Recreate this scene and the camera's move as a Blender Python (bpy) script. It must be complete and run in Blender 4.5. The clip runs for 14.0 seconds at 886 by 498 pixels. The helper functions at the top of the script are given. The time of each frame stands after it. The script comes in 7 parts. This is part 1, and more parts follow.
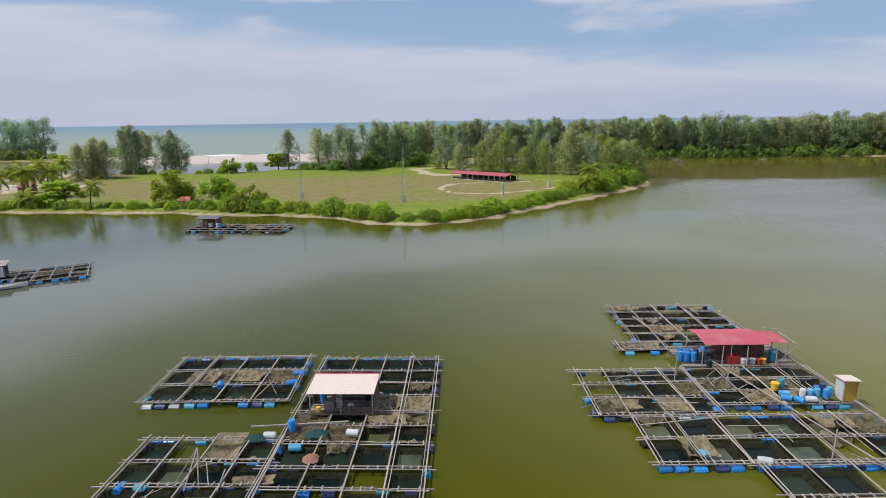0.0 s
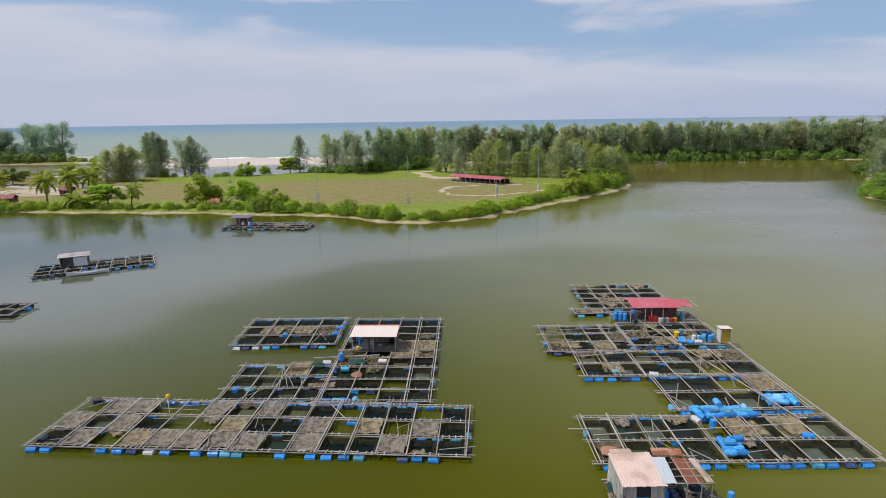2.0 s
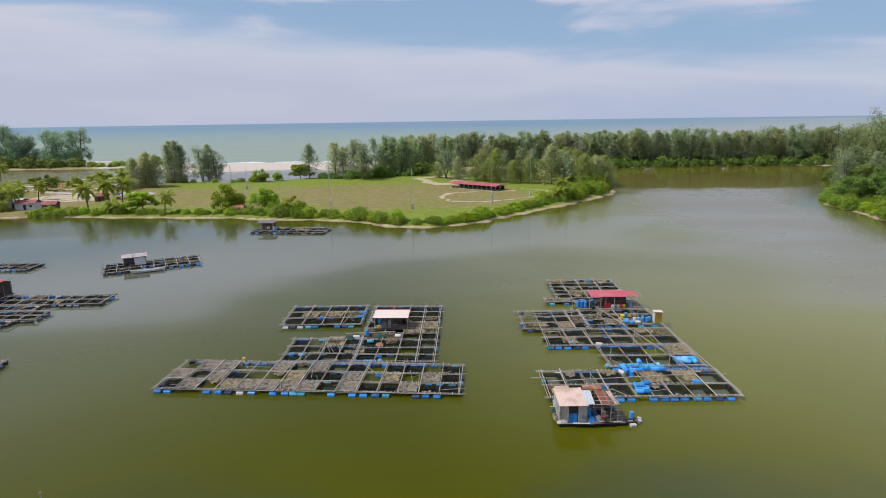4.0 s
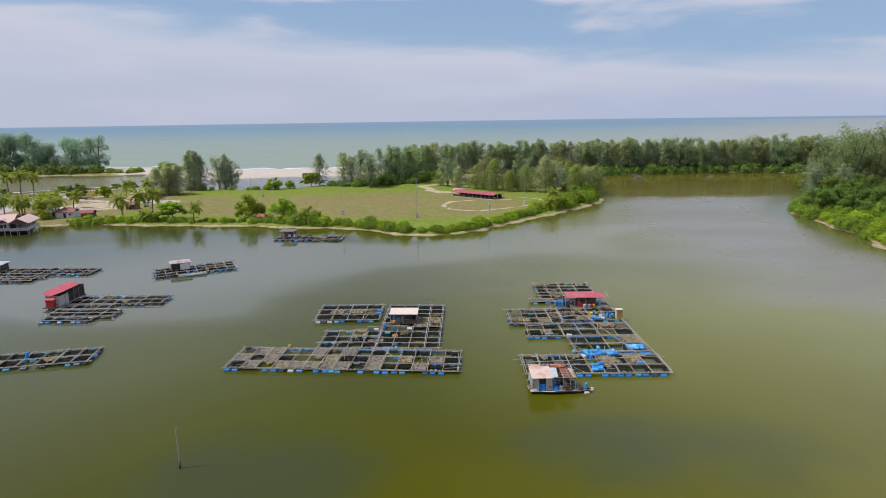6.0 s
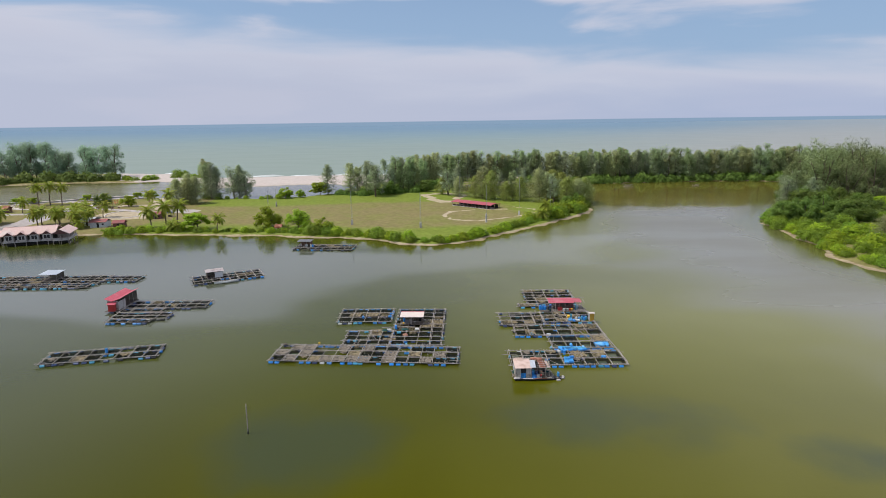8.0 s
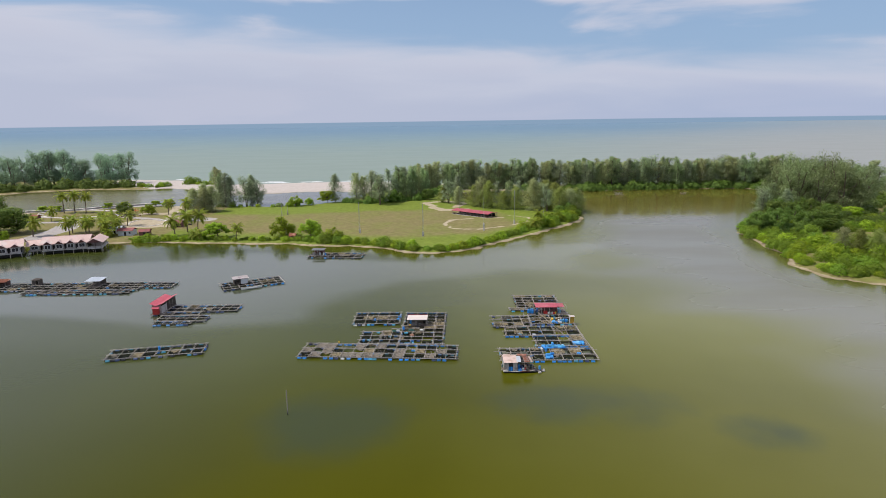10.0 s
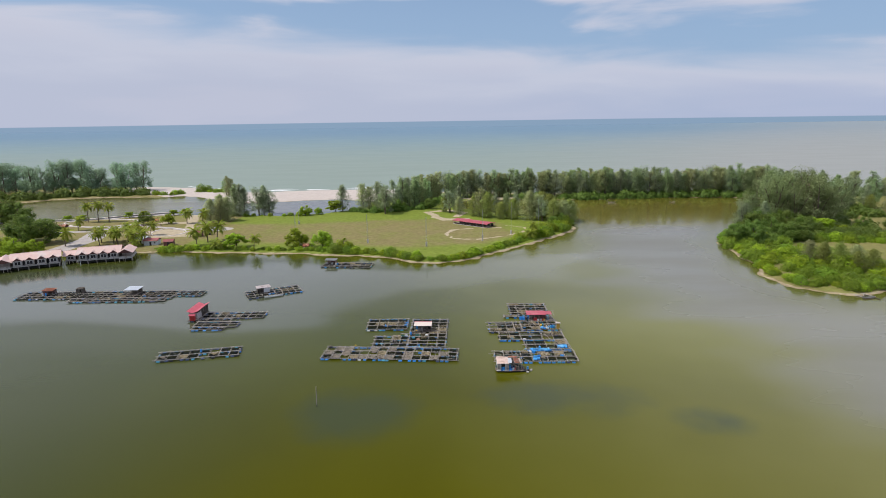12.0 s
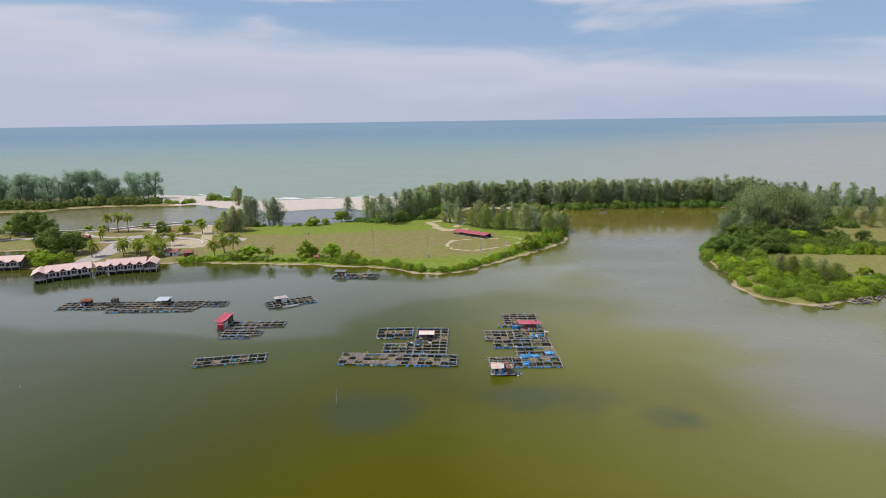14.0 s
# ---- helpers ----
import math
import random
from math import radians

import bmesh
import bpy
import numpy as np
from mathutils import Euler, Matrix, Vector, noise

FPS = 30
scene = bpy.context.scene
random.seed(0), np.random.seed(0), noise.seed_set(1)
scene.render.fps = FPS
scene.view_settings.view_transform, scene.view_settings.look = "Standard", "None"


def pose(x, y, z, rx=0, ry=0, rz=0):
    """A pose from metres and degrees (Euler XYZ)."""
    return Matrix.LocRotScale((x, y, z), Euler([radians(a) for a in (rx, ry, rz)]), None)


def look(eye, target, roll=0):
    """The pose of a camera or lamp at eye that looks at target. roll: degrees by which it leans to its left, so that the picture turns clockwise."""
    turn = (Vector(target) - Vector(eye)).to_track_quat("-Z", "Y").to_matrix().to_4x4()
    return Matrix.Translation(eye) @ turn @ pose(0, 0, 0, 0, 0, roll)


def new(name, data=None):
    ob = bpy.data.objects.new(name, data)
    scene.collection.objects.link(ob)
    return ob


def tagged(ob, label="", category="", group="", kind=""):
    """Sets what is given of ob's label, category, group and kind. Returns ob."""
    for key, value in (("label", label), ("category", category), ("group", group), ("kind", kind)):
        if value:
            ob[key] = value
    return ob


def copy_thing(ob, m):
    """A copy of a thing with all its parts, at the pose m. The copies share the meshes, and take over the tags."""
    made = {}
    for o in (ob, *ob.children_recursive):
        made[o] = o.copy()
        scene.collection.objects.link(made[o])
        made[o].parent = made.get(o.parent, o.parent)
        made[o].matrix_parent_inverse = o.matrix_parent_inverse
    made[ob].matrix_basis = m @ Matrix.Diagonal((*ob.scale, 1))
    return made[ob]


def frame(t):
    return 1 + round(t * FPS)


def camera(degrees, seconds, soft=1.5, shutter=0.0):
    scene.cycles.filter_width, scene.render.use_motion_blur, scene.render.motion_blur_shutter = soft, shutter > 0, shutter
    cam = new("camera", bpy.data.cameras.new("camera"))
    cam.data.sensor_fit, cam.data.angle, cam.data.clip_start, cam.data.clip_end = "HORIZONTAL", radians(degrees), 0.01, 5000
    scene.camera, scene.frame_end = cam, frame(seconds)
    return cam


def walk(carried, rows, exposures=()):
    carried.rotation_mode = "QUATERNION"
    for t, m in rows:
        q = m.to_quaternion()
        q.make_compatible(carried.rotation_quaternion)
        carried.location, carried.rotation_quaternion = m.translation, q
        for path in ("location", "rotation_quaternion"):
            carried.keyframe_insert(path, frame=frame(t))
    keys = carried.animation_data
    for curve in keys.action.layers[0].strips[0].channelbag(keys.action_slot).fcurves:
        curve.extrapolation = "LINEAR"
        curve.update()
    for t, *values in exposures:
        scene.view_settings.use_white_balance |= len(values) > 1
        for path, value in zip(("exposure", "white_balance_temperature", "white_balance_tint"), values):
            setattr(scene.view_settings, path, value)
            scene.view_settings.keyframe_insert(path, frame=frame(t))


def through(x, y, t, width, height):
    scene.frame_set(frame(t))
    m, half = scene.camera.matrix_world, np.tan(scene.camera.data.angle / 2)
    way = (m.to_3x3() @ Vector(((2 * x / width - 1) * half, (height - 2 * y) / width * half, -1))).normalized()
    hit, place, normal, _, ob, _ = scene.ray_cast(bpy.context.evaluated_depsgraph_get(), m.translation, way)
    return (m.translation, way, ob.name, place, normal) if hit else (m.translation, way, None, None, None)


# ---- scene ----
# ---- camera ----
cam = camera(73.7, 14.0, soft=0.5)
PITCH, ROLL = -12.42, -0.82
PATH = [  # seconds, x, y, z, yaw
    (0.0, 0.00, 0.00, 24.00, 0.00),
    (0.5, -0.06, -5.32, 24.61, 0.00),
    (1.0, -0.10, -10.69, 25.33, 0.00),
    (1.5, -0.12, -16.13, 26.25, -0.00),
    (2.0, -0.12, -21.59, 27.38, -0.01),
    (2.5, -0.09, -27.07, 28.61, -0.02),
    (3.0, -0.08, -32.55, 29.86, -0.03),
    (5.5, -0.32, -59.16, 37.35, 0.13),
    (6.0, -0.36, -64.56, 39.21, 0.14),
    (6.5, -0.40, -69.97, 41.15, 0.15),
    (7.0, -0.45, -75.38, 43.15, 0.16),
    (7.5, -0.51, -80.80, 45.19, 0.17),
    (8.0, -0.55, -86.22, 47.24, 0.18),
    (10.5, -0.62, -112.81, 57.52, 0.23),
    (11.0, -0.69, -118.27, 59.91, 0.24),
    (11.5, -0.78, -123.73, 62.36, 0.27),
    (12.0, -0.89, -129.19, 64.90, 0.31),
    (12.5, -0.99, -134.62, 67.54, 0.32),
    (13.0, -1.08, -140.01, 70.26, 0.31),
    (13.5, -1.16, -145.39, 73.04, 0.30),
    (14.0, -1.25, -150.75, 75.84, 0.28),
]
walk(cam, [(t, pose(x, y, z, 90 + PITCH, 0, yaw) @ pose(0, 0, 0, 0, 0, ROLL)) for t, x, y, z, yaw in PATH])

# ---- world, sun ----
SUN_AZ, SUN_EL = radians(-100), radians(58)      # from the left, high
CLOUD_HIGH, FAR_SEA, HAZE_BLUE = (9.4, 9.8, 12.6), (2.5, 3.6, 5.0), (4.3, 4.9, 6.6)
SKY_TINT, SKY_BLUE, CLOUD_LIT, HAZE = (0.85, 0.95, 1.1, 1), (3.5, 5.0, 7.3), (5.9, 6.1, 7.2), (5.05, 5.35, 6.65)
world = bpy.data.worlds.new("sky")
scene.world = world
world.use_nodes = True
wt = world.node_tree
wt.nodes.clear()


def wnode(kind, **kw):
    n = wt.nodes.new(kind)
    for k, val in kw.items():
        n.inputs[k.replace("_", " ")].default_value = val
    return n


sky = wt.nodes.new("ShaderNodeTexSky")
sky.sky_type, sky.sun_disc = "NISHITA", False
sky.sun_elevation, sky.sun_rotation = SUN_EL, SUN_AZ
sky.air_density, sky.dust_density, sky.ozone_density = 1.0, 2.5, 2.0
coord = wt.nodes.new("ShaderNodeTexCoord")
sep = wt.nodes.new("ShaderNodeSeparateXYZ")
wt.links.new(coord.outputs["Generated"], sep.inputs[0])
# a bank of thin cloud over the sea, its ragged top sloping down to the right, wisps above
stretch = wt.nodes.new("ShaderNodeMapping")
stretch.inputs["Scale"].default_value = (1.6, 1.6, 10.0)
stretch.inputs["Rotation"].default_value = (0.0, 0.07, 0.0)
wt.links.new(coord.outputs["Generated"], stretch.inputs[0])
streak = wnode("ShaderNodeTexNoise", Scale=1.7, Detail=6.0, Roughness=0.5, Distortion=0.3)
wt.links.new(stretch.outputs[0], streak.inputs["Vector"])


def wmath(op, a, b, clamp=False):
    n = wt.nodes.new("ShaderNodeMath")
    n.operation, n.use_clamp = op, clamp
    for i, src in enumerate((a, b)):
        if isinstance(src, (int, float)):
            n.inputs[i].default_value = src
        else:
            wt.links.new(src, n.inputs[i])
    return n.outputs[0]


def wspan(val, a, b, lo=0.0, hi=1.0):
    n = wt.nodes.new("ShaderNodeMapRange")
    n.interpolation_type = "SMOOTHSTEP"
    for k, x in (("From Min", a), ("From Max", b), ("To Min", lo), ("To Max", hi)):
        n.inputs[k].default_value = x
    wt.links.new(val, n.inputs["Value"])
    return n.outputs[0]


def wmix(fac, a, b):
    n = wt.nodes.new("ShaderNodeMix")
    n.data_type = "RGBA"
    for src, key in ((fac, "Factor"), (a, "A"), (b, "B")):
        if isinstance(src, tuple):
            n.inputs[key].default_value = (*src, 1)
        elif isinstance(src, (int, float)):
            n.inputs[key].default_value = src
        else:
            wt.links.new(src, n.inputs[key])
    return n.outputs["Result"]


top = wmath("ADD", wmath("MULTIPLY", sep.outputs["X"], -0.055), 0.112)
ragged = wmath("MULTIPLY", wmath("SUBTRACT", streak.outputs[0], 0.5), 0.16)
depth = wmath("SUBTRACT", wmath("ADD", top, ragged), sep.outputs["Z"])
bank = wspan(depth, -0.035, 0.035, 0.0, 0.9)
inner = wspan(depth, 0.01, 0.085)
lean = wmath("ADD", streak.outputs[0], wmath("MULTIPLY", sep.outputs["X"], wspan(sep.outputs["Z"], 0.12, 0.3, 0.05, 0.30)))
cover = wspan(wmath("ADD", lean, wspan(sep.outputs["Z"], 0.165, 0.205, 0.0, 0.45)), 0.50, 0.66, 0.0, 0.85)
wisps = wmath("MULTIPLY", cover, wspan(wmath("ADD", wmath("SUBTRACT", sep.outputs["Z"], wmath("MULTIPLY", wmath("ABSOLUTE", sep.outputs["X"], 0.0), 0.38)), wspan(sep.outputs["X"], 0.1, -0.2, 0.0, 0.17)), 0.31, 0.56, 1.0, 0.1))
tint = wt.nodes.new("ShaderNodeMix")
tint.data_type, tint.blend_type = "RGBA", "MULTIPLY"
tint.inputs["Factor"].default_value = 1.0
tint.inputs["B"].default_value = SKY_TINT
wt.links.new(sky.outputs[0], tint.inputs["A"])
blue = wmix(wspan(sep.outputs["Z"], 0.5, 0.0, 0.0, 0.8), tint.outputs["Result"], SKY_BLUE)
above = wmix(wisps, blue, wmix(wspan(sep.outputs["Z"], 0.17, 0.24), CLOUD_LIT, CLOUD_HIGH))
cloud = wmix(inner, CLOUD_LIT, wmix(wspan(sep.outputs["X"], -0.2, 0.6), HAZE, HAZE_BLUE))
final = wmix(wspan(sep.outputs["Z"], -0.0045, -0.0030), FAR_SEA, wmix(bank, above, cloud))
back = wnode("ShaderNodeBackground", Strength=0.1)
wt.links.new(final, back.inputs["Color"])
wout = wt.nodes.new("ShaderNodeOutputWorld")
wt.links.new(back.outputs[0], wout.inputs[0])

sun = new("sun", bpy.data.lights.new("sun", "SUN"))
sun.data.energy, sun.data.angle, sun.data.color = 3.4, radians(0.6), (1.0, 0.95, 0.87)
sun_from = Vector((math.sin(SUN_AZ) * math.cos(SUN_EL), math.cos(SUN_AZ) * math.cos(SUN_EL), math.sin(SUN_EL)))
sun.matrix_world = look(sun_from * 300, (0, 0, 0))

# ---- materials ----
class Mat:
    """A node material with a few shortcuts."""

    def __init__(self, name, rough=0.7, metal=0.0, spec=0.4):
        self.m = bpy.data.materials.new(name)
        self.m.use_nodes = True
        self.t = self.m.node_tree
        self.b = self.t.nodes["Principled BSDF"]
        self.b.inputs["Roughness"].default_value = rough
        self.b.inputs["Metallic"].default_value = metal
        self.b.inputs["Specular IOR Level"].default_value = spec

    def node(self, kind, **kw):
        n = self.t.nodes.new(kind)
        for k, val in kw.items():
            n.inputs[k.replace("_", " ")].default_value = val
        return n

    def link(self, a, b):
        self.t.links.new(a, b)

    def where(self, kind="Object", scale=(1, 1, 1)):
        c = self.t.nodes.new("ShaderNodeTexCoord") if kind != "World" else self.t.nodes.new("ShaderNodeNewGeometry")
        mp = self.node("ShaderNodeMapping")
        mp.inputs["Scale"].default_value = scale
        self.link(c.outputs["Position" if kind == "World" else kind], mp.inputs[0])
        return mp.outputs[0]

    def noise(self, scale, detail=4.0, vec=None, rough=0.55):
        n = self.node("ShaderNodeTexNoise", Scale=scale, Detail=detail, Roughness=rough)
        if vec is not None:
            self.link(vec, n.inputs["Vector"])
        return n.outputs[0]

    def ramp(self, fac, *stops):
        r = self.t.nodes.new("ShaderNodeValToRGB")
        e = r.color_ramp.elements
        while len(e) < len(stops):
            e.new(0.5)
        for el, (p, c) in zip(e, stops):
            el.position, el.color = p, (*c, 1) if len(c) == 3 else c
        self.link(fac, r.inputs[0])
        return r.outputs[0]

    def mix(self, fac, a, b, blend="MIX"):
        n = self.t.nodes.new("ShaderNodeMix")
        n.data_type, n.blend_type = "RGBA", blend
        for src, key in ((fac, "Factor"), (a, "A"), (b, "B")):
            if isinstance(src, (int, float)):
                n.inputs[key].default_value = src
            elif isinstance(src, tuple):
                n.inputs[key].default_value = (*src, 1)
            else:
                self.link(src, n.inputs[key])
        return n.outputs["Result"]

    def math(self, op, a, b=0.0, clamp=False):
        n = self.t.nodes.new("ShaderNodeMath")
        n.operation, n.use_clamp = op, clamp
        for i, src in enumerate((a, b)):
            if isinstance(src, (int, float)):
                n.inputs[i].default_value = src
            else:
                self.link(src, n.inputs[i])
        return n.outputs[0]

    def span(self, val, a, b, lo=0.0, hi=1.0):
        n = self.t.nodes.new("ShaderNodeMapRange")
        n.interpolation_type = "SMOOTHSTEP"
        for k, x in (("From Min", a), ("From Max", b), ("To Min", lo), ("To Max", hi)):
            n.inputs[k].default_value = x
        self.link(val, n.inputs["Value"])
        return n.outputs[0]

    def attr(self, name):
        n = self.t.nodes.new("ShaderNodeAttribute")
        n.attribute_name = name
        return n.outputs["Fac"]

    def rand(self, island=False):
        n = self.t.nodes.new("ShaderNodeNewGeometry" if island else "ShaderNodeObjectInfo")
        return n.outputs["Random Per Island" if island else "Random"]

    def color(self, src):
        self.link(src, self.b.inputs["Base Color"])
        return self

    def bump(self, height, strength=0.4, dist=0.02):
        n = self.node("ShaderNodeBump", Strength=strength, Distance=dist)
        self.link(height, n.inputs["Height"])
        self.link(n.outputs[0], self.b.inputs["Normal"])
        return self


def worn(name, dark, light, scale=3.0, rough=0.8, stain=None, metal=0.0, grain=(1, 1, 1), bump=0.3, spec=0.3, per_object=0.35):
    """Two scales of variation, a random shade for each object, an optional stain colour."""
    m = Mat(name, rough, metal, spec)
    fine = m.noise(scale * 8, 5, m.where("Object", grain))
    coarse = m.noise(0.45 * scale, 3, m.where("World"))
    c = m.ramp(fine, (0.3, dark), (0.7, light))
    c = m.mix(m.math("MULTIPLY", coarse, 0.45), c, dark)
    if stain:
        c = m.mix(m.span(coarse, 0.52, 0.66), c, stain)
    shade = m.math("ADD", m.math("MULTIPLY", m.rand(), per_object), 1 - per_object / 2)
    hsv = m.t.nodes.new("ShaderNodeHueSaturation")
    m.link(shade, hsv.inputs["Value"])
    m.link(c, hsv.inputs["Color"])
    m.color(hsv.outputs[0])
    m.bump(fine, bump, 0.01)
    return m.m


WOOD = worn("weathered_timber", (0.185, 0.16, 0.135), (0.52, 0.47, 0.41), 2.0, 0.85, None, 0, (0.6, 6, 6), per_object=0.5)
DARKWOOD = worn("dark_damp_timber", (0.05, 0.042, 0.035), (0.16, 0.13, 0.10), 2.0, 0.85, None, 0, (0.6, 6, 6))
PALEWOOD = worn("pale_bleached_board", (0.30, 0.28, 0.25), (0.55, 0.52, 0.48), 2.0, 0.85, (0.22, 0.2, 0.17), 0, (6, 6, 0.6))
BLUE = worn("blue_plastic", (0.012, 0.14, 0.42), (0.03, 0.28, 0.66), 1.2, 0.38, None, bump=0.05, spec=0.5, per_object=0.7)
NAVY = worn("dark_blue_plastic", (0.02, 0.035, 0.09), (0.04, 0.07, 0.18), 1.2, 0.4, None, bump=0.05, spec=0.5, per_object=0.6)
CYAN = worn("faded_cyan_plastic", (0.05, 0.25, 0.38), (0.11, 0.38, 0.52), 1.2, 0.45, None, bump=0.05, per_object=0.5)
SKYBLUE = worn("sky_blue_plastic", (0.035, 0.24, 0.56), (0.085, 0.40, 0.74), 1.2, 0.4, (0.20, 0.46, 0.70), bump=0.05, spec=0.5, per_object=0.5)
WHITE = worn("off_white_plastic", (0.45, 0.46, 0.44), (0.64, 0.64, 0.62), 1.2, 0.5, None, bump=0.05)
BLACKP = worn("black_plastic", (0.012, 0.013, 0.015), (0.03, 0.03, 0.034), 1.2, 0.45, None, bump=0.05)
REDROOF = worn("faded_red_sheet", (0.40, 0.075, 0.10), (0.52, 0.12, 0.15), 0.8, 0.6, (0.46, 0.14, 0.16), bump=0.1)
WHITEROOF = worn("white_sheet_metal", (0.52, 0.44, 0.38), (0.66, 0.57, 0.50), 0.8, 0.6, (0.50, 0.40, 0.33), bump=0.1)
PINKROOF = worn("pinkish_roof_tiles", (0.52, 0.36, 0.31), (0.68, 0.50, 0.44), 0.5, 0.8, (0.58, 0.47, 0.42), bump=0.15)
PALEROOF = worn("pale_peach_sheet", (0.46, 0.34, 0.28), (0.60, 0.46, 0.39), 0.9, 0.6, (0.40, 0.28, 0.22), bump=0.1)
ZINC = worn("dull_zinc_sheet", (0.42, 0.45, 0.47), (0.60, 0.63, 0.65), 0.9, 0.5, None, 0.1, bump=0.1)
RUST = worn("rusty_sheet", (0.16, 0.055, 0.032), (0.30, 0.11, 0.06), 1.5, 0.85, (0.38, 0.20, 0.14), bump=0.3)
BROWNWALL = worn("reddish_brown_boards", (0.10, 0.045, 0.04), (0.19, 0.09, 0.075), 1.2, 0.8, None, bump=0.2)
OCHRE = worn("ochre_board", (0.36, 0.22, 0.03), (0.50, 0.32, 0.05), 1.0, 0.7, None, bump=0.1)
REDP = worn("red_plastic", (0.40, 0.03, 0.03), (0.55, 0.06, 0.05), 1.0, 0.5, None, bump=0.05)
YELLOWP = worn("yellow_plastic", (0.60, 0.38, 0.02), (0.75, 0.50, 0.05), 1.0, 0.5, None, bump=0.05)
TEALNET = worn("teal_net", (0.008, 0.035, 0.032), (0.02, 0.08, 0.07), 4.0, 0.9, None, bump=0.5)


def netting(name, dark, light, open_share=0.35, blotch=0.6):
    """Bundled or stretched mesh: threads with see-through gaps."""
    m = Mat(name, 0.95, 0.0, 0.1)
    fine = m.noise(9.0, 4, m.where("World"))
    folds = m.noise(2.2, 4, m.where("World"))
    c = m.ramp(fine, (0.3, dark), (0.7, light))
    c = m.mix(m.span(folds, 0.45, 0.62, 0.0, blotch), c, dark)
    m.color(c)
    m.bump(fine, 0.6, 0.05)
    gap = m.t.nodes.new("ShaderNodeBsdfTransparent")
    both = m.t.nodes.new("ShaderNodeMixShader")
    m.link(m.span(m.math("ADD", m.math("MULTIPLY", fine, 0.5), m.math("MULTIPLY", folds, 0.5)), 0.38, 0.62, 0.0, open_share * 2), both.inputs[0])
    m.link(m.b.outputs[0], both.inputs[1])
    m.link(gap.outputs[0], both.inputs[2])
    m.link(both.outputs[0], m.t.nodes["Material Output"].inputs["Surface"])
    return m.m


SANDNET = netting("beige_net", (0.185, 0.150, 0.088), (0.335, 0.275, 0.175), 0.25, 0.35)
GREYNET = netting("grey_net", (0.135, 0.115, 0.088), (0.33, 0.285, 0.225), 0.22, 0.55)
BROWNNET = netting("brown_net", (0.095, 0.080, 0.047), (0.20, 0.165, 0.10), 0.3, 0.4)
GREYBOX = worn("grey_plastic", (0.16, 0.16, 0.16), (0.28, 0.28, 0.28), 1.2, 0.6, None)
PINKNET = worn("salmon_net", (0.26, 0.13, 0.085), (0.38, 0.20, 0.14), 4.0, 0.95, None, bump=0.5)
STEEL = worn("galvanised_steel", (0.30, 0.31, 0.32), (0.48, 0.49, 0.50), 2.0, 0.5, None, 0.6)
CONCRETE = worn("grey_concrete", (0.34, 0.33, 0.31), (0.52, 0.50, 0.47), 0.6, 0.9, (0.28, 0.27, 0.25))
PLASTER = worn("cream_plaster", (0.55, 0.50, 0.44), (0.72, 0.67, 0.60), 0.6, 0.85, (0.42, 0.38, 0.33))
DIRTYROOF = worn("dirty_pale_sheet", (0.27, 0.23, 0.22), (0.46, 0.41, 0.39), 1.4, 0.75, (0.20, 0.16, 0.15), bump=0.15)
# near-black panels: the unlit inside of openings put into a colour
DARKIN = worn("dark_opening", (0.02, 0.02, 0.02), (0.045, 0.04, 0.038), 1.0, 0.7, None)
BARK = worn("grey_brown_bark", (0.10, 0.075, 0.055), (0.22, 0.17, 0.13), 1.0, 0.95, None, 0, (3, 3, 0.5), bump=0.6)

NETWALL = netting("hanging_dark_net", (0.006, 0.007, 0.005), (0.034, 0.033, 0.021), 0.12, 0.5)
NETM = Mat("awash_dark_net", 0.22, 0.0, 0.07)
NETM.color(NETM.mix(NETM.span(NETM.rand(), 0.42, 1.0, 0.0, 0.7), NETM.ramp(NETM.noise(0.9, 4, NETM.where("World")), (0.3, (0.0020, 0.0050, 0.0036)), (0.7, (0.006, 0.013, 0.010))), (0.026, 0.040, 0.022)))
NETM.bump(NETM.noise(6.0, 3, NETM.where("World")), 0.08, 0.02)
NETM = NETM.m
NETPALE = Mat("sunken_green_net", 0.18, 0.0, 0.18)
NETPALE.color(NETPALE.mix(NETPALE.span(NETPALE.rand(), 0.2, 1.0, 0.0, 0.7), NETPALE.ramp(NETPALE.noise(0.8, 4, NETPALE.where("World")), (0.3, (0.030, 0.045, 0.024)), (0.7, (0.075, 0.092, 0.052))), (0.080, 0.086, 0.030)))
NETPALE.bump(NETPALE.noise(6.0, 3, NETPALE.where("World")), 0.08, 0.02)
NETPALE = NETPALE.m


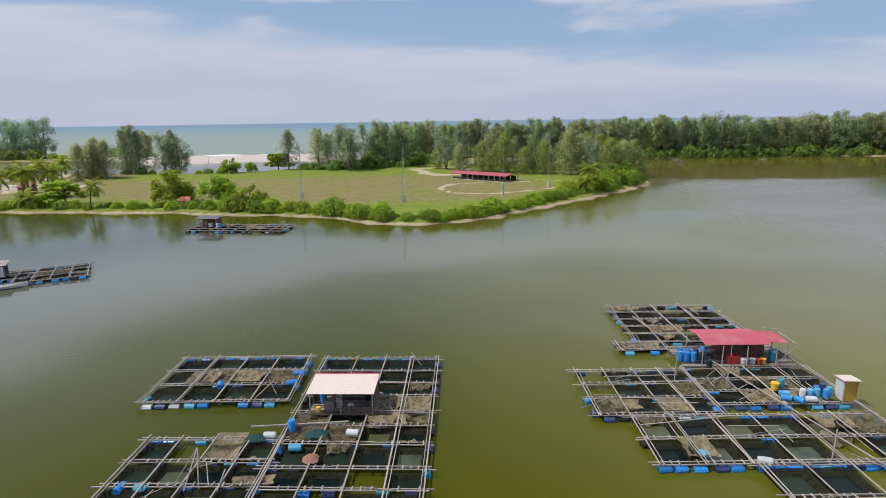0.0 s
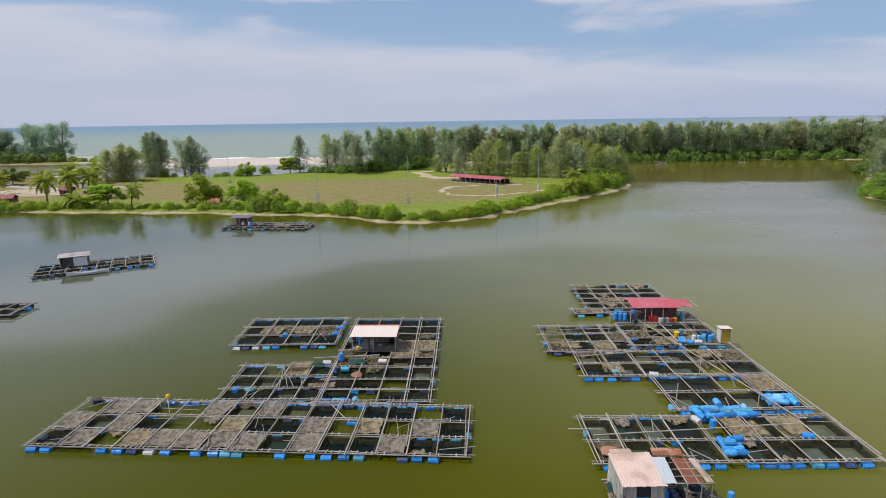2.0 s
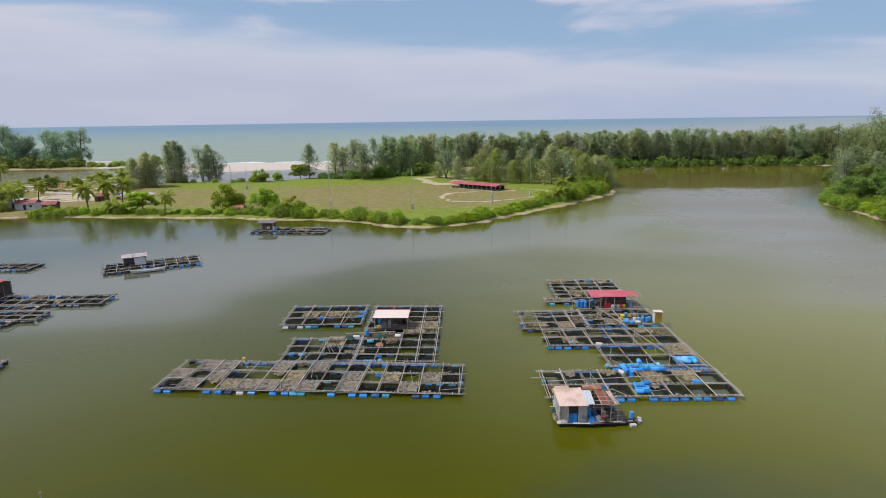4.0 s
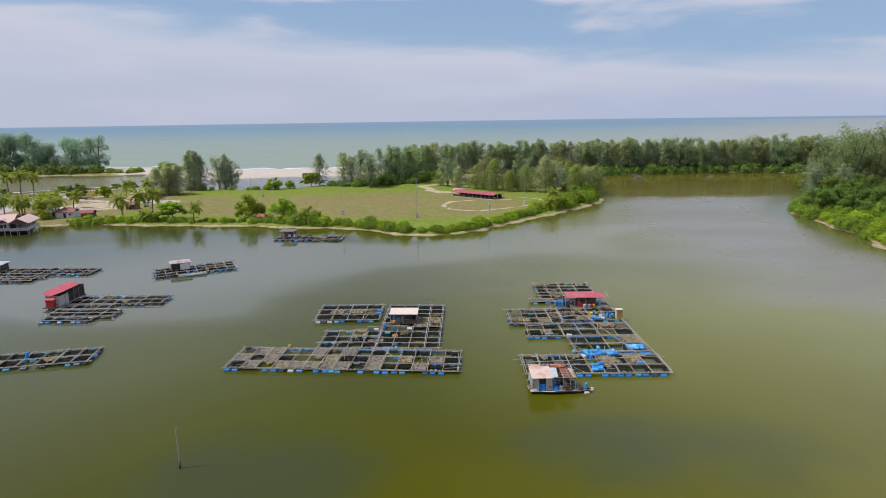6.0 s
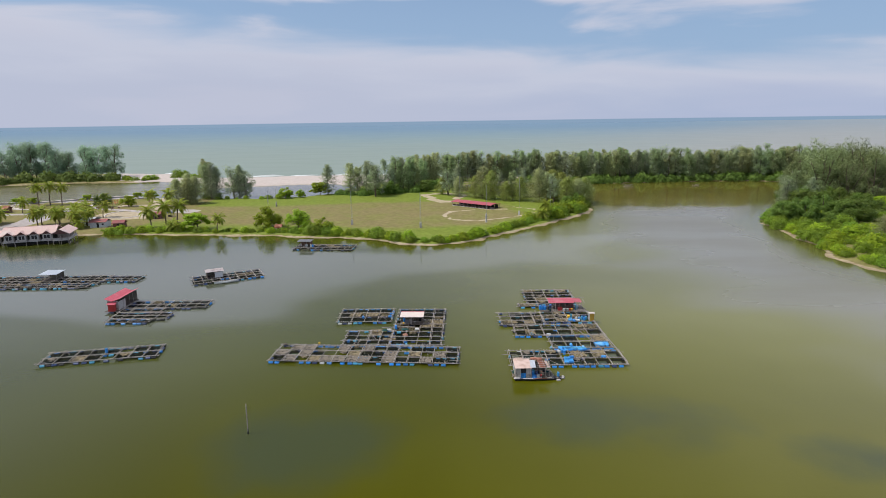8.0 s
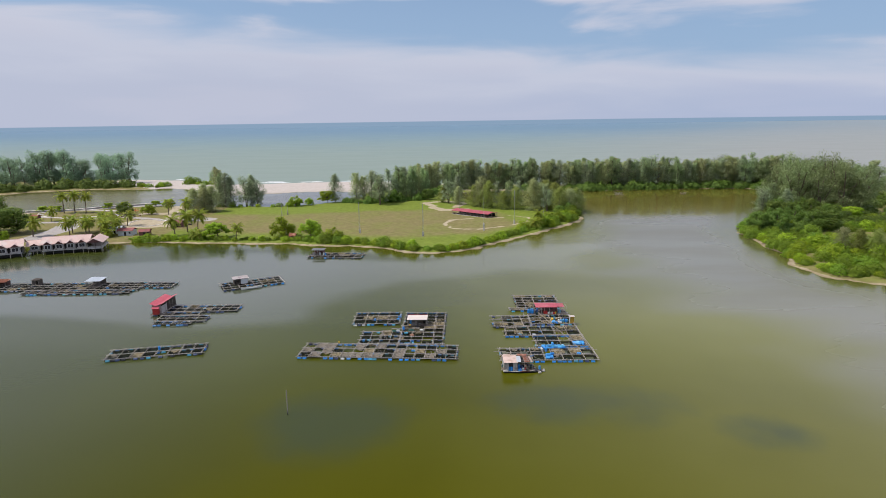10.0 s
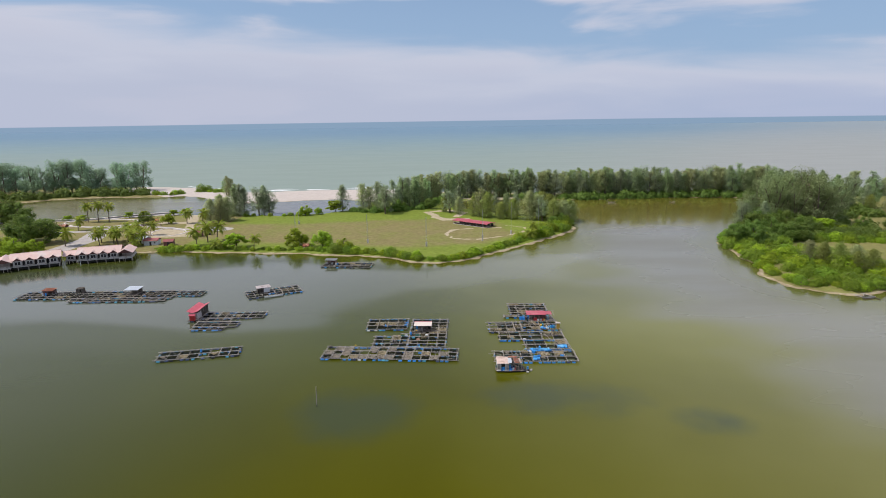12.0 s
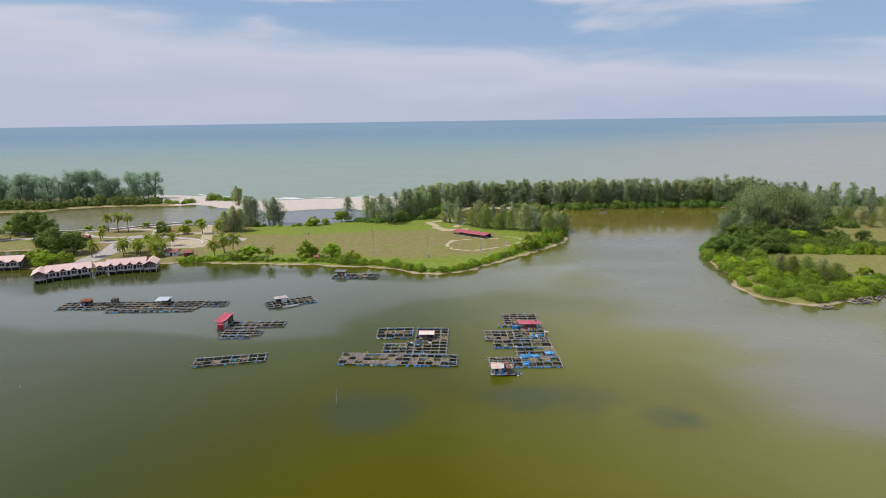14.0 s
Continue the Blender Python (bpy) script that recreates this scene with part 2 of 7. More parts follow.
def leaf(name, dark, mid, light, through=0.45):
    m = Mat(name, 0.62, 0.0, 0.25)
    dim, lit = (tuple(0.5 * (a + b) for a, b in zip(end, mid)) for end in (dark, light))
    c = m.ramp(m.rand(True), (0.0, dim), (0.5, mid), (1.0, lit))
    big = m.noise(0.35, 2, m.where("World"))
    c = m.mix(m.span(big, 0.40, 0.62, 0.0, 0.45), c, dark)
    hsv = m.t.nodes.new("ShaderNodeHueSaturation")
    m.link(c, hsv.inputs["Color"])
    m.link(m.math("ADD", m.math("MULTIPLY", m.rand(), 0.025), 0.489), hsv.inputs["Hue"])
    m.link(m.math("ADD", m.math("MULTIPLY", m.rand(), 0.36), 0.82), hsv.inputs["Value"])
    m.color(hsv.outputs[0])
    tr = m.t.nodes.new("ShaderNodeBsdfTranslucent")
    m.link(hsv.outputs[0], tr.inputs["Color"])
    both = m.t.nodes.new("ShaderNodeMixShader")
    both.inputs[0].default_value = through
    m.link(m.b.outputs[0], both.inputs[1])
    m.link(tr.outputs[0], both.inputs[2])
    m.link(both.outputs[0], m.t.nodes["Material Output"].inputs["Surface"])
    return m.m


CASUARINA = leaf("casuarina_needles", (0.193, 0.274, 0.109), (0.322, 0.422, 0.180), (0.454, 0.557, 0.284))
CASOLIVE = leaf("olive_casuarina_needles", (0.250, 0.289, 0.114), (0.392, 0.430, 0.185), (0.536, 0.558, 0.295))
CASGREY = leaf("grey_casuarina_needles", (0.215, 0.278, 0.146), (0.346, 0.413, 0.229), (0.483, 0.538, 0.337))
# shade of the old crowns put into a darker needle colour
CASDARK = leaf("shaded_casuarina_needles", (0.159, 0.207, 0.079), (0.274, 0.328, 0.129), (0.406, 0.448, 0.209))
# far-bank needles, distance haze put in as a paler blue-green
CASHAZE = leaf("hazy_blue_green_casuarina_needles", (0.179, 0.294, 0.168), (0.312, 0.443, 0.270), (0.458, 0.586, 0.381))
CASBRIGHT = leaf("golden_casuarina_needles", (0.190, 0.235, 0.050), (0.318, 0.367, 0.088), (0.456, 0.493, 0.150))
BROADLEAF = leaf("broad_green_leaves", (0.172, 0.267, 0.013), (0.353, 0.473, 0.027), (0.526, 0.604, 0.054))
MIDLEAF = leaf("mid_green_leaves", (0.115, 0.193, 0.014), (0.239, 0.348, 0.029), (0.363, 0.455, 0.055))
DEEPLEAF = leaf("deep_green_leaves", (0.082, 0.148, 0.022), (0.181, 0.268, 0.045), (0.291, 0.368, 0.080))
PALMLEAF = leaf("palm_leaflets", (0.140, 0.206, 0.026), (0.336, 0.388, 0.048), (0.630, 0.562, 0.102))

# murky olive lagoon, silty and paler towards the bay with the sky's sheen put into the same colour, a few dark weed
# beds; turquoise-grey sea further out
WATER = Mat("murky_water", 0.08, 0.0, 0.5)
pos = WATER.t.nodes.new("ShaderNodeNewGeometry")
wsep = WATER.t.nodes.new("ShaderNodeSeparateXYZ")
WATER.link(pos.outputs["Position"], wsep.inputs[0])
WX, WY = wsep.outputs["X"], wsep.outputs["Y"]
drift = WATER.noise(0.008, 4, WATER.where("World"))
fine = WATER.noise(0.05, 4, WATER.where("World"))
beyond = WATER.span(WATER.math("SUBTRACT", WATER.math("ADD", WY, WATER.math("MULTIPLY", drift, 30)), WATER.span(WX, -120, -200, 0.0, 50.0)), 388, 405)
smooth = lambda v: WATER.span(v, 0.0, 1.0)
milky_sheen, slick, shallow_reflection = (smooth(WATER.attr(k)) for k in ("milky_sheen", "slick", "shallow_reflection"))
near_olive = WATER.ramp(drift, (0.35, (0.052, 0.051, 0.0)), (0.65, (0.070, 0.067, 0.0)))
olive = WATER.mix(WATER.span(WATER.math("ADD", WY, WATER.math("MULTIPLY", drift, 40)), -20, 75), near_olive, WATER.ramp(drift, (0.35, (0.046, 0.053, 0.002)), (0.65, (0.066, 0.074, 0.003))))
silt_sheen_at = WATER.math("ADD", WATER.math("ADD", WX, WATER.math("MULTIPLY", WY, 0.25)), WATER.math("MULTIPLY", drift, 120))
bay = WATER.math("MULTIPLY", WATER.span(WATER.math("ADD", WY, WATER.math("MULTIPLY", fine, 30)), 226, 246), WATER.span(WX, -40, 0))
olive = WATER.mix(WATER.span(WATER.math("ADD", WX, WATER.math("MULTIPLY", drift, 50)), 10, -75, 0.0, 0.8), olive, (0.036, 0.046, 0.010))
olive = WATER.mix(WATER.math("MULTIPLY", WATER.span(WATER.math("ADD", WX, WATER.math("MULTIPLY", fine, 30)), -4, 62, 0.0, 0.45), WATER.math("MULTIPLY", WATER.span(WY, 92, 44), WATER.span(WY, -5, 30, 0.35, 1.0))), olive, (0.150, 0.148, 0.0))
# paler to the right: silt and reflected sky put into one colour
body = WATER.mix(WATER.span(silt_sheen_at, 56, 165, 0.0, 0.30), olive, (0.265, 0.258, 0.110))
# slick's grey sky reflection put into the body colour, stronger to the left
body = WATER.mix(WATER.math("MULTIPLY", slick, WATER.span(WX, 0, -60, 0.12, 0.5)), body, (0.088, 0.098, 0.074))
# lilac of the reflected sky put into the milky silt's colour
body = WATER.mix(WATER.math("MULTIPLY", milky_sheen, 0.48), body, (0.196, 0.190, 0.222))
for bx, by, rx, ry, dim in ((-21.5, -6, 14, 13, 0.5), (26, -0.5, 17, 9, 0.55), (57, -11.5, 8, 6.5, 0.7)):
    ex = WATER.math("MULTIPLY", WATER.math("SUBTRACT", WX, bx), 1 / rx)
    ey = WATER.math("MULTIPLY", WATER.math("SUBTRACT", WY, by), 1 / ry)
    rr = WATER.math("ADD", WATER.math("ADD", WATER.math("MULTIPLY", ex, ex), WATER.math("MULTIPLY", ey, ey)), WATER.math("MULTIPLY", WATER.math("SUBTRACT", fine, 0.5), 3.2))
    body = WATER.mix(WATER.span(rr, 1.7, -0.3, 0.0, dim), body, (0.032, 0.050, 0.036))
river = WATER.math("MULTIPLY", WATER.span(WY, 240, 258), WATER.span(WX, -48, -66))
body = WATER.mix(WATER.math("MULTIPLY", river, 0.9), body, WATER.mix(WATER.span(WX, -235, -150), (0.175, 0.160, 0.085), (0.155, 0.155, 0.150)))
body = WATER.mix(bay, body, WATER.ramp(fine, (0.35, (0.105, 0.092, 0.014)), (0.65, (0.140, 0.122, 0.024))))
# olive shallows, with the bank's reflection put into their colour
body = WATER.mix(WATER.math("MULTIPLY", shallow_reflection, 0.75), body, (0.080, 0.080, 0.010))
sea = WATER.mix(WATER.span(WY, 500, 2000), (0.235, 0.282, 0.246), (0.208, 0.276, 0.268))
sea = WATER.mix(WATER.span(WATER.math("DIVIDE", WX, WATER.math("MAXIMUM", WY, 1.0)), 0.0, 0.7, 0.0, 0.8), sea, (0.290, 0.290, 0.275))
# distance haze put into the sea's colour: bluer far out
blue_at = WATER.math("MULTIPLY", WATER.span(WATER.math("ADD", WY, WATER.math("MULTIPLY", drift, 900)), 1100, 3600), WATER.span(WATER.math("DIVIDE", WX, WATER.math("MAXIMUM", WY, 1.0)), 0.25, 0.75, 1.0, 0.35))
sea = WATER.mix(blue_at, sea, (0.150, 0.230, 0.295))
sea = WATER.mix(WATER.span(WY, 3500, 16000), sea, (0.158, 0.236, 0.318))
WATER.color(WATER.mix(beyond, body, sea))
breeze = WATER.noise(0.02, 4, WATER.where("World", (0.5, 1.6, 1.0)))
calm = WATER.math("MULTIPLY", WATER.math("MAXIMUM", slick, WATER.math("MAXIMUM", bay, shallow_reflection)), WATER.math("SUBTRACT", 1.0, beyond), True)
wind = WATER.math("MULTIPLY", WATER.span(breeze, 0.35, 0.65, 0.55, 1.0), WATER.math("SUBTRACT", 1.0, calm), True)
WATER.b.inputs["IOR"].default_value = 1.34
WATER.b.inputs["Specular Tint"].default_value = (1.0, 0.86, 0.10, 1)
WATER.link(WATER.math("ADD", WATER.math("MULTIPLY", beyond, 0.30), WATER.math("ADD", 0.10, WATER.math("MULTIPLY", wind, WATER.math("ADD", 0.14, WATER.math("MULTIPLY", milky_sheen, 0.16))))), WATER.b.inputs["Roughness"])
WATER.link(WATER.math("ADD", WATER.math("MULTIPLY", beyond, -0.21), WATER.math("ADD", 0.22, WATER.math("MULTIPLY", WATER.math("MAXIMUM", calm, WATER.math("MULTIPLY", milky_sheen, WATER.math("SUBTRACT", 1.0, beyond))), 0.22))), WATER.b.inputs["Specular IOR Level"])
ripple = WATER.noise(0.9, 3, WATER.where("World", (1.0, 1.7, 1.0)))
bmp = WATER.node("ShaderNodeBump", Strength=0.10, Distance=0.12)
WATER.link(WATER.math("MULTIPLY", ripple, WATER.math("ADD", 0.35, WATER.math("MULTIPLY", wind, 0.65))), bmp.inputs["Height"])
WATER.link(bmp.outputs[0], WATER.b.inputs["Normal"])
WATER = WATER.m

# turf, dry field, sand, paving by the masks laid on the ground sheet
GROUND = Mat("turf_and_sand", 0.95, 0.0, 0.15)
gn = GROUND.noise(0.55, 6, GROUND.where("World"), 0.65)
gb = GROUND.noise(0.045, 4, GROUND.where("World"))
gm = GROUND.noise(0.16, 5, GROUND.where("World", (1, 1.8, 1)))
turf = GROUND.ramp(gn, (0.3, (0.125, 0.165, 0.018)), (0.7, (0.205, 0.250, 0.040)))
dryc = GROUND.ramp(gn, (0.3, (0.160, 0.134, 0.050)), (0.7, (0.255, 0.210, 0.088)))
dry_mask = GROUND.math("MULTIPLY", GROUND.attr("dry"), GROUND.span(GROUND.math("ADD", GROUND.math("MULTIPLY", gb, 0.6), GROUND.math("MULTIPLY", gm, 0.4)), 0.36, 0.58, 0.55, 1.0), True)
soil = GROUND.mix(dry_mask, turf, dryc)
sandc = GROUND.ramp(gn, (0.3, (0.33, 0.265, 0.170)), (0.7, (0.50, 0.42, 0.290)))
soil = GROUND.mix(GROUND.span(GROUND.math("ADD", GROUND.attr("sand"), GROUND.math("MULTIPLY", GROUND.math("SUBTRACT", gn, 0.5), 0.5)), 0.4, 0.6), soil, sandc)
beachc = GROUND.ramp(gn, (0.3, (0.42, 0.355, 0.30)), (0.7, (0.56, 0.495, 0.44)))
soil = GROUND.mix(GROUND.span(GROUND.attr("beach"), 0.4, 0.6), soil, beachc)
pavec = GROUND.ramp(gn, (0.3, (0.33, 0.295, 0.27)), (0.7, (0.45, 0.405, 0.375)))
soil = GROUND.mix(GROUND.span(GROUND.attr("paved"), 0.4, 0.6), soil, pavec)
# brown foot of the bank: wet soil plus the waterline's shade in one colour
wet_shadec = GROUND.ramp(gn, (0.3, (0.14, 0.10, 0.05)), (0.7, (0.27, 0.21, 0.12)))
soil = GROUND.mix(GROUND.attr("bank"), soil, wet_shadec)
GROUND.color(soil)
GROUND.bump(gn, 0.6, 0.15)
GROUND = GROUND.m

# ---- mesh helpers ----
def mesh_of(name, verts, faces, mat=None, smooth=False):
    me = bpy.data.meshes.new(name)
    me.from_pydata([tuple(map(float, p)) for p in verts], [], [tuple(map(int, q)) for q in faces])
    if mat:
        me.materials.append(mat)
    if smooth:
        me.polygons.foreach_set("use_smooth", [True] * len(me.polygons))
    me.update()
    return me


def put(name, me, parent=None, m=None, label=""):
    """Links a mesh as a part under its thing."""
    ob = new(name, me)
    if parent is not None:
        ob.parent = parent
    if m is not None:
        ob.matrix_local = m
    if label:
        ob["label"] = label
    return ob


def part(name, bm, mat, parent, label=""):
    me = bpy.data.meshes.new(name)
    bm.to_mesh(me)
    bm.free()
    me.materials.append(mat)
    return put(name, me, parent, None, label)


def thing(name, m, label, category, group=""):
    ob = new(name)
    ob.empty_display_size = 0.3
    ob.matrix_world = m
    return tagged(ob, label, category, group)


def box_bm(bm, x0, x1, y0, y1, z0, z1, bevel=0.0):
    g = bmesh.ops.create_cube(bm, size=1.0, matrix=Matrix.LocRotScale(((x0 + x1) / 2, (y0 + y1) / 2, (z0 + z1) / 2), None, (x1 - x0, y1 - y0, z1 - z0)))
    if bevel:
        edges = {e for v in g["verts"] for e in v.link_edges}
        bmesh.ops.bevel(bm, geom=list(edges), offset=bevel, segments=1, affect="EDGES")
    return bm


def box(name, x0, x1, y0, y1, z0, z1, mat, parent, label="", bevel=0.015):
    return part(name, box_bm(bmesh.new(), x0, x1, y0, y1, z0, z1, bevel), mat, parent, label)


def unit_beam(name, mat, seed, sides=4):
    """A rough length of timber, 1 long on x and 1 across, worn along its edges; objects scale it to size."""
    rng = random.Random(seed)
    verts, faces, n = [], [], 5
    for i in range(n):
        x = i / (n - 1) - 0.5
        dy, dz = rng.uniform(-0.10, 0.10), rng.uniform(-0.10, 0.10)
        for k in range(sides):
            a = 2 * math.pi * (k + 0.5) / sides
            r = 0.70 * rng.uniform(0.9, 1.06) if sides == 4 else 0.5 * rng.uniform(0.9, 1.08)
            verts.append((x, r * math.cos(a) + dy, r * math.sin(a) + dz))
    for i in range(n - 1):
        for k in range(sides):
            j = (k + 1) % sides
            faces.append((i * sides + k, i * sides + j, (i + 1) * sides + j, (i + 1) * sides + k))
    faces += [tuple(range(sides))[::-1], tuple((n - 1) * sides + k for k in range(sides))]
    return mesh_of(name, verts, faces, mat)


def lathe(rings, sides):
    """Vertices and faces of a turned shape; rings are (radius, height)."""
    verts, faces = [], []
    for r, z in rings:
        for k in range(sides):
            a = 2 * math.pi * k / sides
            verts.append((r * math.cos(a), r * math.sin(a), z))
    for i in range(len(rings) - 1):
        for k in range(sides):
            j = (k + 1) % sides
            faces.append((i * sides + k, i * sides + j, (i + 1) * sides + j, (i + 1) * sides + k))
    faces += [tuple(range(sides))[::-1], tuple((len(rings) - 1) * sides + k for k in range(sides))]
    return verts, faces


def span_m(a, b, wide, high=None):
    """The pose that stretches a unit beam from a to b."""
    a, b = Vector(a), Vector(b)
    d = b - a
    rot = d.to_track_quat("X", "Z").to_matrix().to_4x4()
    return Matrix.Translation((a + b) / 2) @ rot @ Matrix.Diagonal((d.length, wide, high or wide, 1))


# ---- ground ----
SHORE = [(-700, 196), (-300, 198), (-275, 202), (-258, 205), (-250, 196), (-246, 184), (-239, 170), (-232, 158), (-222, 155), (-210, 160), (-200, 158), (-158, 164), (-146, 167), (-122, 163), (-98, 160), (-78, 158),
         (-58, 153), (-36, 149), (-26, 144), (-18, 138), (-8, 134), (2, 135), (12, 142), (25, 156), (44, 175), (58, 191), (71, 206),
         (76, 217), (79, 232), (76, 247), (66, 260), (48, 272), (30, 285), (16, 300), (9, 320), (10, 338), (22, 349), (42, 350), (62, 346), (90, 342), (127, 342), (170, 347), (222, 344), (256, 330), (262, 305), (250, 292), (222, 276), (200, 254), (180, 228), (160, 201), (140, 172),
         (137, 148), (135, 125), (128, 106), (130, 89)]
SHORE += [(139, 79), (149, 77), (163, 81), (189, 95), (240, 108), (320, 118), (700, 140), (700, 365), (250, 372), (100, 386), (0, 405), (-61, 428),
          (-84, 432), (-128, 430), (-160, 424), (-186, 420), (-206, 440), (-240, 462), (-300, 480), (-700, 500)]
RIVER = [(-700, 270), (-345, 266), (-300, 264), (-272, 268), (-241, 273), (-225, 287), (-202, 297), (-180, 290), (-157, 285), (-113, 279), (-85, 290),
         (-62, 312), (-62, 350), (-90, 365), (-111, 362), (-139, 354), (-170, 345), (-191, 368), (-222, 395), (-240, 402), (-257, 396), (-312, 397), (-348, 384), (-362, 366), (-700, 370)]
SANDBAR = [(-262, 404), (-230, 392), (-190, 346), (-154, 338), (-110, 352), (-72, 340), (-50, 360), (-20, 392), (-50, 440), (-300, 500), (-330, 420)]
PATHS = [([(13, 353), (36, 356), (58, 351)], 2.2), ([(-8, 268), (-14, 282), (-1, 290), (12, 280), (6, 262)], 1.6), ([(12, 252), (-1, 250), (-8, 262)], 2.0),
         ([(32, 219), (17, 219), (3, 213), (-1, 201), (3, 188), (16, 185), (33, 194), (44, 206), (46, 218), (36, 226)], 0.05),
         ([(-172, 219), (-163, 216)], 8.0), ([(-154, 207), (-157, 228), (-171, 262), (-178, 284)], 2.4), ([(-190, 216), (-177, 206), (-160, 205), (-150, 207)], 2.6),
         ([(-280, 258), (-262, 258)], 2.0), ([(-186, 252), (-160, 250)], 2.4)]
ROADS = [([(-203, 172), (-203, 199), (-211, 227)], 5.4), ([(-420, 236), (-298, 234), (-283, 239), (-257, 234), (-235, 222), (-211, 226)], 2.0),
         ([(-256, 257), (-248, 270), (-231, 271), (-208, 265), (-203, 250), (-205, 242), (-225, 239), (-240, 243), (-256, 257)], 0.8),
         ([(-203, 250), (-186, 237), (-173, 233), (-160, 226)], 1.4), ([(-146, 230), (-137, 226)], 5.0), ([(-270, 266), (-246, 268), (-226, 278), (-204, 288), (-180, 286)], 2.6), ([(-211, 227), (-208, 242)], 4.0)]


def seg_dist(X, Y, poly, closed=True):
    d = np.full(X.shape, 1e9)
    n = len(poly)
    for i in range(n if closed else n - 1):
        (ax, ay), (bx, by) = poly[i], poly[(i + 1) % n]
        vx, vy = bx - ax, by - ay
        s = np.clip(((X - ax) * vx + (Y - ay) * vy) / (vx * vx + vy * vy), 0, 1)
        d = np.minimum(d, np.hypot(X - ax - s * vx, Y - ay - s * vy))
    return d


def inside(X, Y, poly):
    hit = np.zeros(X.shape, bool)
    n = len(poly)
    for i in range(n):
        (ax, ay), (bx, by) = poly[i], poly[(i + 1) % n]
        if ay != by:
            hit ^= ((ay > Y) != (by > Y)) & (X < (bx - ax) * (Y - ay) / (by - ay) + ax)
    return hit


def signed(X, Y, poly):
    return np.where(inside(X, Y, poly), 1, -1) * seg_dist(X, Y, poly)


def wobble(X, Y):
    return 1.1 * np.sin(X * 0.21 + 1.3) * np.sin(Y * 0.17) + 0.7 * np.sin(X * 0.53 + Y * 0.31) + 0.4 * np.sin(X * 0.9 - Y * 0.7)


def land_dist(X, Y):
    return np.minimum(signed(X, Y, SHORE), -signed(X, Y, RIVER)) + wobble(X, Y)


def land_z(X, Y):
    d = land_dist(X, Y)
    up = np.clip(d / 5.0, 0, 1)
    z = np.where(d < 0, np.maximum(d * 0.25, -1.5), 0.75 * up * up * (3 - 2 * up) + 0.12 * np.clip(d, 0, 5) / 5)
    return z + np.where(d > 4, 0.10 * np.sin(X * 0.11) * np.sin(Y * 0.13), 0)


def ground_z(x, y):
    return float(land_z(np.array([x * 1.0]), np.array([y * 1.0]))[0])


def ground_sheet():
    xs = np.concatenate([np.arange(-600, -240, 6), np.arange(-240, 250, 2.0), np.arange(250, 601, 6)])
    ys = np.concatenate([np.arange(66, 300, 2.0), np.arange(300, 505, 3.0)])
    X, Y = np.meshgrid(xs, ys)
    Z = land_z(X, Y)
    nx, ny = len(xs), len(ys)
    I = np.arange(nx * ny).reshape(ny, nx)
    quads = np.stack([I[:-1, :-1], I[:-1, 1:], I[1:, 1:], I[1:, :-1]], -1).reshape(-1, 4)
    keep = Z.ravel()[quads].max(1) > -0.8
    me = mesh_of("ground", np.stack([X, Y, Z], -1).reshape(-1, 3), quads[keep], GROUND, True)
    d = land_dist(X, Y)
    sand = np.clip(0.5 + (1.9 + 0.5 * wobble(X, Y) - d) / 2.4, 0, 0.85)
    sand = np.maximum(sand, np.clip(0.5 + (signed(X, Y, SANDBAR) + 2 * wobble(X, Y)) / 6, 0, 1))
    sand = np.maximum(sand, np.where((Y > 372) & (X > -30) & (d < 14), 1.0, 0.0))
    for line, wide in PATHS:
        sand = np.maximum(sand, np.clip(1.0 - (seg_dist(X, Y, line, False) - wide + 0.4 * wobble(X, Y)) / 2.0, 0, 1))
    paved = np.zeros(X.shape)
    for line, wide in ROADS:
        paved = np.maximum(paved, np.clip(1.0 - (seg_dist(X, Y, line, False) - wide) / 2.0, 0, 1))
    field = [(-150, 196), (-110, 184), (-60, 178), (-20, 166), (20, 176), (40, 200), (30, 236), (0, 252), (-41, 250), (-97, 241), (-140, 244)]
    dry = np.clip(0.5 + (signed(X, Y, field) + 1.2 * wobble(X, Y)) / 9, 0, 1)
    dry = np.maximum(dry, np.where(X < -140, 1.0, 0.0))
    dry = np.maximum(dry, np.where(X > 120, 0.8, 0.0))
    bank = np.clip(0.95 - d / 2.4, 0, 1) * np.where(signed(X, Y, SANDBAR) > -8, 0.2, 1.0)
    beach = np.clip(0.5 + (signed(X, Y, SANDBAR) + 2 * wobble(X, Y)) / 6, 0, 1)
    for name, val in (("sand", sand), ("beach", beach), ("paved", paved), ("dry", dry), ("bank", bank)):
        a = me.attributes.new(name, "FLOAT", "POINT")
        a.data.foreach_set("value", val.ravel().astype(np.float32))
    return me


tagged(put("ground", ground_sheet()), "grassy sandy shore with dry field, paths and beach", "ground", kind="structure")

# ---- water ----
MILKY_SHEEN = [(89, 267), (185, 262), (140, 160), (124, 100), (150, 41), (420, 60), (420, -70), (105, -22), (87, -11), (95, 24), (84, 60), (76, 95), (76, 150)]
SLICK = [(-300, 75), (-170, 66), (-114, 57), (-78, 44), (-44, 54), (-34, 70), (-16, 90), (20, 103), (56, 112), (62, 150), (-10, 124), (-75, 136), (-140, 124), (-230, 118), (-300, 120)]


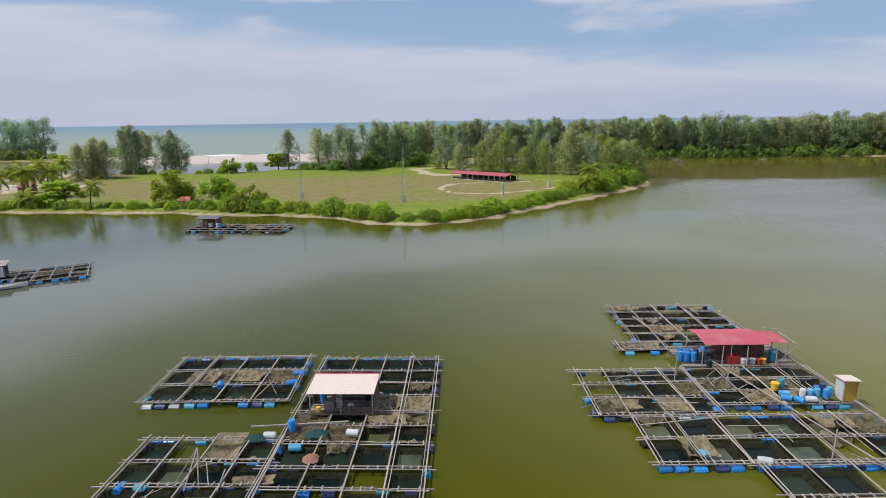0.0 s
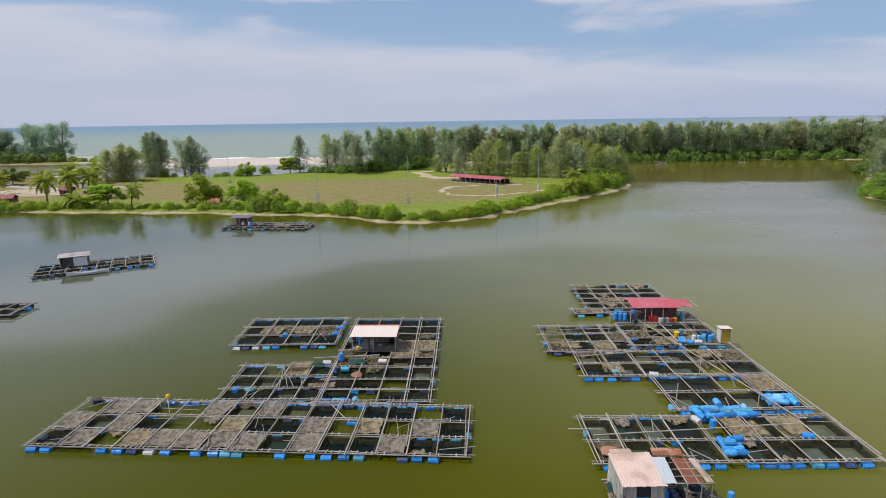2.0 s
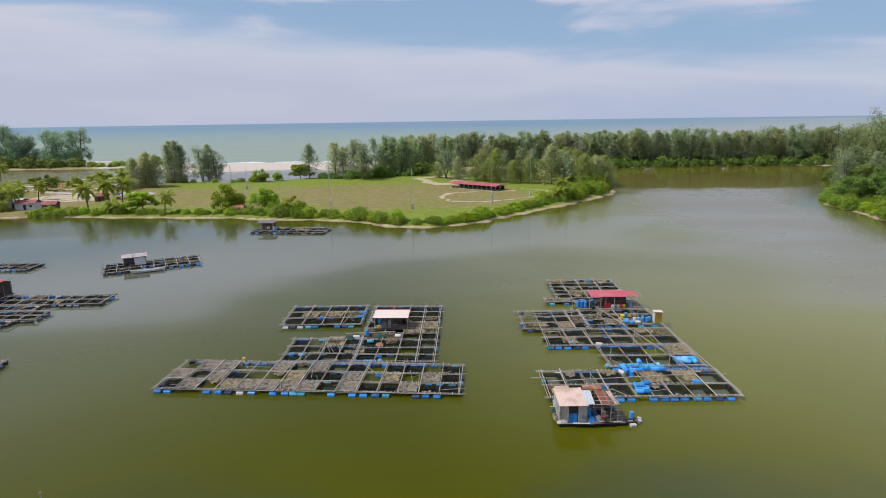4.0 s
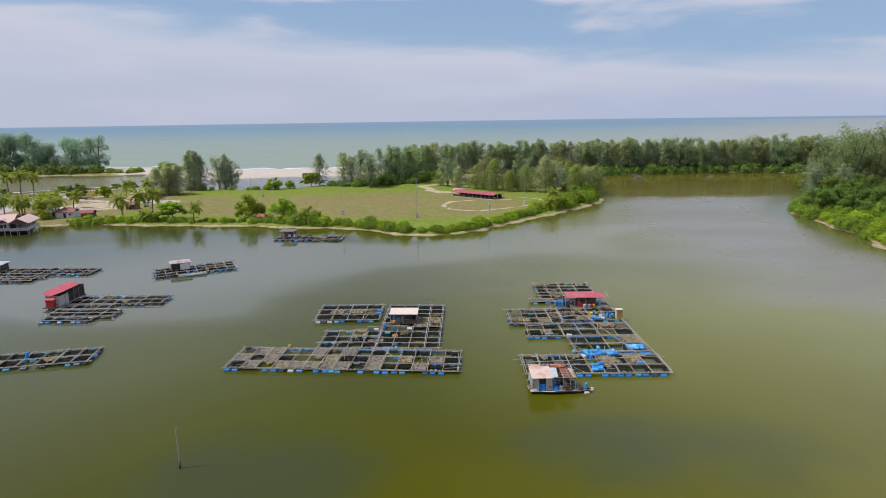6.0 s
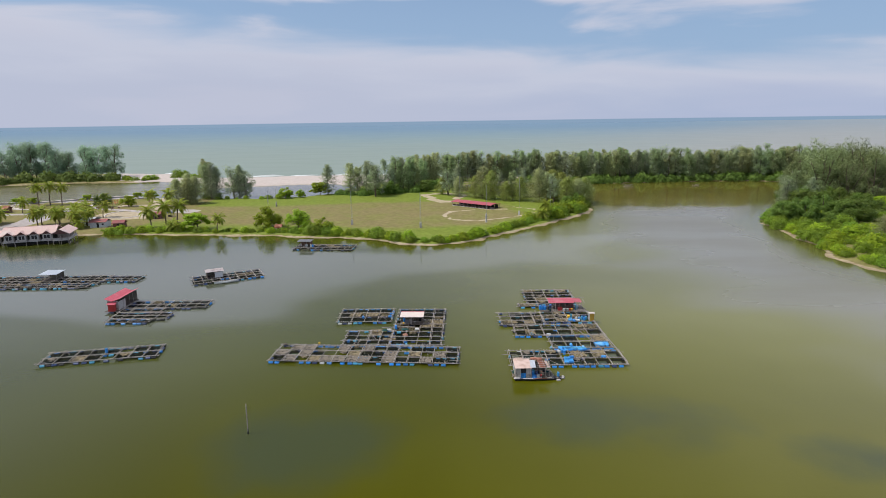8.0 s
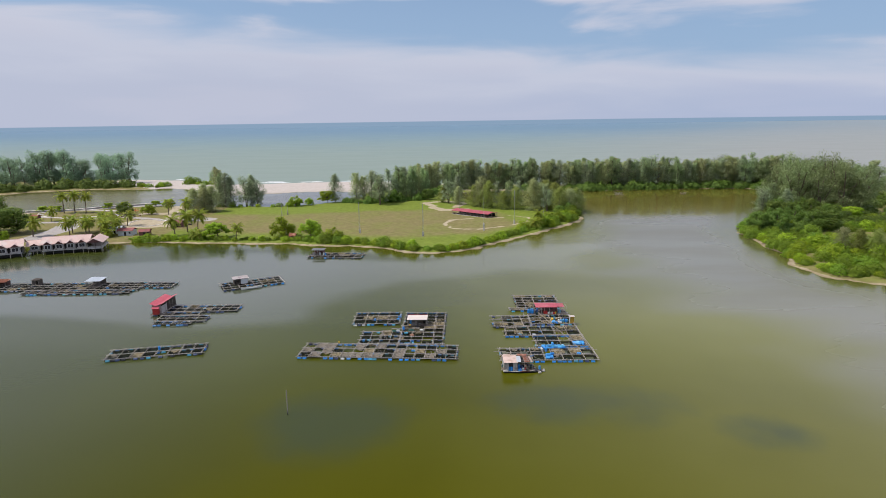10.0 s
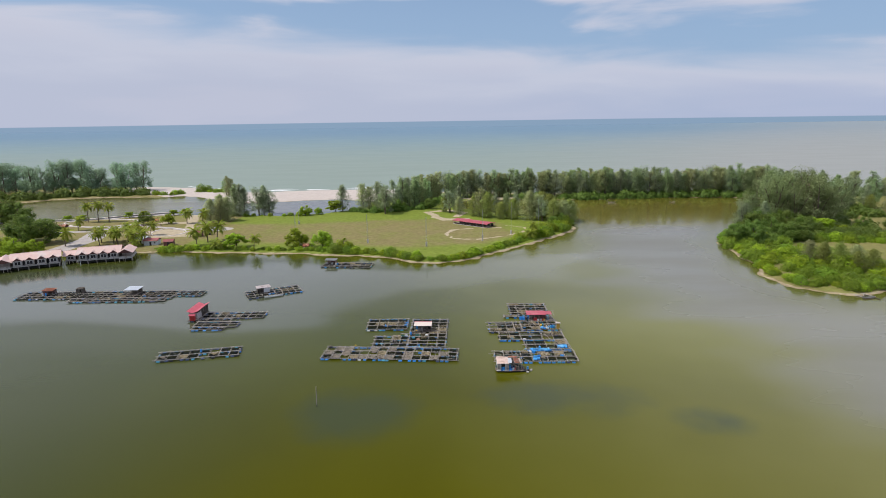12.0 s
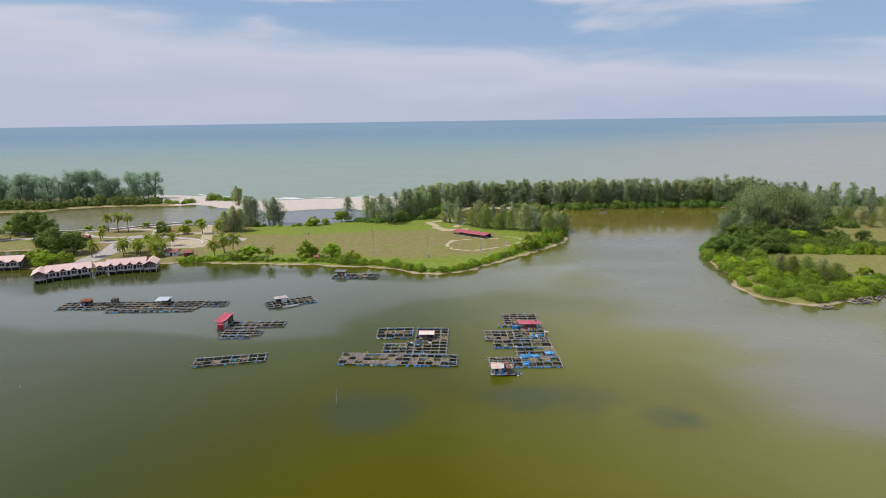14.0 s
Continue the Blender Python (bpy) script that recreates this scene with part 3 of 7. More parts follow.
def water_sheet():
    """One round sheet to the horizon, close-meshed in the lagoon; it carries where silt with painted sky sheen, smooth
    slicks, and shallows with painted bank reflection lie.
    """
    rings = list(range(0, 520, 6)) + [540, 600, 700, 800, 1000, 1200, 1500, 1800, 2500, 3200, 4000, 5000, 6500, 8000, 10000, 12500, 15000, 18000, 22000, 27000, 33000, 40000]
    sides, verts, faces = 288, [(0, 0, 0)], []
    for r in rings[1:]:
        lift = -r * r / 12.742e6          # the earth's own curve, so that the sea ends at a true horizon
        verts += [(r * math.cos(2 * math.pi * k / sides), r * math.sin(2 * math.pi * k / sides), lift) for k in range(sides)]
    for k in range(sides):
        faces.append((0, 1 + k, 1 + (k + 1) % sides))
        for i in range(len(rings) - 2):
            a, b = 1 + i * sides, 1 + (i + 1) * sides
            faces.append((a + k, b + k, b + (k + 1) % sides, a + (k + 1) % sides))
    me = mesh_of("water", verts, faces, WATER, True)
    P = np.array(verts)
    X, Y = P[:, 0], P[:, 1]
    bend = np.array([(noise.noise(Vector((x / 55, y / 22, 3.1))), noise.noise(Vector((x / 24, y / 11, 8.7)))) if abs(x) < 520 and abs(y) < 520 else (0, 0) for x, y in zip(X, Y)])
    stir = 22 * bend[:, 0] + 9 * bend[:, 1]
    milky_sheen = np.clip(0.5 + (signed(X, Y, MILKY_SHEEN) + stir) / 44, 0, 1)
    slick = np.clip(0.5 + (signed(X, Y, SLICK) + 0.6 * stir) / 14, 0, 1)
    shallow_reflection = np.clip(1 + (land_dist(X, Y) + 6 * bend[:, 1]) / np.where(X < -130, 26, np.where(X > 110, 24, 14)), 0, 1)
    for name, val in (("milky_sheen", milky_sheen), ("slick", slick), ("shallow_reflection", shallow_reflection)):
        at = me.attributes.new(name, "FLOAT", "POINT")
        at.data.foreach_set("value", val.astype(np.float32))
    return me


tagged(put("water", water_sheet()), "murky olive lagoon water running out to a turquoise sea", "water", kind="structure")

# ---- fish cage rafts ----
BEAMS = [unit_beam("beam", WOOD, s) for s in range(5)]
POLES = [unit_beam("pole", WOOD, 20 + s, 6) for s in range(3)]


def drum_mesh(mat):
    """A 200 litre drum lying along x, with hoops and recessed ends."""
    rings = [(0.20, -0.43), (0.24, -0.45), (0.285, -0.43), (0.285, -0.16), (0.30, -0.14), (0.285, -0.12), (0.285, 0.12), (0.30, 0.14),
             (0.285, 0.16), (0.285, 0.43), (0.24, 0.45), (0.20, 0.43)]
    verts, faces = lathe(rings, 10)
    return mesh_of("drum", [(z, x, y) for x, y, z in verts], faces, mat)


DRUMS = [drum_mesh(m) for m in (BLUE, BLUE, BLUE, NAVY, CYAN, WHITE)]
DRUM_DARK = drum_mesh(BLACKP)


def drum_pick(rng, tone):
    if tone == "dark":
        return rng.choice((DRUMS[0], DRUMS[3], DRUMS[3], DRUM_DARK, DRUM_DARK, DRUMS[4]))
    return rng.choice((DRUMS[0], DRUMS[1], DRUMS[2], DRUMS[3], DRUMS[4], DRUMS[0], DRUMS[5] if rng.random() < 0.5 else DRUMS[1]))


def net_dish(w, d, rng, floor=None):
    """A net hung in one cell: walls down from the rails, its floor just awash."""
    verts, faces, n = [], [], 6
    for j in range(n):
        for i in range(n):
            u, v = i / (n - 1), j / (n - 1)
            edge = min(u, v, 1 - u, 1 - v) * (n - 1)
            z = 0.34 if edge < 0.5 else 0.035 + rng.uniform(0, 0.012)
            pull = 0.0 if edge < 0.5 else 0.12
            x = (u - 0.5) * w
            y = (v - 0.5) * d
            if edge >= 0.5 and edge < 1.5:
                x += math.copysign(max(0.0, abs(u - 0.5) - 0.25), u - 0.5) * w * pull * 3
                y += math.copysign(max(0.0, abs(v - 0.5) - 0.25), v - 0.5) * d * pull * 3
            verts.append((x, y, z))
    for j in range(n - 1):
        for i in range(n - 1):
            faces.append((j * n + i, j * n + i + 1, (j + 1) * n + i + 1, (j + 1) * n + i))
    me = mesh_of("net", verts, faces, floor or NETM)
    me.materials.append(NETWALL)
    for k, q in enumerate(faces):
        me.polygons[k].material_index = int(max(verts[i][2] for i in q) > 0.2)
    return me


def swag_mesh(mat, seed):
    """A strip of net hung over a rail, slumping towards the water."""
    rng = random.Random(seed)
    verts, faces, nx, ny = [], [], 13, 6
    for j in range(ny):
        for i in range(nx):
            u, v = i / (nx - 1) - 0.5, j / (ny - 1)
            drop = v ** 0.8 * (0.34 + 0.14 * math.sin(9 * u + seed))
            reach = v * (0.55 + 0.45 * abs(math.cos(3.2 * u + seed)))
            ruck = 0.10 * noise.noise(Vector((u * 7 + seed, v * 2, 0)))
            verts.append((u * (1 - 0.35 * v * rng.uniform(0.6, 1.2)), reach + ruck, max(0.05, 0.58 - drop + ruck)))
    for j in range(ny - 1):
        for i in range(nx - 1):
            faces.append((j * nx + i, j * nx + i + 1, (j + 1) * nx + i + 1, (j + 1) * nx + i))
    return mesh_of("net_swag", verts, faces, mat, True)


SWAGS = [swag_mesh((SANDNET, BROWNNET, SANDNET, BROWNNET, GREYNET)[k], k * 1.7 + 0.4) for k in range(5)]


def cover_sheet(w, d, mat, rng, lift=0.60, sag=0.30):
    """A net drawn loosely over one cell, held by its rails."""
    verts, faces, nx, ny = [], [], 13, 12
    px, py = rng.uniform(0, 9), rng.uniform(0, 9)
    for j in range(ny):
        for i in range(nx):
            u, v = i / (nx - 1), j / (ny - 1)
            bowl = 16 * u * (1 - u) * v * (1 - v)
            ruck = noise.noise(Vector((u * 3 + px, v * 3 + py, 0))) * 0.26 + noise.noise(Vector((u * 9 + px, v * 5 + py, 4))) * 0.13
            pinch = 0.09 * noise.noise(Vector((v * 3 + px, 7.0, py))) + 0.02
            x = (u - 0.5) * w * (1 - 2 * pinch * (1 - abs(2 * v - 1) ** 2))
            y = (v - 0.5) * d * (1 - 2 * (0.09 * noise.noise(Vector((u * 3 + py, 3.0, px))) + 0.02) * (1 - abs(2 * u - 1) ** 2))
            verts.append((x, y, max(0.06, lift - sag * bowl ** 0.7 + ruck * (0.15 + bowl))))
    for j in range(ny - 1):
        for i in range(nx - 1):
            faces.append((j * nx + i, j * nx + i + 1, (j + 1) * nx + i + 1, (j + 1) * nx + i))
    return mesh_of("net_cover", verts, faces, mat, True)


def heap_mesh(name, mat, w, d, h, seed):
    """A slumped heap of netting."""
    verts, faces, nx, ny = [], [], 13, 11
    off = Vector((seed * 3.7, seed * 1.9, 0))
    for j in range(ny):
        for i in range(nx):
            u, v = 2 * i / (nx - 1) - 1, 2 * j / (ny - 1) - 1
            r = math.hypot(u, v) + 0.25 * noise.noise(Vector((u * 1.7, v * 1.7, 0)) + off)
            z = h * max(0.0, 1 - r * r) ** 0.7 * (0.7 + 0.6 * noise.noise(Vector((u * 4, v * 4, 1)) + off))
            verts.append((u * w / 2, v * d / 2, max(z, 0.0)))
    for j in range(ny - 1):
        for i in range(nx - 1):
            q = (j * nx + i, j * nx + i + 1, (j + 1) * nx + i + 1, (j + 1) * nx + i)
            if max(verts[k][2] for k in q) > 0.01:
                faces.append(q)
    return mesh_of(name, verts, faces, mat, True)


def raft(label, ox, oy, angle, xs, ys, seed, covers=(), tone="blue", skip=(), front_every=0.8, inner=0.45, extra=6, group="cage rafts", deck=0.50, grey=False, bare=0.1, swags=0.12, pale=0.1):
    """A floating grid of walkways on drums, with a net in every cell. xs, ys: lines of the grid from the corner (ox, oy).
    covers: cells (column, row) that have a net drawn over them; skip: cells without a net."""
    rng = random.Random(seed)
    r = thing("fish_cage_raft", pose(ox, oy, 0, 0, 0, angle), label, "fish cage raft", group)
    w, d = xs[-1], ys[-1]
    # paired planks with battens along x
    for iy, y in enumerate(ys):
        outer = iy in (0, len(ys) - 1)
        for side in (-0.17, 0.17):
            cuts = [-rng.uniform(0.2, 0.7)]
            while cuts[-1] < w - 4:
                cuts.append(min(cuts[-1] + rng.uniform(5.0, 8.5), w + rng.uniform(0.2, 0.6)))
            cuts[-1] = w + rng.uniform(0.15, 0.7)
            for a, b in zip(cuts, cuts[1:]):
                z = deck + rng.uniform(-0.02, 0.03)
                put("beam", rng.choice(BEAMS), r, span_m((a - 0.2, y + side + rng.uniform(-0.05, 0.05), z), (b, y + side + rng.uniform(-0.05, 0.05), z + rng.uniform(-0.02, 0.03)), rng.uniform(0.065, 0.115), 0.06))
        verts, faces = [], []
        x = 0.2
        while x < w:
            if rng.random() < 0.78:
                a = rng.uniform(-0.12, 0.12)
                hx, hy, k = 0.055, rng.uniform(0.22, 0.32), len(verts)
                if seed < 30:
                    put("batten", BEAMS[len(r.children) % 5], r, span_m((x + hy * a, y - hy, deck + 0.065), (x - hy * a, y + hy, deck + 0.065), 0.10, 0.04))
                else:
                    for sx, sy, sz in ((-1, -1, 0), (1, -1, 0), (1, 1, 0), (-1, 1, 0), (-1, -1, 1), (1, -1, 1), (1, 1, 1), (-1, 1, 1)):
                        verts.append((x + sx * hx - sy * hy * a, y + sy * hy, deck + 0.045 + sz * 0.035))
                    faces += [tuple(k + i for i in q) for q in ((0, 3, 2, 1), (4, 5, 6, 7), (0, 1, 5, 4), (1, 2, 6, 5), (2, 3, 7, 6), (3, 0, 4, 7))]
            x += rng.uniform(0.42, 0.75)
        if verts:
            tagged(put("walkway_lattice", mesh_of("walkway_lattice", verts, faces, WOOD), r), kind="stuff")
        # drums under the walkway
        share = front_every if outer else inner
        x = rng.uniform(0.3, 0.9)
        while x < w - 0.3:
            if rng.random() < share:
                dark = tone if outer else ("dark" if rng.random() < 0.55 else tone)
                out = -0.14 if iy == 0 else (0.10 if outer else 0.0)
                put("float_drum", drum_pick(rng, dark), r, pose(x, y + out + rng.uniform(-0.06, 0.06), 0.09 + rng.uniform(-0.04, 0.03), rng.uniform(0, 90), 0, rng.uniform(-5, 5)))
            x += rng.uniform(1.0, 1.5) if share > 0.5 else rng.uniform(1.2, 2.1)
    # cross timbers along y, some doubled
    for ix, x in enumerate(xs):
        outer = ix in (0, len(xs) - 1)
        z = deck + 0.11
        lean = rng.uniform(-0.10, 0.10)
        put("beam", rng.choice(BEAMS), r, span_m((x + lean, -rng.uniform(0.15, 0.6), z + rng.uniform(-0.02, 0.02)), (x - lean, d + rng.uniform(0.15, 0.6), z + rng.uniform(-0.02, 0.04)), rng.uniform(0.075, 0.125), 0.07))
        if outer or rng.random() < 0.35:
            s = 0.24 if not outer else rng.choice((-0.26, 0.26))
            put("pole", rng.choice(POLES), r, span_m((x + s + rng.uniform(-0.1, 0.1), -0.3, z), (x + s + rng.uniform(-0.1, 0.1), d + 0.3, z), 0.075))
        if outer:
            y = rng.uniform(0.8, 1.6)
            while y < d - 0.6:
                if rng.random() < 0.6:
                    put("float_drum", drum_pick(rng, "dark"), r, pose(x, y, 0.09, rng.uniform(0, 90), 0, 90 + rng.uniform(-6, 6)))
                y += rng.uniform(1.3, 2.4)
    # the nets
    nets = {}
    for ix in range(len(xs) - 1):
        for iy in range(len(ys) - 1):
            no_net = (ix, iy) in skip or rng.random() < bare
            cw, cd = xs[ix + 1] - xs[ix] - 0.10, ys[iy + 1] - ys[iy] - 0.45
            key = (round(cw, 1), round(cd, 1))
            sunk = rng.random() < pale
            key += (sunk,)
            if key not in nets:
                nets[key] = net_dish(key[0], key[1], rng, NETPALE if sunk else NETM)
            cx, cy = (xs[ix] + xs[ix + 1]) / 2, (ys[iy] + ys[iy + 1]) / 2
            if not no_net:
                put("net", nets[key], r, pose(cx, cy, 0))
            if rng.random() < swags and (ix, iy) not in covers:
                up = rng.random() < 0.5
                put("net_swag", rng.choice(SWAGS), r, pose(cx, ys[iy] if up else ys[iy + 1], 0, 0, 0, 0 if up else 180) @ Matrix.Diagonal((cw * rng.uniform(0.6, 1.0), rng.uniform(0.7, 1.4), 1, 1)))
            if (ix, iy) in covers:
                put("net_cover", cover_sheet((cw + 0.1) * rng.uniform(0.86, 1.0), (cd + 0.45) * rng.uniform(0.86, 1.0), rng.choice((GREYNET, GREYNET, GREYNET, SANDNET)) if grey else rng.choice((SANDNET, BROWNNET)), rng, 0.60, 0.26 if grey else 0.5), r, pose(cx + rng.uniform(-0.1, 0.1), cy + rng.uniform(-0.12, 0.12), 0, 0, 0, rng.uniform(-8, 8)), "sagging net cover")
    # loose poles laid across
    for _ in range(extra):
        x, y, a, l = rng.uniform(0.5, w - 0.5), rng.uniform(0.3, d - 0.3), rng.choice((0, 90, 90, 35, 120)) + rng.uniform(-14, 14), rng.uniform(1.8, 4.2)
        dx, dy = math.cos(radians(a)) * l / 2, math.sin(radians(a)) * l / 2
        put("pole", rng.choice(POLES), r, span_m((x - dx, y - dy, deck + 0.19), (x + dx, y + dy, deck + 0.24), rng.uniform(0.05, 0.075)))
    return r


def even(total, n):
    return [total * i / n for i in range(n + 1)]


RAFT = "grey timber fish cage raft on blue drums"
L1_COVERS = {(0, 1), (1, 0), (1, 2), (2, 2), (2, 1), (3, 0), (4, 0), (5, 2), (5, 0), (6, 1), (6, 0), (7, 2), (7, 0), (9, 1), (9, 0), (11, 1), (12, 0), (13, 1)}
raft(RAFT + " with net covers", -36.0, 24.6, -4.2, even(37.7, 15), [0, 2.8, 5.6, 8.5], 11, L1_COVERS, extra=26, grey=True, bare=0.25, swags=0.2)
raft(RAFT + " and dark nets", -22.75, 32.5, -1.2, even(10.3, 4), [0, 2.6, 5.4, 8.4], 12, {(2, 2)}, extra=5)
raft(RAFT + " round a shed", -12.7, 31.9, -2.1, [0, 3.0, 5.9, 8.5, 11.2], [0, 2.6, 5.0, 8.2, 10.9, 13.0, 16.0, 18.6, 21.2, 24.3], 13, {(0, 3), (1, 3), (0, 4), (2, 5), (3, 5), (3, 4), (2, 4)}, extra=7)
raft(RAFT + " with two beige nets", -26.2, 47.0, 0.2, even(12.6, 4), [0, 3.3, 6.5, 9.6], 14, {(1, 1), (3, 1)}, extra=5)

raft(RAFT + " beyond a shed", 20.6, 59.4, -1.0, [0, 2.4, 5.4, 8.8, 12.5], [0, 2.4, 4.8, 7.3, 9.8, 12.2], 21, {(0, 4), (1, 1)}, tone="dark", extra=8, swags=0.34)
raft("small grey timber float on blue drums", 18.2, 57.2, 0.0, [0, 4.7], [0, 1.9], 22, {(0, 0)}, extra=3)
raft(RAFT + " with beige nets", 12.3, 43.7, 0.0, [0, 2.6, 5.5, 7.8, 10.1], [0, 2.9, 5.7, 8.5], 23, {(0, 0), (2, 0), (3, 1)}, tone="dark", extra=7, swags=0.34)
raft(RAFT + " crowded with poles", 22.6, 45.2, 0.0, [0, 2.9, 5.7, 8.6, 11.4], [0, 2.4, 4.8, 7.2], 24, {(0, 1), (1, 0), (2, 1)}, tone="dark", extra=9, swags=0.34, pale=0.35)
raft(RAFT + " with wide cells", 14.8, 36.7, 0.0, [0, 3.1, 6.3, 9.5, 12.7, 16.0, 19.2], [0, 3.3, 6.6], 25, {(5, 1)}, extra=6, bare=0.1, swags=0.34, pale=0.75)
raft(RAFT + " with wide open cells", 21.5, 29.1, 0.0, [0, 3.1, 6.2, 9.3, 12.5], [0, 3.7, 7.3], 26, {(3, 1)}, extra=5, bare=0.1, swags=0.34, pale=0.6)
raft(RAFT + " holding heaped drums", 12.2, 20.6, -0.5, [0, 2.4, 4.8, 7.2, 10.0, 12.0, 14.2, 16.6, 19.3, 22.2], [0, 3.3, 7.3], 27, {(0, 0), (7, 1), (5, 1)}, extra=10, bare=0.15, swags=0.34, pale=0.4)

raft(RAFT + ", two cells deep", -82.0, 23.9, 10.2, even(22.2, 8), [0, 3.1, 6.3], 31, {(2, 0)}, tone="dark", extra=7)
raft(RAFT + " with a hut", -74.6, 82.2, 27.0, even(20.0, 8), [0, 3.1, 6.2, 9.2], 32, {(5, 1), (6, 1)}, tone="dark", extra=9)
raft(RAFT + " near the grassy shore", -57.3, 129.6, -6.0, even(22.2, 8), [0, 2.7, 5.4, 8.1], 33, {(4, 2), (5, 1)}, tone="dark", extra=6)
raft(RAFT + ", low step", -82.3, 48.9, 0.0, even(10.2, 4), [0, 2.3], 34, (), extra=3)
raft(RAFT + ", middle step", -82.9, 51.6, 0.0, even(13.8, 5), [0, 2.3, 4.6], 35, (), tone="dark", extra=4)
raft(RAFT + ", short step", -83.3, 56.6, 0.0, even(10.5, 4), [0, 3.0], 36, (), tone="dark", extra=3)
raft(RAFT + ", top step", -83.6, 60.1, 0.0, even(20.6, 8), [0, 2.9, 5.8], 37, {(2, 1)}, tone="dark", extra=6)
raft(RAFT + ", very long", -165.0, 85.0, 0.0, even(60.0, 20), [0, 2.9, 5.8, 8.8], 41, {(2, 1), (5, 0), (9, 2), (12, 1), (13, 0), (16, 1)}, tone="dark", extra=26)
raft(RAFT + ", row end", -104.6, 87.2, 0.0, even(10.0, 4), [0, 2.9, 5.8], 42, (), tone="dark", extra=4)
raft(RAFT + ", front row", -142.0, 80.6, 0.0, even(36.0, 12), [0, 2.1, 4.2], 43, {(3, 1), (8, 0)}, tone="dark", extra=10)

# ---- sheds and gear on the rafts ----
def corrugated(name, w, d, mat, parent, m, pitch=0.18, depth=0.025, label="", ragged=0.0, seed=0):
    """A corrugated sheet, waves running down y, with thickness."""
    rng = random.Random(seed)
    n = max(8, int(w / pitch * 4))
    verts, faces = [], []
    for top in (1, 0):
        for j in range(2):
            for i in range(n + 1):
                x = -w / 2 + w * i / n
                z = depth * math.sin(2 * math.pi * x / pitch) + (0.012 if top else -0.012)
                verts.append((x, (-d / 2 if j == 0 else d / 2) + (rng.uniform(-ragged, ragged) if ragged and i % 4 == 0 else 0), z))
    k = n + 1
    for i in range(n):
        faces += [(i, i + 1, k + i + 1, k + i), (2 * k + i, 3 * k + i, 3 * k + i + 1, 2 * k + i + 1), (i, 2 * k + i, 2 * k + i + 1, i + 1), (k + i, k + i + 1, 3 * k + i + 1, 3 * k + i)]
    faces += [(0, k, 3 * k, 2 * k), (n, 2 * k + n, 3 * k + n, k + n)]
    return put(name, mesh_of(name, verts, faces, mat), parent, m, label)


def post(parent, x, y, z0, z1, r=0.10, name="post"):
    return put(name, random.choice(POLES), parent, span_m((x, y, z0), (x + 0.01, y, z1), r))


def boards(parent, x0, y0, x1, y1, z0, z1, mat, name="board", wide=0.28, seed=0, ragged=0.06):
    """A wall of upright boards from (x0, y0) to (x1, y1)."""
    rng = random.Random(seed)
    L = math.hypot(x1 - x0, y1 - y0)
    n = max(1, round(L / wide))
    me = BOARD_MESH[mat.name] if mat.name in BOARD_MESH else BOARD_MESH.setdefault(mat.name, unit_beam("board", mat, 77))
    for i in range(n):
        s = (i + 0.5) / n
        x, y = x0 + (x1 - x0) * s, y0 + (y1 - y0) * s
        m = Matrix.Translation((x, y, (z0 + z1) / 2 + rng.uniform(-ragged, ragged) / 2)) @ Matrix.Rotation(math.atan2(y1 - y0, x1 - x0), 4, "Z") @ Matrix.Rotation(radians(90), 4, "Y")
        put(name, me, parent, m @ Matrix.Diagonal((z1 - z0 + rng.uniform(-ragged, ragged), 0.03, L / n * 0.94, 1)))


BOARD_MESH = {}


def plank_deck(parent, x0, x1, y0, y1, z, mat_list, seed=0, wide=0.24):
    rng = random.Random(seed)
    n = int((y1 - y0) / wide)
    for i in range(n):
        y = y0 + (i + 0.5) * (y1 - y0) / n
        put("plank", rng.choice(mat_list), parent, span_m((x0 - rng.uniform(0, 0.2), y, z + rng.uniform(-0.015, 0.015)), (x1 + rng.uniform(0, 0.2), y, z + rng.uniform(-0.015, 0.015)), wide * 0.62, 0.05))


def barrel_mesh(mat):
    v, f = lathe([(0.22, 0.0), (0.27, 0.02), (0.285, 0.10), (0.285, 0.30), (0.30, 0.32), (0.285, 0.34), (0.285, 0.58), (0.30, 0.60), (0.285, 0.62), (0.28, 0.84), (0.25, 0.90), (0.25, 0.93), (0.22, 0.92)], 12)
    return mesh_of("barrel", v, f, mat)


BARRELS = {k: barrel_mesh(m) for k, m in (("blue", BLUE), ("navy", NAVY), ("black", BLACKP), ("white", WHITE), ("cyan", CYAN), ("sky", SKYBLUE))}
BARREL_WORDS = {"blue": "bright blue plastic barrel", "navy": "dark blue plastic barrel", "black": "black plastic barrel", "white": "off-white plastic barrel", "cyan": "faded cyan plastic barrel", "sky": "sky-blue plastic barrel"}


def barrel(x, y, z, tone="blue", rx=0, rz=0, where="standing on the raft deck", size=1.0):
    ob = put("barrel", BARRELS[tone], None, pose(x, y, z, rx, 0, rz) @ Matrix.Scale(size, 4))
    return tagged(ob, BARREL_WORDS[tone] + " " + where, "barrel", "barrels on the rafts")


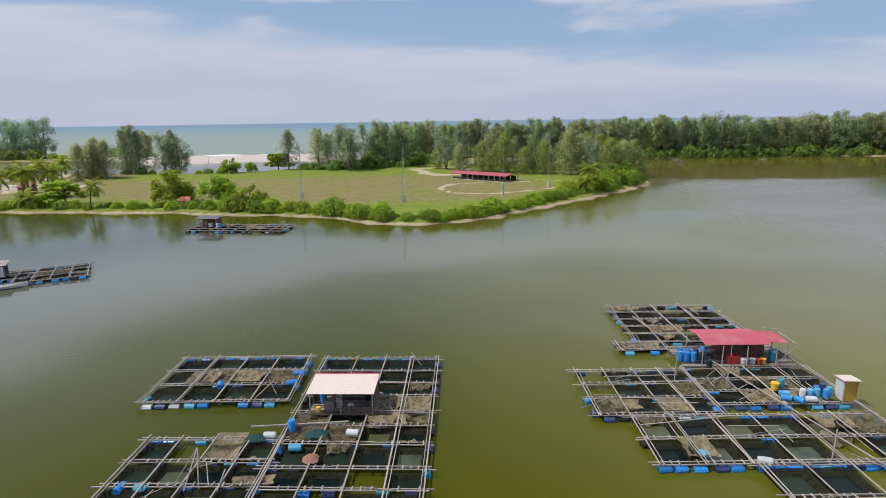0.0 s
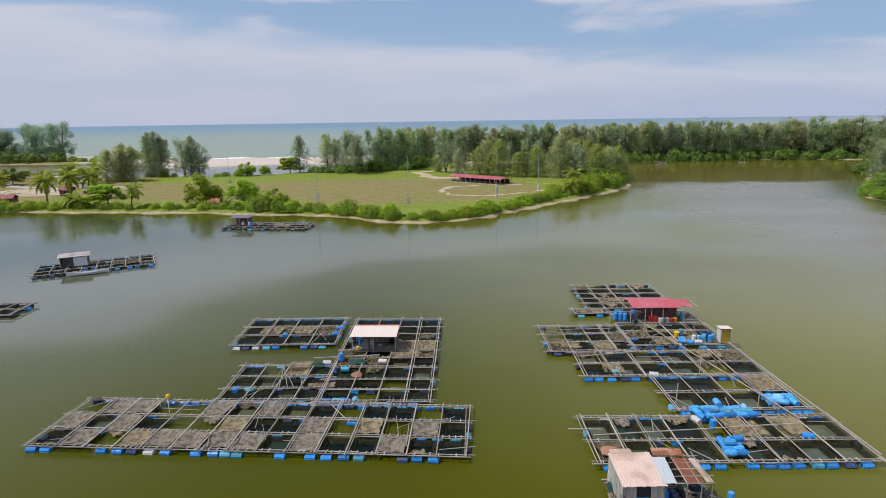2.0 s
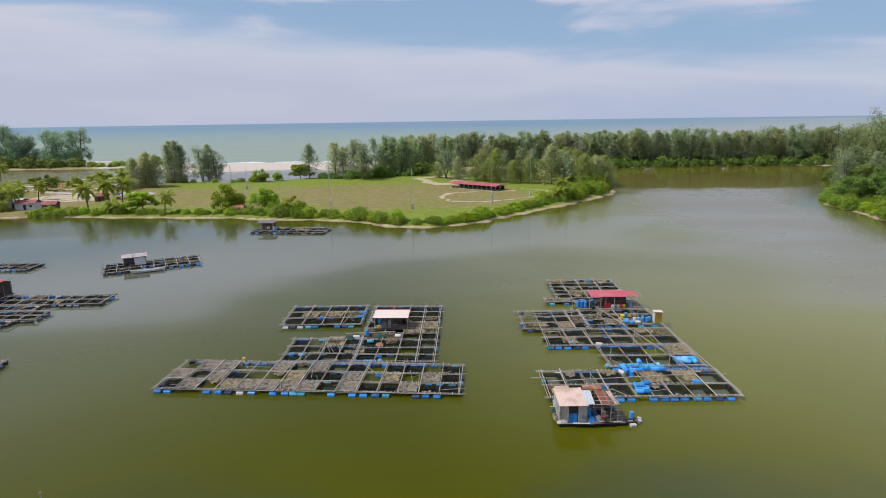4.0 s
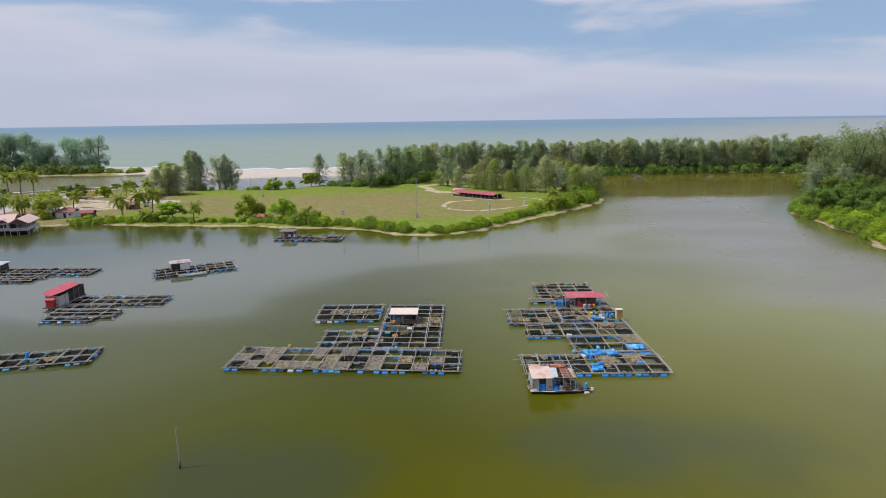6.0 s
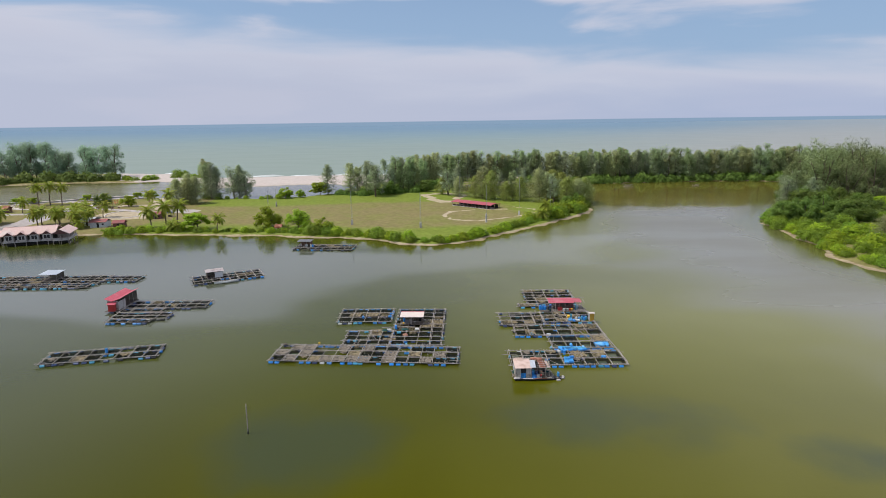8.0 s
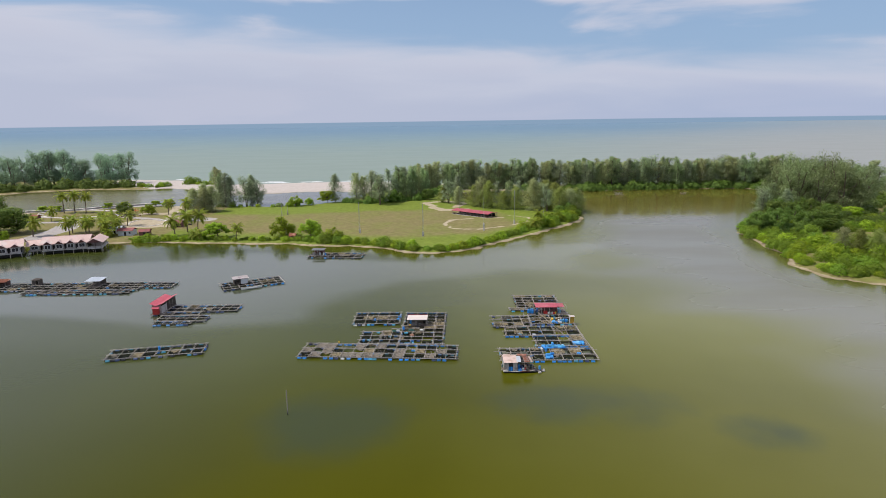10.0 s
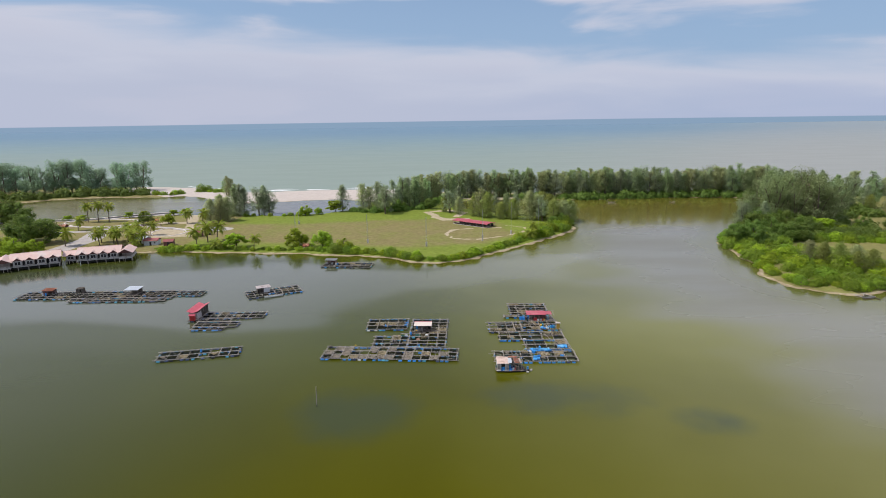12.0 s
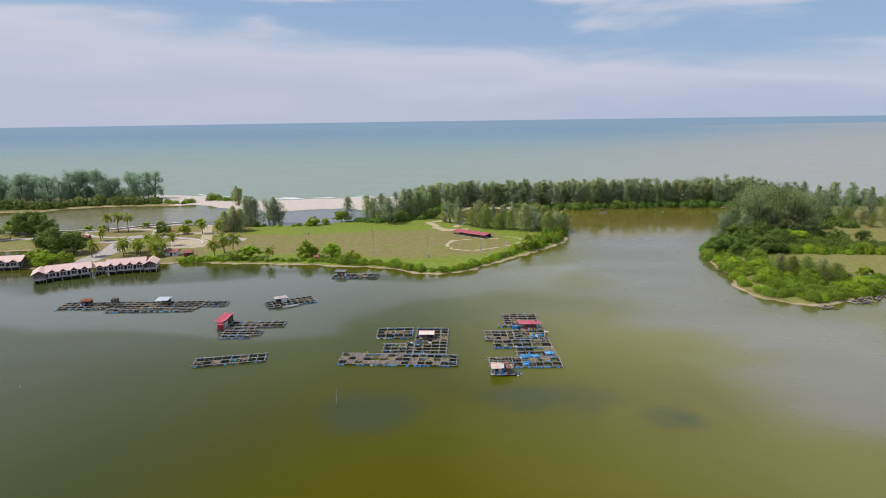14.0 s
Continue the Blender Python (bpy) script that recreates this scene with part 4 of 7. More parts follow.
def pile(x0, x1, y0, y1, z, n, seed, tones, layers=2):
    """Loose drums lying close together in a heap."""
    rng = random.Random(seed)
    cols = max(1, int((x1 - x0) / 0.9))
    rows = max(1, int((y1 - y0) / 0.57))
    spots = [(x0 + (i + 0.5) * (x1 - x0) / cols, y0 + (j + 0.5) * (y1 - y0) / rows, z + 0.29) for i in range(cols) for j in range(rows)]
    rng.shuffle(spots)
    upper = [(x + 0.3, y + 0.3, zz + 0.45) for x, y, zz in spots[: len(spots) // 3]] if layers > 1 else []
    for x, y, zz in (spots + upper)[:n]:
        yaw = (90 if rng.random() < 0.82 else 0) + rng.uniform(-16, 16)
        m = pose(x + rng.uniform(-0.08, 0.08), y + rng.uniform(-0.06, 0.06), zz, 90, 0, yaw) @ Matrix.Translation((0, 0, -0.46))
        ob = put("barrel", BARRELS[rng.choice(tones)], None, m)
        tagged(ob, "loose empty plastic drum lying in a heap on the raft", "barrel", "heap of drums")


def bucket(x, y, z, mat, label, size=1.0):
    v, f = lathe([(0.15, 0), (0.17, 0.02), (0.20, 0.36), (0.215, 0.38), (0.20, 0.40), (0.18, 0.39)], 12)
    return tagged(put("bucket", mesh_of("bucket", v, f, mat), None, pose(x, y, z) @ Matrix.Scale(size, 4)), label, "bucket")


def crate(x, y, z, w, d, h, mat, label, rz=0):
    """An open-topped plastic fish crate with ribs."""
    c = thing("crate", pose(x, y, z, 0, 0, rz), label, "crate")
    t = 0.03
    box("base", -w / 2, w / 2, -d / 2, d / 2, 0, t, mat, c, "", 0.005)
    for a, b, f, e in ((-w / 2, w / 2, -d / 2, -d / 2 + t), (-w / 2, w / 2, d / 2 - t, d / 2), (-w / 2, -w / 2 + t, -d / 2 + t, d / 2 - t), (w / 2 - t, w / 2, -d / 2 + t, d / 2 - t)):
        box("side", a, b, f, e, t, h, mat, c, "", 0.005)
    for i in range(4):
        x0 = -w / 2 + (i + 0.5) * w / 4
        box("rib", x0 - 0.02, x0 + 0.02, -d / 2 - 0.015, -d / 2 - 0.001, 0.02, h - 0.02, mat, c, "", 0.003)
    return c


def slung_net(x, y, mat, w, d, label):
    """A net slung between rails and hanging into the cage, or bundled into a small heap."""
    rng = random.Random(x * 7 + y)
    if mat in (SANDNET, BROWNNET, GREYNET):
        ob = put("fishing_net", cover_sheet(w * 1.05, d * 1.15, mat, rng, 0.64, 0.5), None, pose(x, y, 0.02, 0, 0, rng.uniform(-6, 6)))
    else:
        ob = put("fishing_net", heap_mesh("fishing_net", mat, w * 0.8, d * 0.8, 0.4, x), None, pose(x, y, 0.55))
    return tagged(ob, label, "fishing net")


# the open shed with the white sheet roof
shed = thing("shed", pose(-11.2, 44.1, 0.60, 0, 0, -2.1), "open timber shed with a white corrugated roof on the raft", "shed")
corrugated("roof", 5.5, 3.5, WHITEROOF, shed, pose(2.75, 1.55, 2.05, 3.0, 0, 0), 0.17, 0.014, "white corrugated sheet roof")
box("ridge_cap", 0.0, 5.5, 3.20, 3.36, 2.165, 2.205, REDROOF, shed, "thin red edging")
for px_, py_ in ((0.2, 0.1), (2.7, 0.1), (5.3, 0.1), (0.2, 3.6), (2.7, 3.6), (5.3, 3.6)):
    post(shed, px_, py_, 0.0, 1.92 + 0.18 * (py_ > 1))
# dark back and half walls added to give the open shed its dim inside
boards(shed, 0.1, 3.65, 5.3, 3.65, 0.0, 1.9, DARKWOOD, seed=1)
boards(shed, 5.35, 0.6, 5.35, 3.6, 0.0, 1.5, DARKWOOD, seed=2)
boards(shed, 0.05, 1.8, 0.05, 3.6, 0.0, 1.2, DARKWOOD, seed=3)
plank_deck(shed, 0.0, 5.4, 0.0, 4.1, 0.02, [unit_beam("plank", DARKWOOD, 5), unit_beam("plank", WOOD, 6)], 4)
boards(shed, 2.9, 0.05, 5.3, 0.05, 0.0, 0.75, DARKWOOD, seed=5)
crate(-9.6, 45.2, 0.66, 0.8, 0.6, 0.75, GREYBOX, "grey box standing in the open shed")
crate(-8.8, 45.4, 0.66, 0.5, 0.5, 0.9, PALEWOOD, "pale box standing in the open shed", 8)
bucket(-7.8, 44.8, 0.66, WHITE, "white bucket on the shed floor", 1.3)
bucket(-10.4, 44.6, 0.66, YELLOWP, "yellow bucket on the shed floor", 1.0)
bucket(-8.2, 44.5, 0.66, BLACKP, "black bucket on the shed floor", 1.2)
barrel(-10.3, 46.2, 0.66, "blue")
barrel(-6.6, 46.6, 0.66, "black")
barrel(-12.0, 42.2, 0.30, "blue", 0, 0, "standing in the water between rails")
for nx_, ny_, mat_, w_, d_, lab_ in ((-9.9, 41.2, TEALNET, 2.2, 1.6, "dark teal net bundled on the rails"), (-9.6, 37.8, PINKNET, 1.4, 1.5, "salmon net heaped on the walkway"), (-16.2, 40.6, SANDNET, 2.2, 1.6, "beige net draped over a rail"), (-14.4, 40.7, TEALNET, 1.8, 1.2, "dark teal net draped over a rail"), (-12.9, 35.2, SANDNET, 2.8, 0.9, "brown net rolled along the rail"), (-22.6, 51.6, SANDNET, 2.6, 2.2, "beige net heaped over a cage"), (-18.6, 51.8, SANDNET, 3.0, 2.0, "tan net heaped over a cage"), (-4.6, 42.9, SANDNET, 3.0, 1.6, "tan net drawn over a cage"), (-34.9, 32.9, DARKWOOD, 1.6, 0.8, "dark bundle of net on the corner")):
    slung_net(nx_, ny_, mat_, w_, d_, lab_)
barrel(-14.3, 52.4, 0.55, "blue", 90, 95, "lying on the raft")
barrel(-14.5, 50.3, 0.55, "blue", 90, 100, "lying on the raft")
barrel(-20.6, 50.6, 0.55, "blue", 90, 10, "lying on the raft")
barrel(-13.9, 41.1, 0.55, "white", 90, 90, "lying on the walkway")
barrel(-7.6, 41.4, 0.55, "white", 90, 80, "lying on the walkway")
barrel(-11.6, 39.5, 0.45, "cyan", 90, 90, "lying on the walkway")
tripod = thing("pole_tripod", pose(-17.0, 36.6, 0.60), "bare poles tied into a tripod on the raft", "tripod")
for dx, dy in ((-1.0, -2.0), (0.8, -2.2), (-0.1, -2.4), (0.0, 0.2)):
    put("pole", random.choice(POLES), tripod, span_m((dx, dy, 0.0), (0, 0, 1.7), 0.08))
boom = thing("long_pole", pose(-11.0, 42.4, 0.72), "long bleached pole laid across the raft", "pole")
put("pole", POLES[1], boom, span_m((-4.2, -0.2, 0), (3.4, 0.3, 0.05), 0.14))
marker = put("float_marker", mesh_of("float_marker", *lathe([(0.02, 0), (0.20, 0.05), (0.26, 0.25), (0.20, 0.45), (0.06, 0.5)], 10), YELLOWP), None, pose(-27.6, 32.6, 0.62))
tagged(marker, "yellow float standing on the walkway", "float")

# the shed with the red roof
shed = thing("shed", pose(23.2, 52.8, 0.60, 0, 0, -1.0), "timber shed with red sheet roof on the raft", "shed")
corrugated("roof", 6.2, 2.4, REDROOF, shed, pose(4.75, 1.30, 2.18, 7, 0, 0), 0.19, 0.018, "faded red sheet roof")
corrugated("roof", 6.2, 2.2, REDROOF, shed, pose(4.75, 3.55, 2.14, -10, 0, 0), 0.19, 0.018, "faded red sheet roof")
corrugated("side_roof", 2.1, 2.6, REDROOF, shed, pose(8.9, 2.3, 1.98, 4, 5, 4), 0.25, 0.03, "sagging red side roof", 0.15, 3)
plank_deck(shed, -0.3, 10.4, -0.4, 5.0, 0.0, [unit_beam("plank", DARKWOOD, 8), unit_beam("plank", WOOD, 9)], 6)
boards(shed, 4.2, 1.6, 8.0, 1.6, 0.05, 1.95, BROWNWALL, seed=7)
boards(shed, 4.2, 1.6, 4.2, 4.5, 0.05, 1.95, BROWNWALL, seed=8)
boards(shed, 8.0, 1.6, 8.0, 4.5, 0.05, 1.95, BROWNWALL, seed=9)
boards(shed, 4.2, 4.5, 8.0, 4.5, 0.05, 1.9, BROWNWALL, seed=10)
box("window", 6.0, 6.7, 1.52, 1.57, 1.1, 1.75, DARKIN, shed, "dark window opening")
box("door", 4.9, 5.6, 1.50, 1.57, 0.08, 1.85, DARKWOOD, shed, "dark timber door")
for px_, py_ in ((1.4, 0.0), (3.3, 0.0), (5.6, -0.1), (8.4, 0.0), (9.8, 0.9), (9.8, 3.5), (1.6, 4.4), (4.2, 0.2), (8.5, 4.4)):
    post(shed, px_, py_, 0.0, 1.95, 0.11)
for a, b in (((8.6, 0.2, 0.1), (10.6, 0.4, 1.8)), ((8.7, 0.3, 1.6), (10.8, -0.2, 0.5)), ((9.0, 4.2, 2.2), (11.0, 3.4, 2.3)), ((10.5, 0.6, 1.9), (10.5, 3.8, 1.9))):
    put("brace", POLES[0], shed, span_m(a, b, 0.08))
for x_, y_, t_ in ((22.9, 53.9, "blue"), (23.5, 53.7, "blue"), (24.1, 53.6, "blue"), (23.2, 54.6, "blue"), (23.9, 54.4, "blue"), (24.7, 53.3, "black"), (24.6, 54.3, "navy"), (25.3, 54.0, "navy"), (31.7, 53.4, "cyan"), (31.9, 54.0, "cyan"), (25.6, 54.9, "blue")):
    barrel(x_, y_, 0.66, t_, size=1.05)
for x_, y_, mat_, lab_ in ((28.6, 52.9, WHITE, "white bucket by the shed wall"), (29.0, 52.95, GREYBOX, "grey bucket by the shed wall"), (29.5, 52.9, WHITE, "white bucket by the shed wall"), (30.1, 52.8, REDP, "red bucket by the shed wall"), (30.5, 52.9, YELLOWP, "yellow bucket by the shed wall"), (25.2, 52.6, TEALNET, "green bucket on the shed deck")):
    bucket(x_, y_, 0.66, mat_, lab_, 1.35)
crate(27.7, 53.2, 0.66, 1.0, 0.7, 0.8, REDP, "red crate by the shed wall", 4)
crate(27.0, 54.3, 0.66, 1.2, 0.8, 0.6, DARKWOOD, "dark timber box under the shed roof")

# the outhouse
privy = thing("outhouse", pose(33.6, 45.7, 0.60, 0, 0, -4), "small white outhouse with an ochre front on the raft", "outhouse")
box("side_wall", -0.60, -0.56, -0.55, 0.55, 0, 1.75, WHITE, privy, "white side wall")
box("side_wall", 0.56, 0.60, -0.55, 0.55, 0, 1.75, WHITE, privy, "white side wall")
box("back_wall", -0.56, 0.56, 0.51, 0.55, 0, 1.75, WHITE, privy, "white back wall")
box("door", -0.55, 0.55, -0.55, -0.51, 0, 1.72, OCHRE, privy, "ochre board door")
box("door_frame", -0.57, -0.50, -0.58, -0.555, 0, 1.72, WHITE, privy)
corrugated("roof", 1.5, 1.5, WHITEROOF, privy, pose(0, 0, 1.82, -4, 0, 0), 0.2, 0.025, "white sheet roof")
box("floor", -0.65, 0.65, -0.65, 0.65, -0.06, -0.003, DARKWOOD, privy)

# blue drums heaped on the front rafts and by the outhouse
pile(22.7, 28.3, 27.4, 29.4, 0.30, 20, 3, ("sky", "sky", "blue", "cyan", "sky"), 2)
pile(22.5, 24.4, 21.3, 23.6, 0.30, 11, 4, ("sky", "sky", "blue"), 2)
pile(30.7, 33.5, 29.8, 31.6, 0.30, 11, 5, ("sky", "sky", "blue"), 1)
pile(-22.3, -19.6, 34.7, 35.3, 0.0, 3, 7, ("blue", "cyan"), 1)
pile(-12.3, -8.6, 31.9, 32.7, 0.0, 4, 8, ("blue", "cyan"), 1)
for x_, y_, tone_, lying_ in ((27.9, 45.9, "sky", 70), (28.8, 45.5, "blue", 25), (29.5, 46.3, "white", None), (30.1, 46.2, "sky", None), (30.75, 46.35, "cyan", None), (31.4, 46.2, "blue", None), (31.9, 46.6, "cyan", None), (31.0, 46.9, "blue", None), (29.8, 45.6, "white", 80), (28.2, 46.7, "sky", 80)):
    m_ = pose(x_ + 0.6, y_ - 0.4, 0.58) if lying_ is None else pose(x_ + 0.6, y_ - 0.4, 0.83, 90, 0, lying_) @ Matrix.Translation((0, 0, -0.40))
    tagged(put("barrel", BARRELS[tone_], None, m_ @ Matrix.Scale(0.87, 4)), "empty plastic drum " + ("standing" if lying_ is None else "lying") + " on the deck beside the small outhouse", "barrel", "drums beside the outhouse")
barrel(29.2, 47.6, 0.62, "cyan")
barrel(32.2, 46.6, 0.62, "navy")
bucket(28.6, 47.4, 0.62, YELLOWP, "yellow bucket beside drums", 1.7)
barrel(22.3, 27.4, 0.60, "white", 90, 20, "lying on the walkway")
barrel(21.6, 36.8, 0.60, "white", 90, 75, "lying on the walkway")
barrel(30.3, 24.1, 0.55, "blue", 90, 85, "lying on the walkway")
barrel(23.2, 25.4, 0.55, "blue", 0, 0, "standing on the raft")
tub = put("tub", mesh_of("tub", *lathe([(0.35, 0), (0.45, 0.03), (0.5, 0.2), (0.52, 0.22), (0.46, 0.2)], 16), CYAN), None, pose(18.6, 38.3, 0.05))
tagged(tub, "round pale blue tub floating in a cage", "tub")
for nx_, ny_, mat_, w_, d_, lab_ in ((15.0, 45.2, SANDNET, 2.4, 1.4, "beige net heaped over a cage"), (19.0, 44.8, SANDNET, 2.6, 1.6, "beige net heaped over a cage"), (18.2, 38.6, SANDNET, 2.2, 2.4, "beige net ringed round a tub"), (28.6, 49.3, SANDNET, 3.4, 1.5, "beige net draped on rails"), (30.2, 42.0, SANDNET, 2.6, 1.8, "beige net draped over a cage"), (22.8, 70.4, SANDNET, 2.6, 1.2, "beige net on a cage"), (26.9, 25.4, SANDNET, 1.2, 2.2, "tan net pulled up on a rail"), (30.0, 25.6, SANDNET, 1.2, 2.4, "tan net pulled up on a rail"), (13.4, 22.2, PINKNET, 2.0, 1.6, "reddish net spread in a cage"), (25.6, 63.0, SANDNET, 2.4, 1.4, "brown net on a cage"), (18.6, 20.6, DARKWOOD, 2.6, 1.2, "dark heap of net on the walkway")):
    slung_net(nx_, ny_, mat_, w_, d_, lab_)
for a, b, w_ in (((25.2, 56.5, 0.78), (31.5, 26.5, 0.85), 0.12), ((33.9, 45.0, 0.76), (34.6, 20.8, 0.74), 0.15), ((12.5, 24.2, 0.86), (30.8, 25.6, 0.90), 0.11), ((15.0, 41.6, 0.70), (22.6, 42.8, 0.74), 0.10), ((33.2, 71.0, 0.70), (34.0, 46.5, 0.72), 0.12), ((14.6, 50.4, 0.7), (21.4, 50.6, 0.7), 0.10), ((23.0, 62.5, 0.8), (22.4, 66.8, 0.8), 0.12), ((10.6, 25.6, 0.70), (13.6, 25.4, 0.72), 0.10)):
    lp = thing("long_pole", pose(*a), "long bleached pole laid over the rafts", "pole", "long poles on the rafts")
    put("pole", random.choice(POLES), lp, span_m((0, 0, 0), Vector(b) - Vector(a), w_))
for x_, y_, h_ in ((21.0, 50.2, 2.2), (27.2, 37.4, 2.0), (21.6, 29.6, 2.4), (24.8, 48.2, 2.2), (29.6, 30.0, 1.6)):
    st = thing("upright_stake", pose(x_, y_, 0.5), "upright grey stake tied to the raft", "stake", "stakes on the rafts")
    put("pole", POLES[0], st, span_m((0, 0, -0.3), (0.1, 0.05, h_), 0.10))

# the hut at the front, pale and rusty sheets on the roof
hut = thing("hut", pose(12.1, 14.8, 0.42, 0, 0, 0.5) @ Matrix.Diagonal((1, 0.80, 0.92, 1)), "ramshackle plank hut with peach and rusty sheet roof", "hut")
corrugated("roof", 3.1, 4.7, PALEROOF, hut, pose(1.45, 1.95, 2.45, 4, 0, 0), 0.17, 0.016, "pale peach sheet roof", 0.12, 1)
corrugated("roof_sheet", 0.95, 3.6, ZINC, hut, pose(3.35, 1.7, 2.46, 4, 0, -3), 0.16, 0.016, "blue-grey zinc sheet", 0.1, 2)
corrugated("roof_sheet", 1.25, 3.4, RUST, hut, pose(5.05, 1.9, 2.30, 5, 3, 3), 0.16, 0.016, "rust-red sheet", 0.15, 4)
corrugated("roof_sheet", 2.2, 1.1, RUST, hut, pose(4.3, 4.3, 2.62, 4, 0, -6), 0.16, 0.016, "rusty brown sheet", 0.15, 5)
corrugated("roof_sheet", 0.55, 3.2, PALEROOF, hut, pose(6.05, 1.9, 2.28, 5, 4, 6), 0.16, 0.016, "narrow peach sheet", 0.15, 6)
corrugated("roof_sheet", 1.6, 0.6, PALEROOF, hut, pose(0.9, 4.5, 2.66, 3, 0, 4), 0.16, 0.016, "ragged peach sheet", 0.15, 7)
for i_ in range(5):
    put("rafter", POLES[i_ % 3], hut, span_m((0.0, 0.1 + i_ * 0.95, 2.22 + 0.065 * i_), (6.5 + 0.2 * (i_ % 2), 0.1 + i_ * 0.95, 2.18 + 0.065 * i_), 0.08))
for i_ in range(5):
    put("rafter", POLES[i_ % 3], hut, span_m((2.8 + i_ * 0.85, -0.1, 2.20), (2.8 + i_ * 0.85, 4.6, 2.50), 0.08))
boards(hut, 0.05, 0.1, 0.05, 4.5, 0.05, 2.25, PALEWOOD, wide=0.26, seed=31)
boards(hut, 0.05, 0.08, 1.0, 0.08, 0.05, 2.2, PALEWOOD, wide=0.24, seed=32)
boards(hut, 2.0, 0.08, 2.9, 0.08, 0.05, 2.2, PALEWOOD, wide=0.24, seed=33)
boards(hut, 2.95, 0.1, 2.95, 4.4, 0.05, 2.2, PALEWOOD, wide=0.26, seed=34)
boards(hut, 0.05, 4.5, 6.2, 4.5, 0.05, 2.0, DARKWOOD, wide=0.26, seed=35)
box("doorway", 1.05, 1.95, 0.12, 0.16, 0.05, 2.1, DARKIN, hut, "dark doorway")
boards(hut, 1.0, -0.02, 1.9, -0.02, 0.05, 1.15, BLUE, name="door_panel", wide=0.45, seed=36, ragged=0.02)
for px_, py_ in ((0.05, 0.05), (2.95, 0.05), (4.5, 0.0), (6.3, 0.1), (6.3, 4.4), (4.6, 4.4), (5.5, 0.0)):
    post(hut, px_, py_, -0.1, 2.3, 0.10)
plank_deck(hut, -0.2, 7.0, -0.3, 4.8, -0.02, [unit_beam("plank", DARKWOOD, 15), unit_beam("plank", WOOD, 16)], 12)
for x_ in range(8):
    put("float_drum", DRUM_DARK, hut, pose(0.4 + x_ * 0.9, 0.1, -0.24, 20 * x_, 0, 4))
    put("float_drum", DRUM_DARK, hut, pose(0.4 + x_ * 0.9, 2.3, -0.24, 20 * x_, 0, 2))
for x_, y_, t_ in ((15.4, 15.6, "blue"), (16.0, 15.4, "navy"), (15.6, 16.4, "cyan"), (16.6, 16.0, "black"), (12.3, 18.1, "white"), (17.6, 16.4, "black")):
    barrel(x_, y_, 0.45, t_, where="standing in the open side of the hut")
bucket(16.3, 15.1, 0.45, WHITE, "white bucket by the hut", 1.4)
bucket(16.8, 15.2, 0.45, REDP, "red bucket by the hut", 1.2)
for nx_, ny_, mat_, w_, d_, lab_ in ((17.4, 15.5, DARKWOOD, 1.8, 1.0, "dark heap of net beside the hut"), (18.0, 17.0, TEALNET, 1.6, 1.4, "dark green heap of net beside the hut"), (16.4, 15.2, PALEWOOD, 1.2, 0.6, "pale bundle of rope beside the hut"), (12.3, 17.4, TEALNET, 1.0, 1.0, "green bundle beside the hut wall")):
    tagged(put("fishing_net", heap_mesh("fishing_net", mat_, w_, d_, 0.7, nx_ + 2), None, pose(nx_, ny_, 0.45)), lab_, "fishing net")
jet = thing("landing_stage", pose(18.9, 15.2, 0.30, 0, 0, 8), "small landing stage of planks on drums beside the hut", "landing stage")
plank_deck(jet, 0.0, 1.7, -0.5, 0.5, 0.06, [unit_beam("plank", DARKWOOD, 25), unit_beam("plank", WOOD, 26)], 22)
for x_ in range(2):
    put("float_drum", DRUM_DARK, jet, pose(0.5 + x_ * 0.9, 0, -0.16, 30 * x_, 0, 80))
barrel(20.1, 15.6, 0.42, "sky", where="standing on the landing stage", size=0.85)
for x_, y_, z_, w_, d_, rz_ in ((20.9, 15.4, 0.0, 0.6, 0.45, 20), (21.1, 16.0, 0.0, 0.5, 0.45, -30), (20.0, 14.6, 0.0, 0.7, 0.45, 8)):
    fl_ = thing("foam_float", pose(x_, y_, z_, 0, 0, rz_), "worn pale foam block floating beside the landing stage", "float", "foam floats")
    box("block", -w_ / 2, w_ / 2, -d_ / 2, d_ / 2, -0.15, 0.28, PALEWOOD, fl_, "", 0.05)
rng_ = random.Random(77)
pile_ = thing("pole_pile", pose(17.6, 15.7, 0.47), "tangled pile of dark poles and planks on the hut's deck", "timber pile")
for i_ in range(22):
    a_, l_ = rng_.uniform(-0.7, 0.9), rng_.uniform(0.9, 2.2)
    cx_, cy_, cz_ = rng_.uniform(-0.7, 0.9), rng_.uniform(-0.6, 0.8), 0.06 + 0.025 * i_
    put("pole", unit_beam("pole", DARKWOOD if i_ % 3 else WOOD, 90, 5) if i_ < 3 else [c for c in pile_.children][i_ % 3].data, pile_, span_m((cx_ - math.cos(a_) * l_ / 2, cy_ - math.sin(a_) * l_ / 2, cz_), (cx_ + math.cos(a_) * l_ / 2, cy_ + math.sin(a_) * l_ / 2, cz_ + rng_.uniform(-0.05, 0.2)), 0.07))
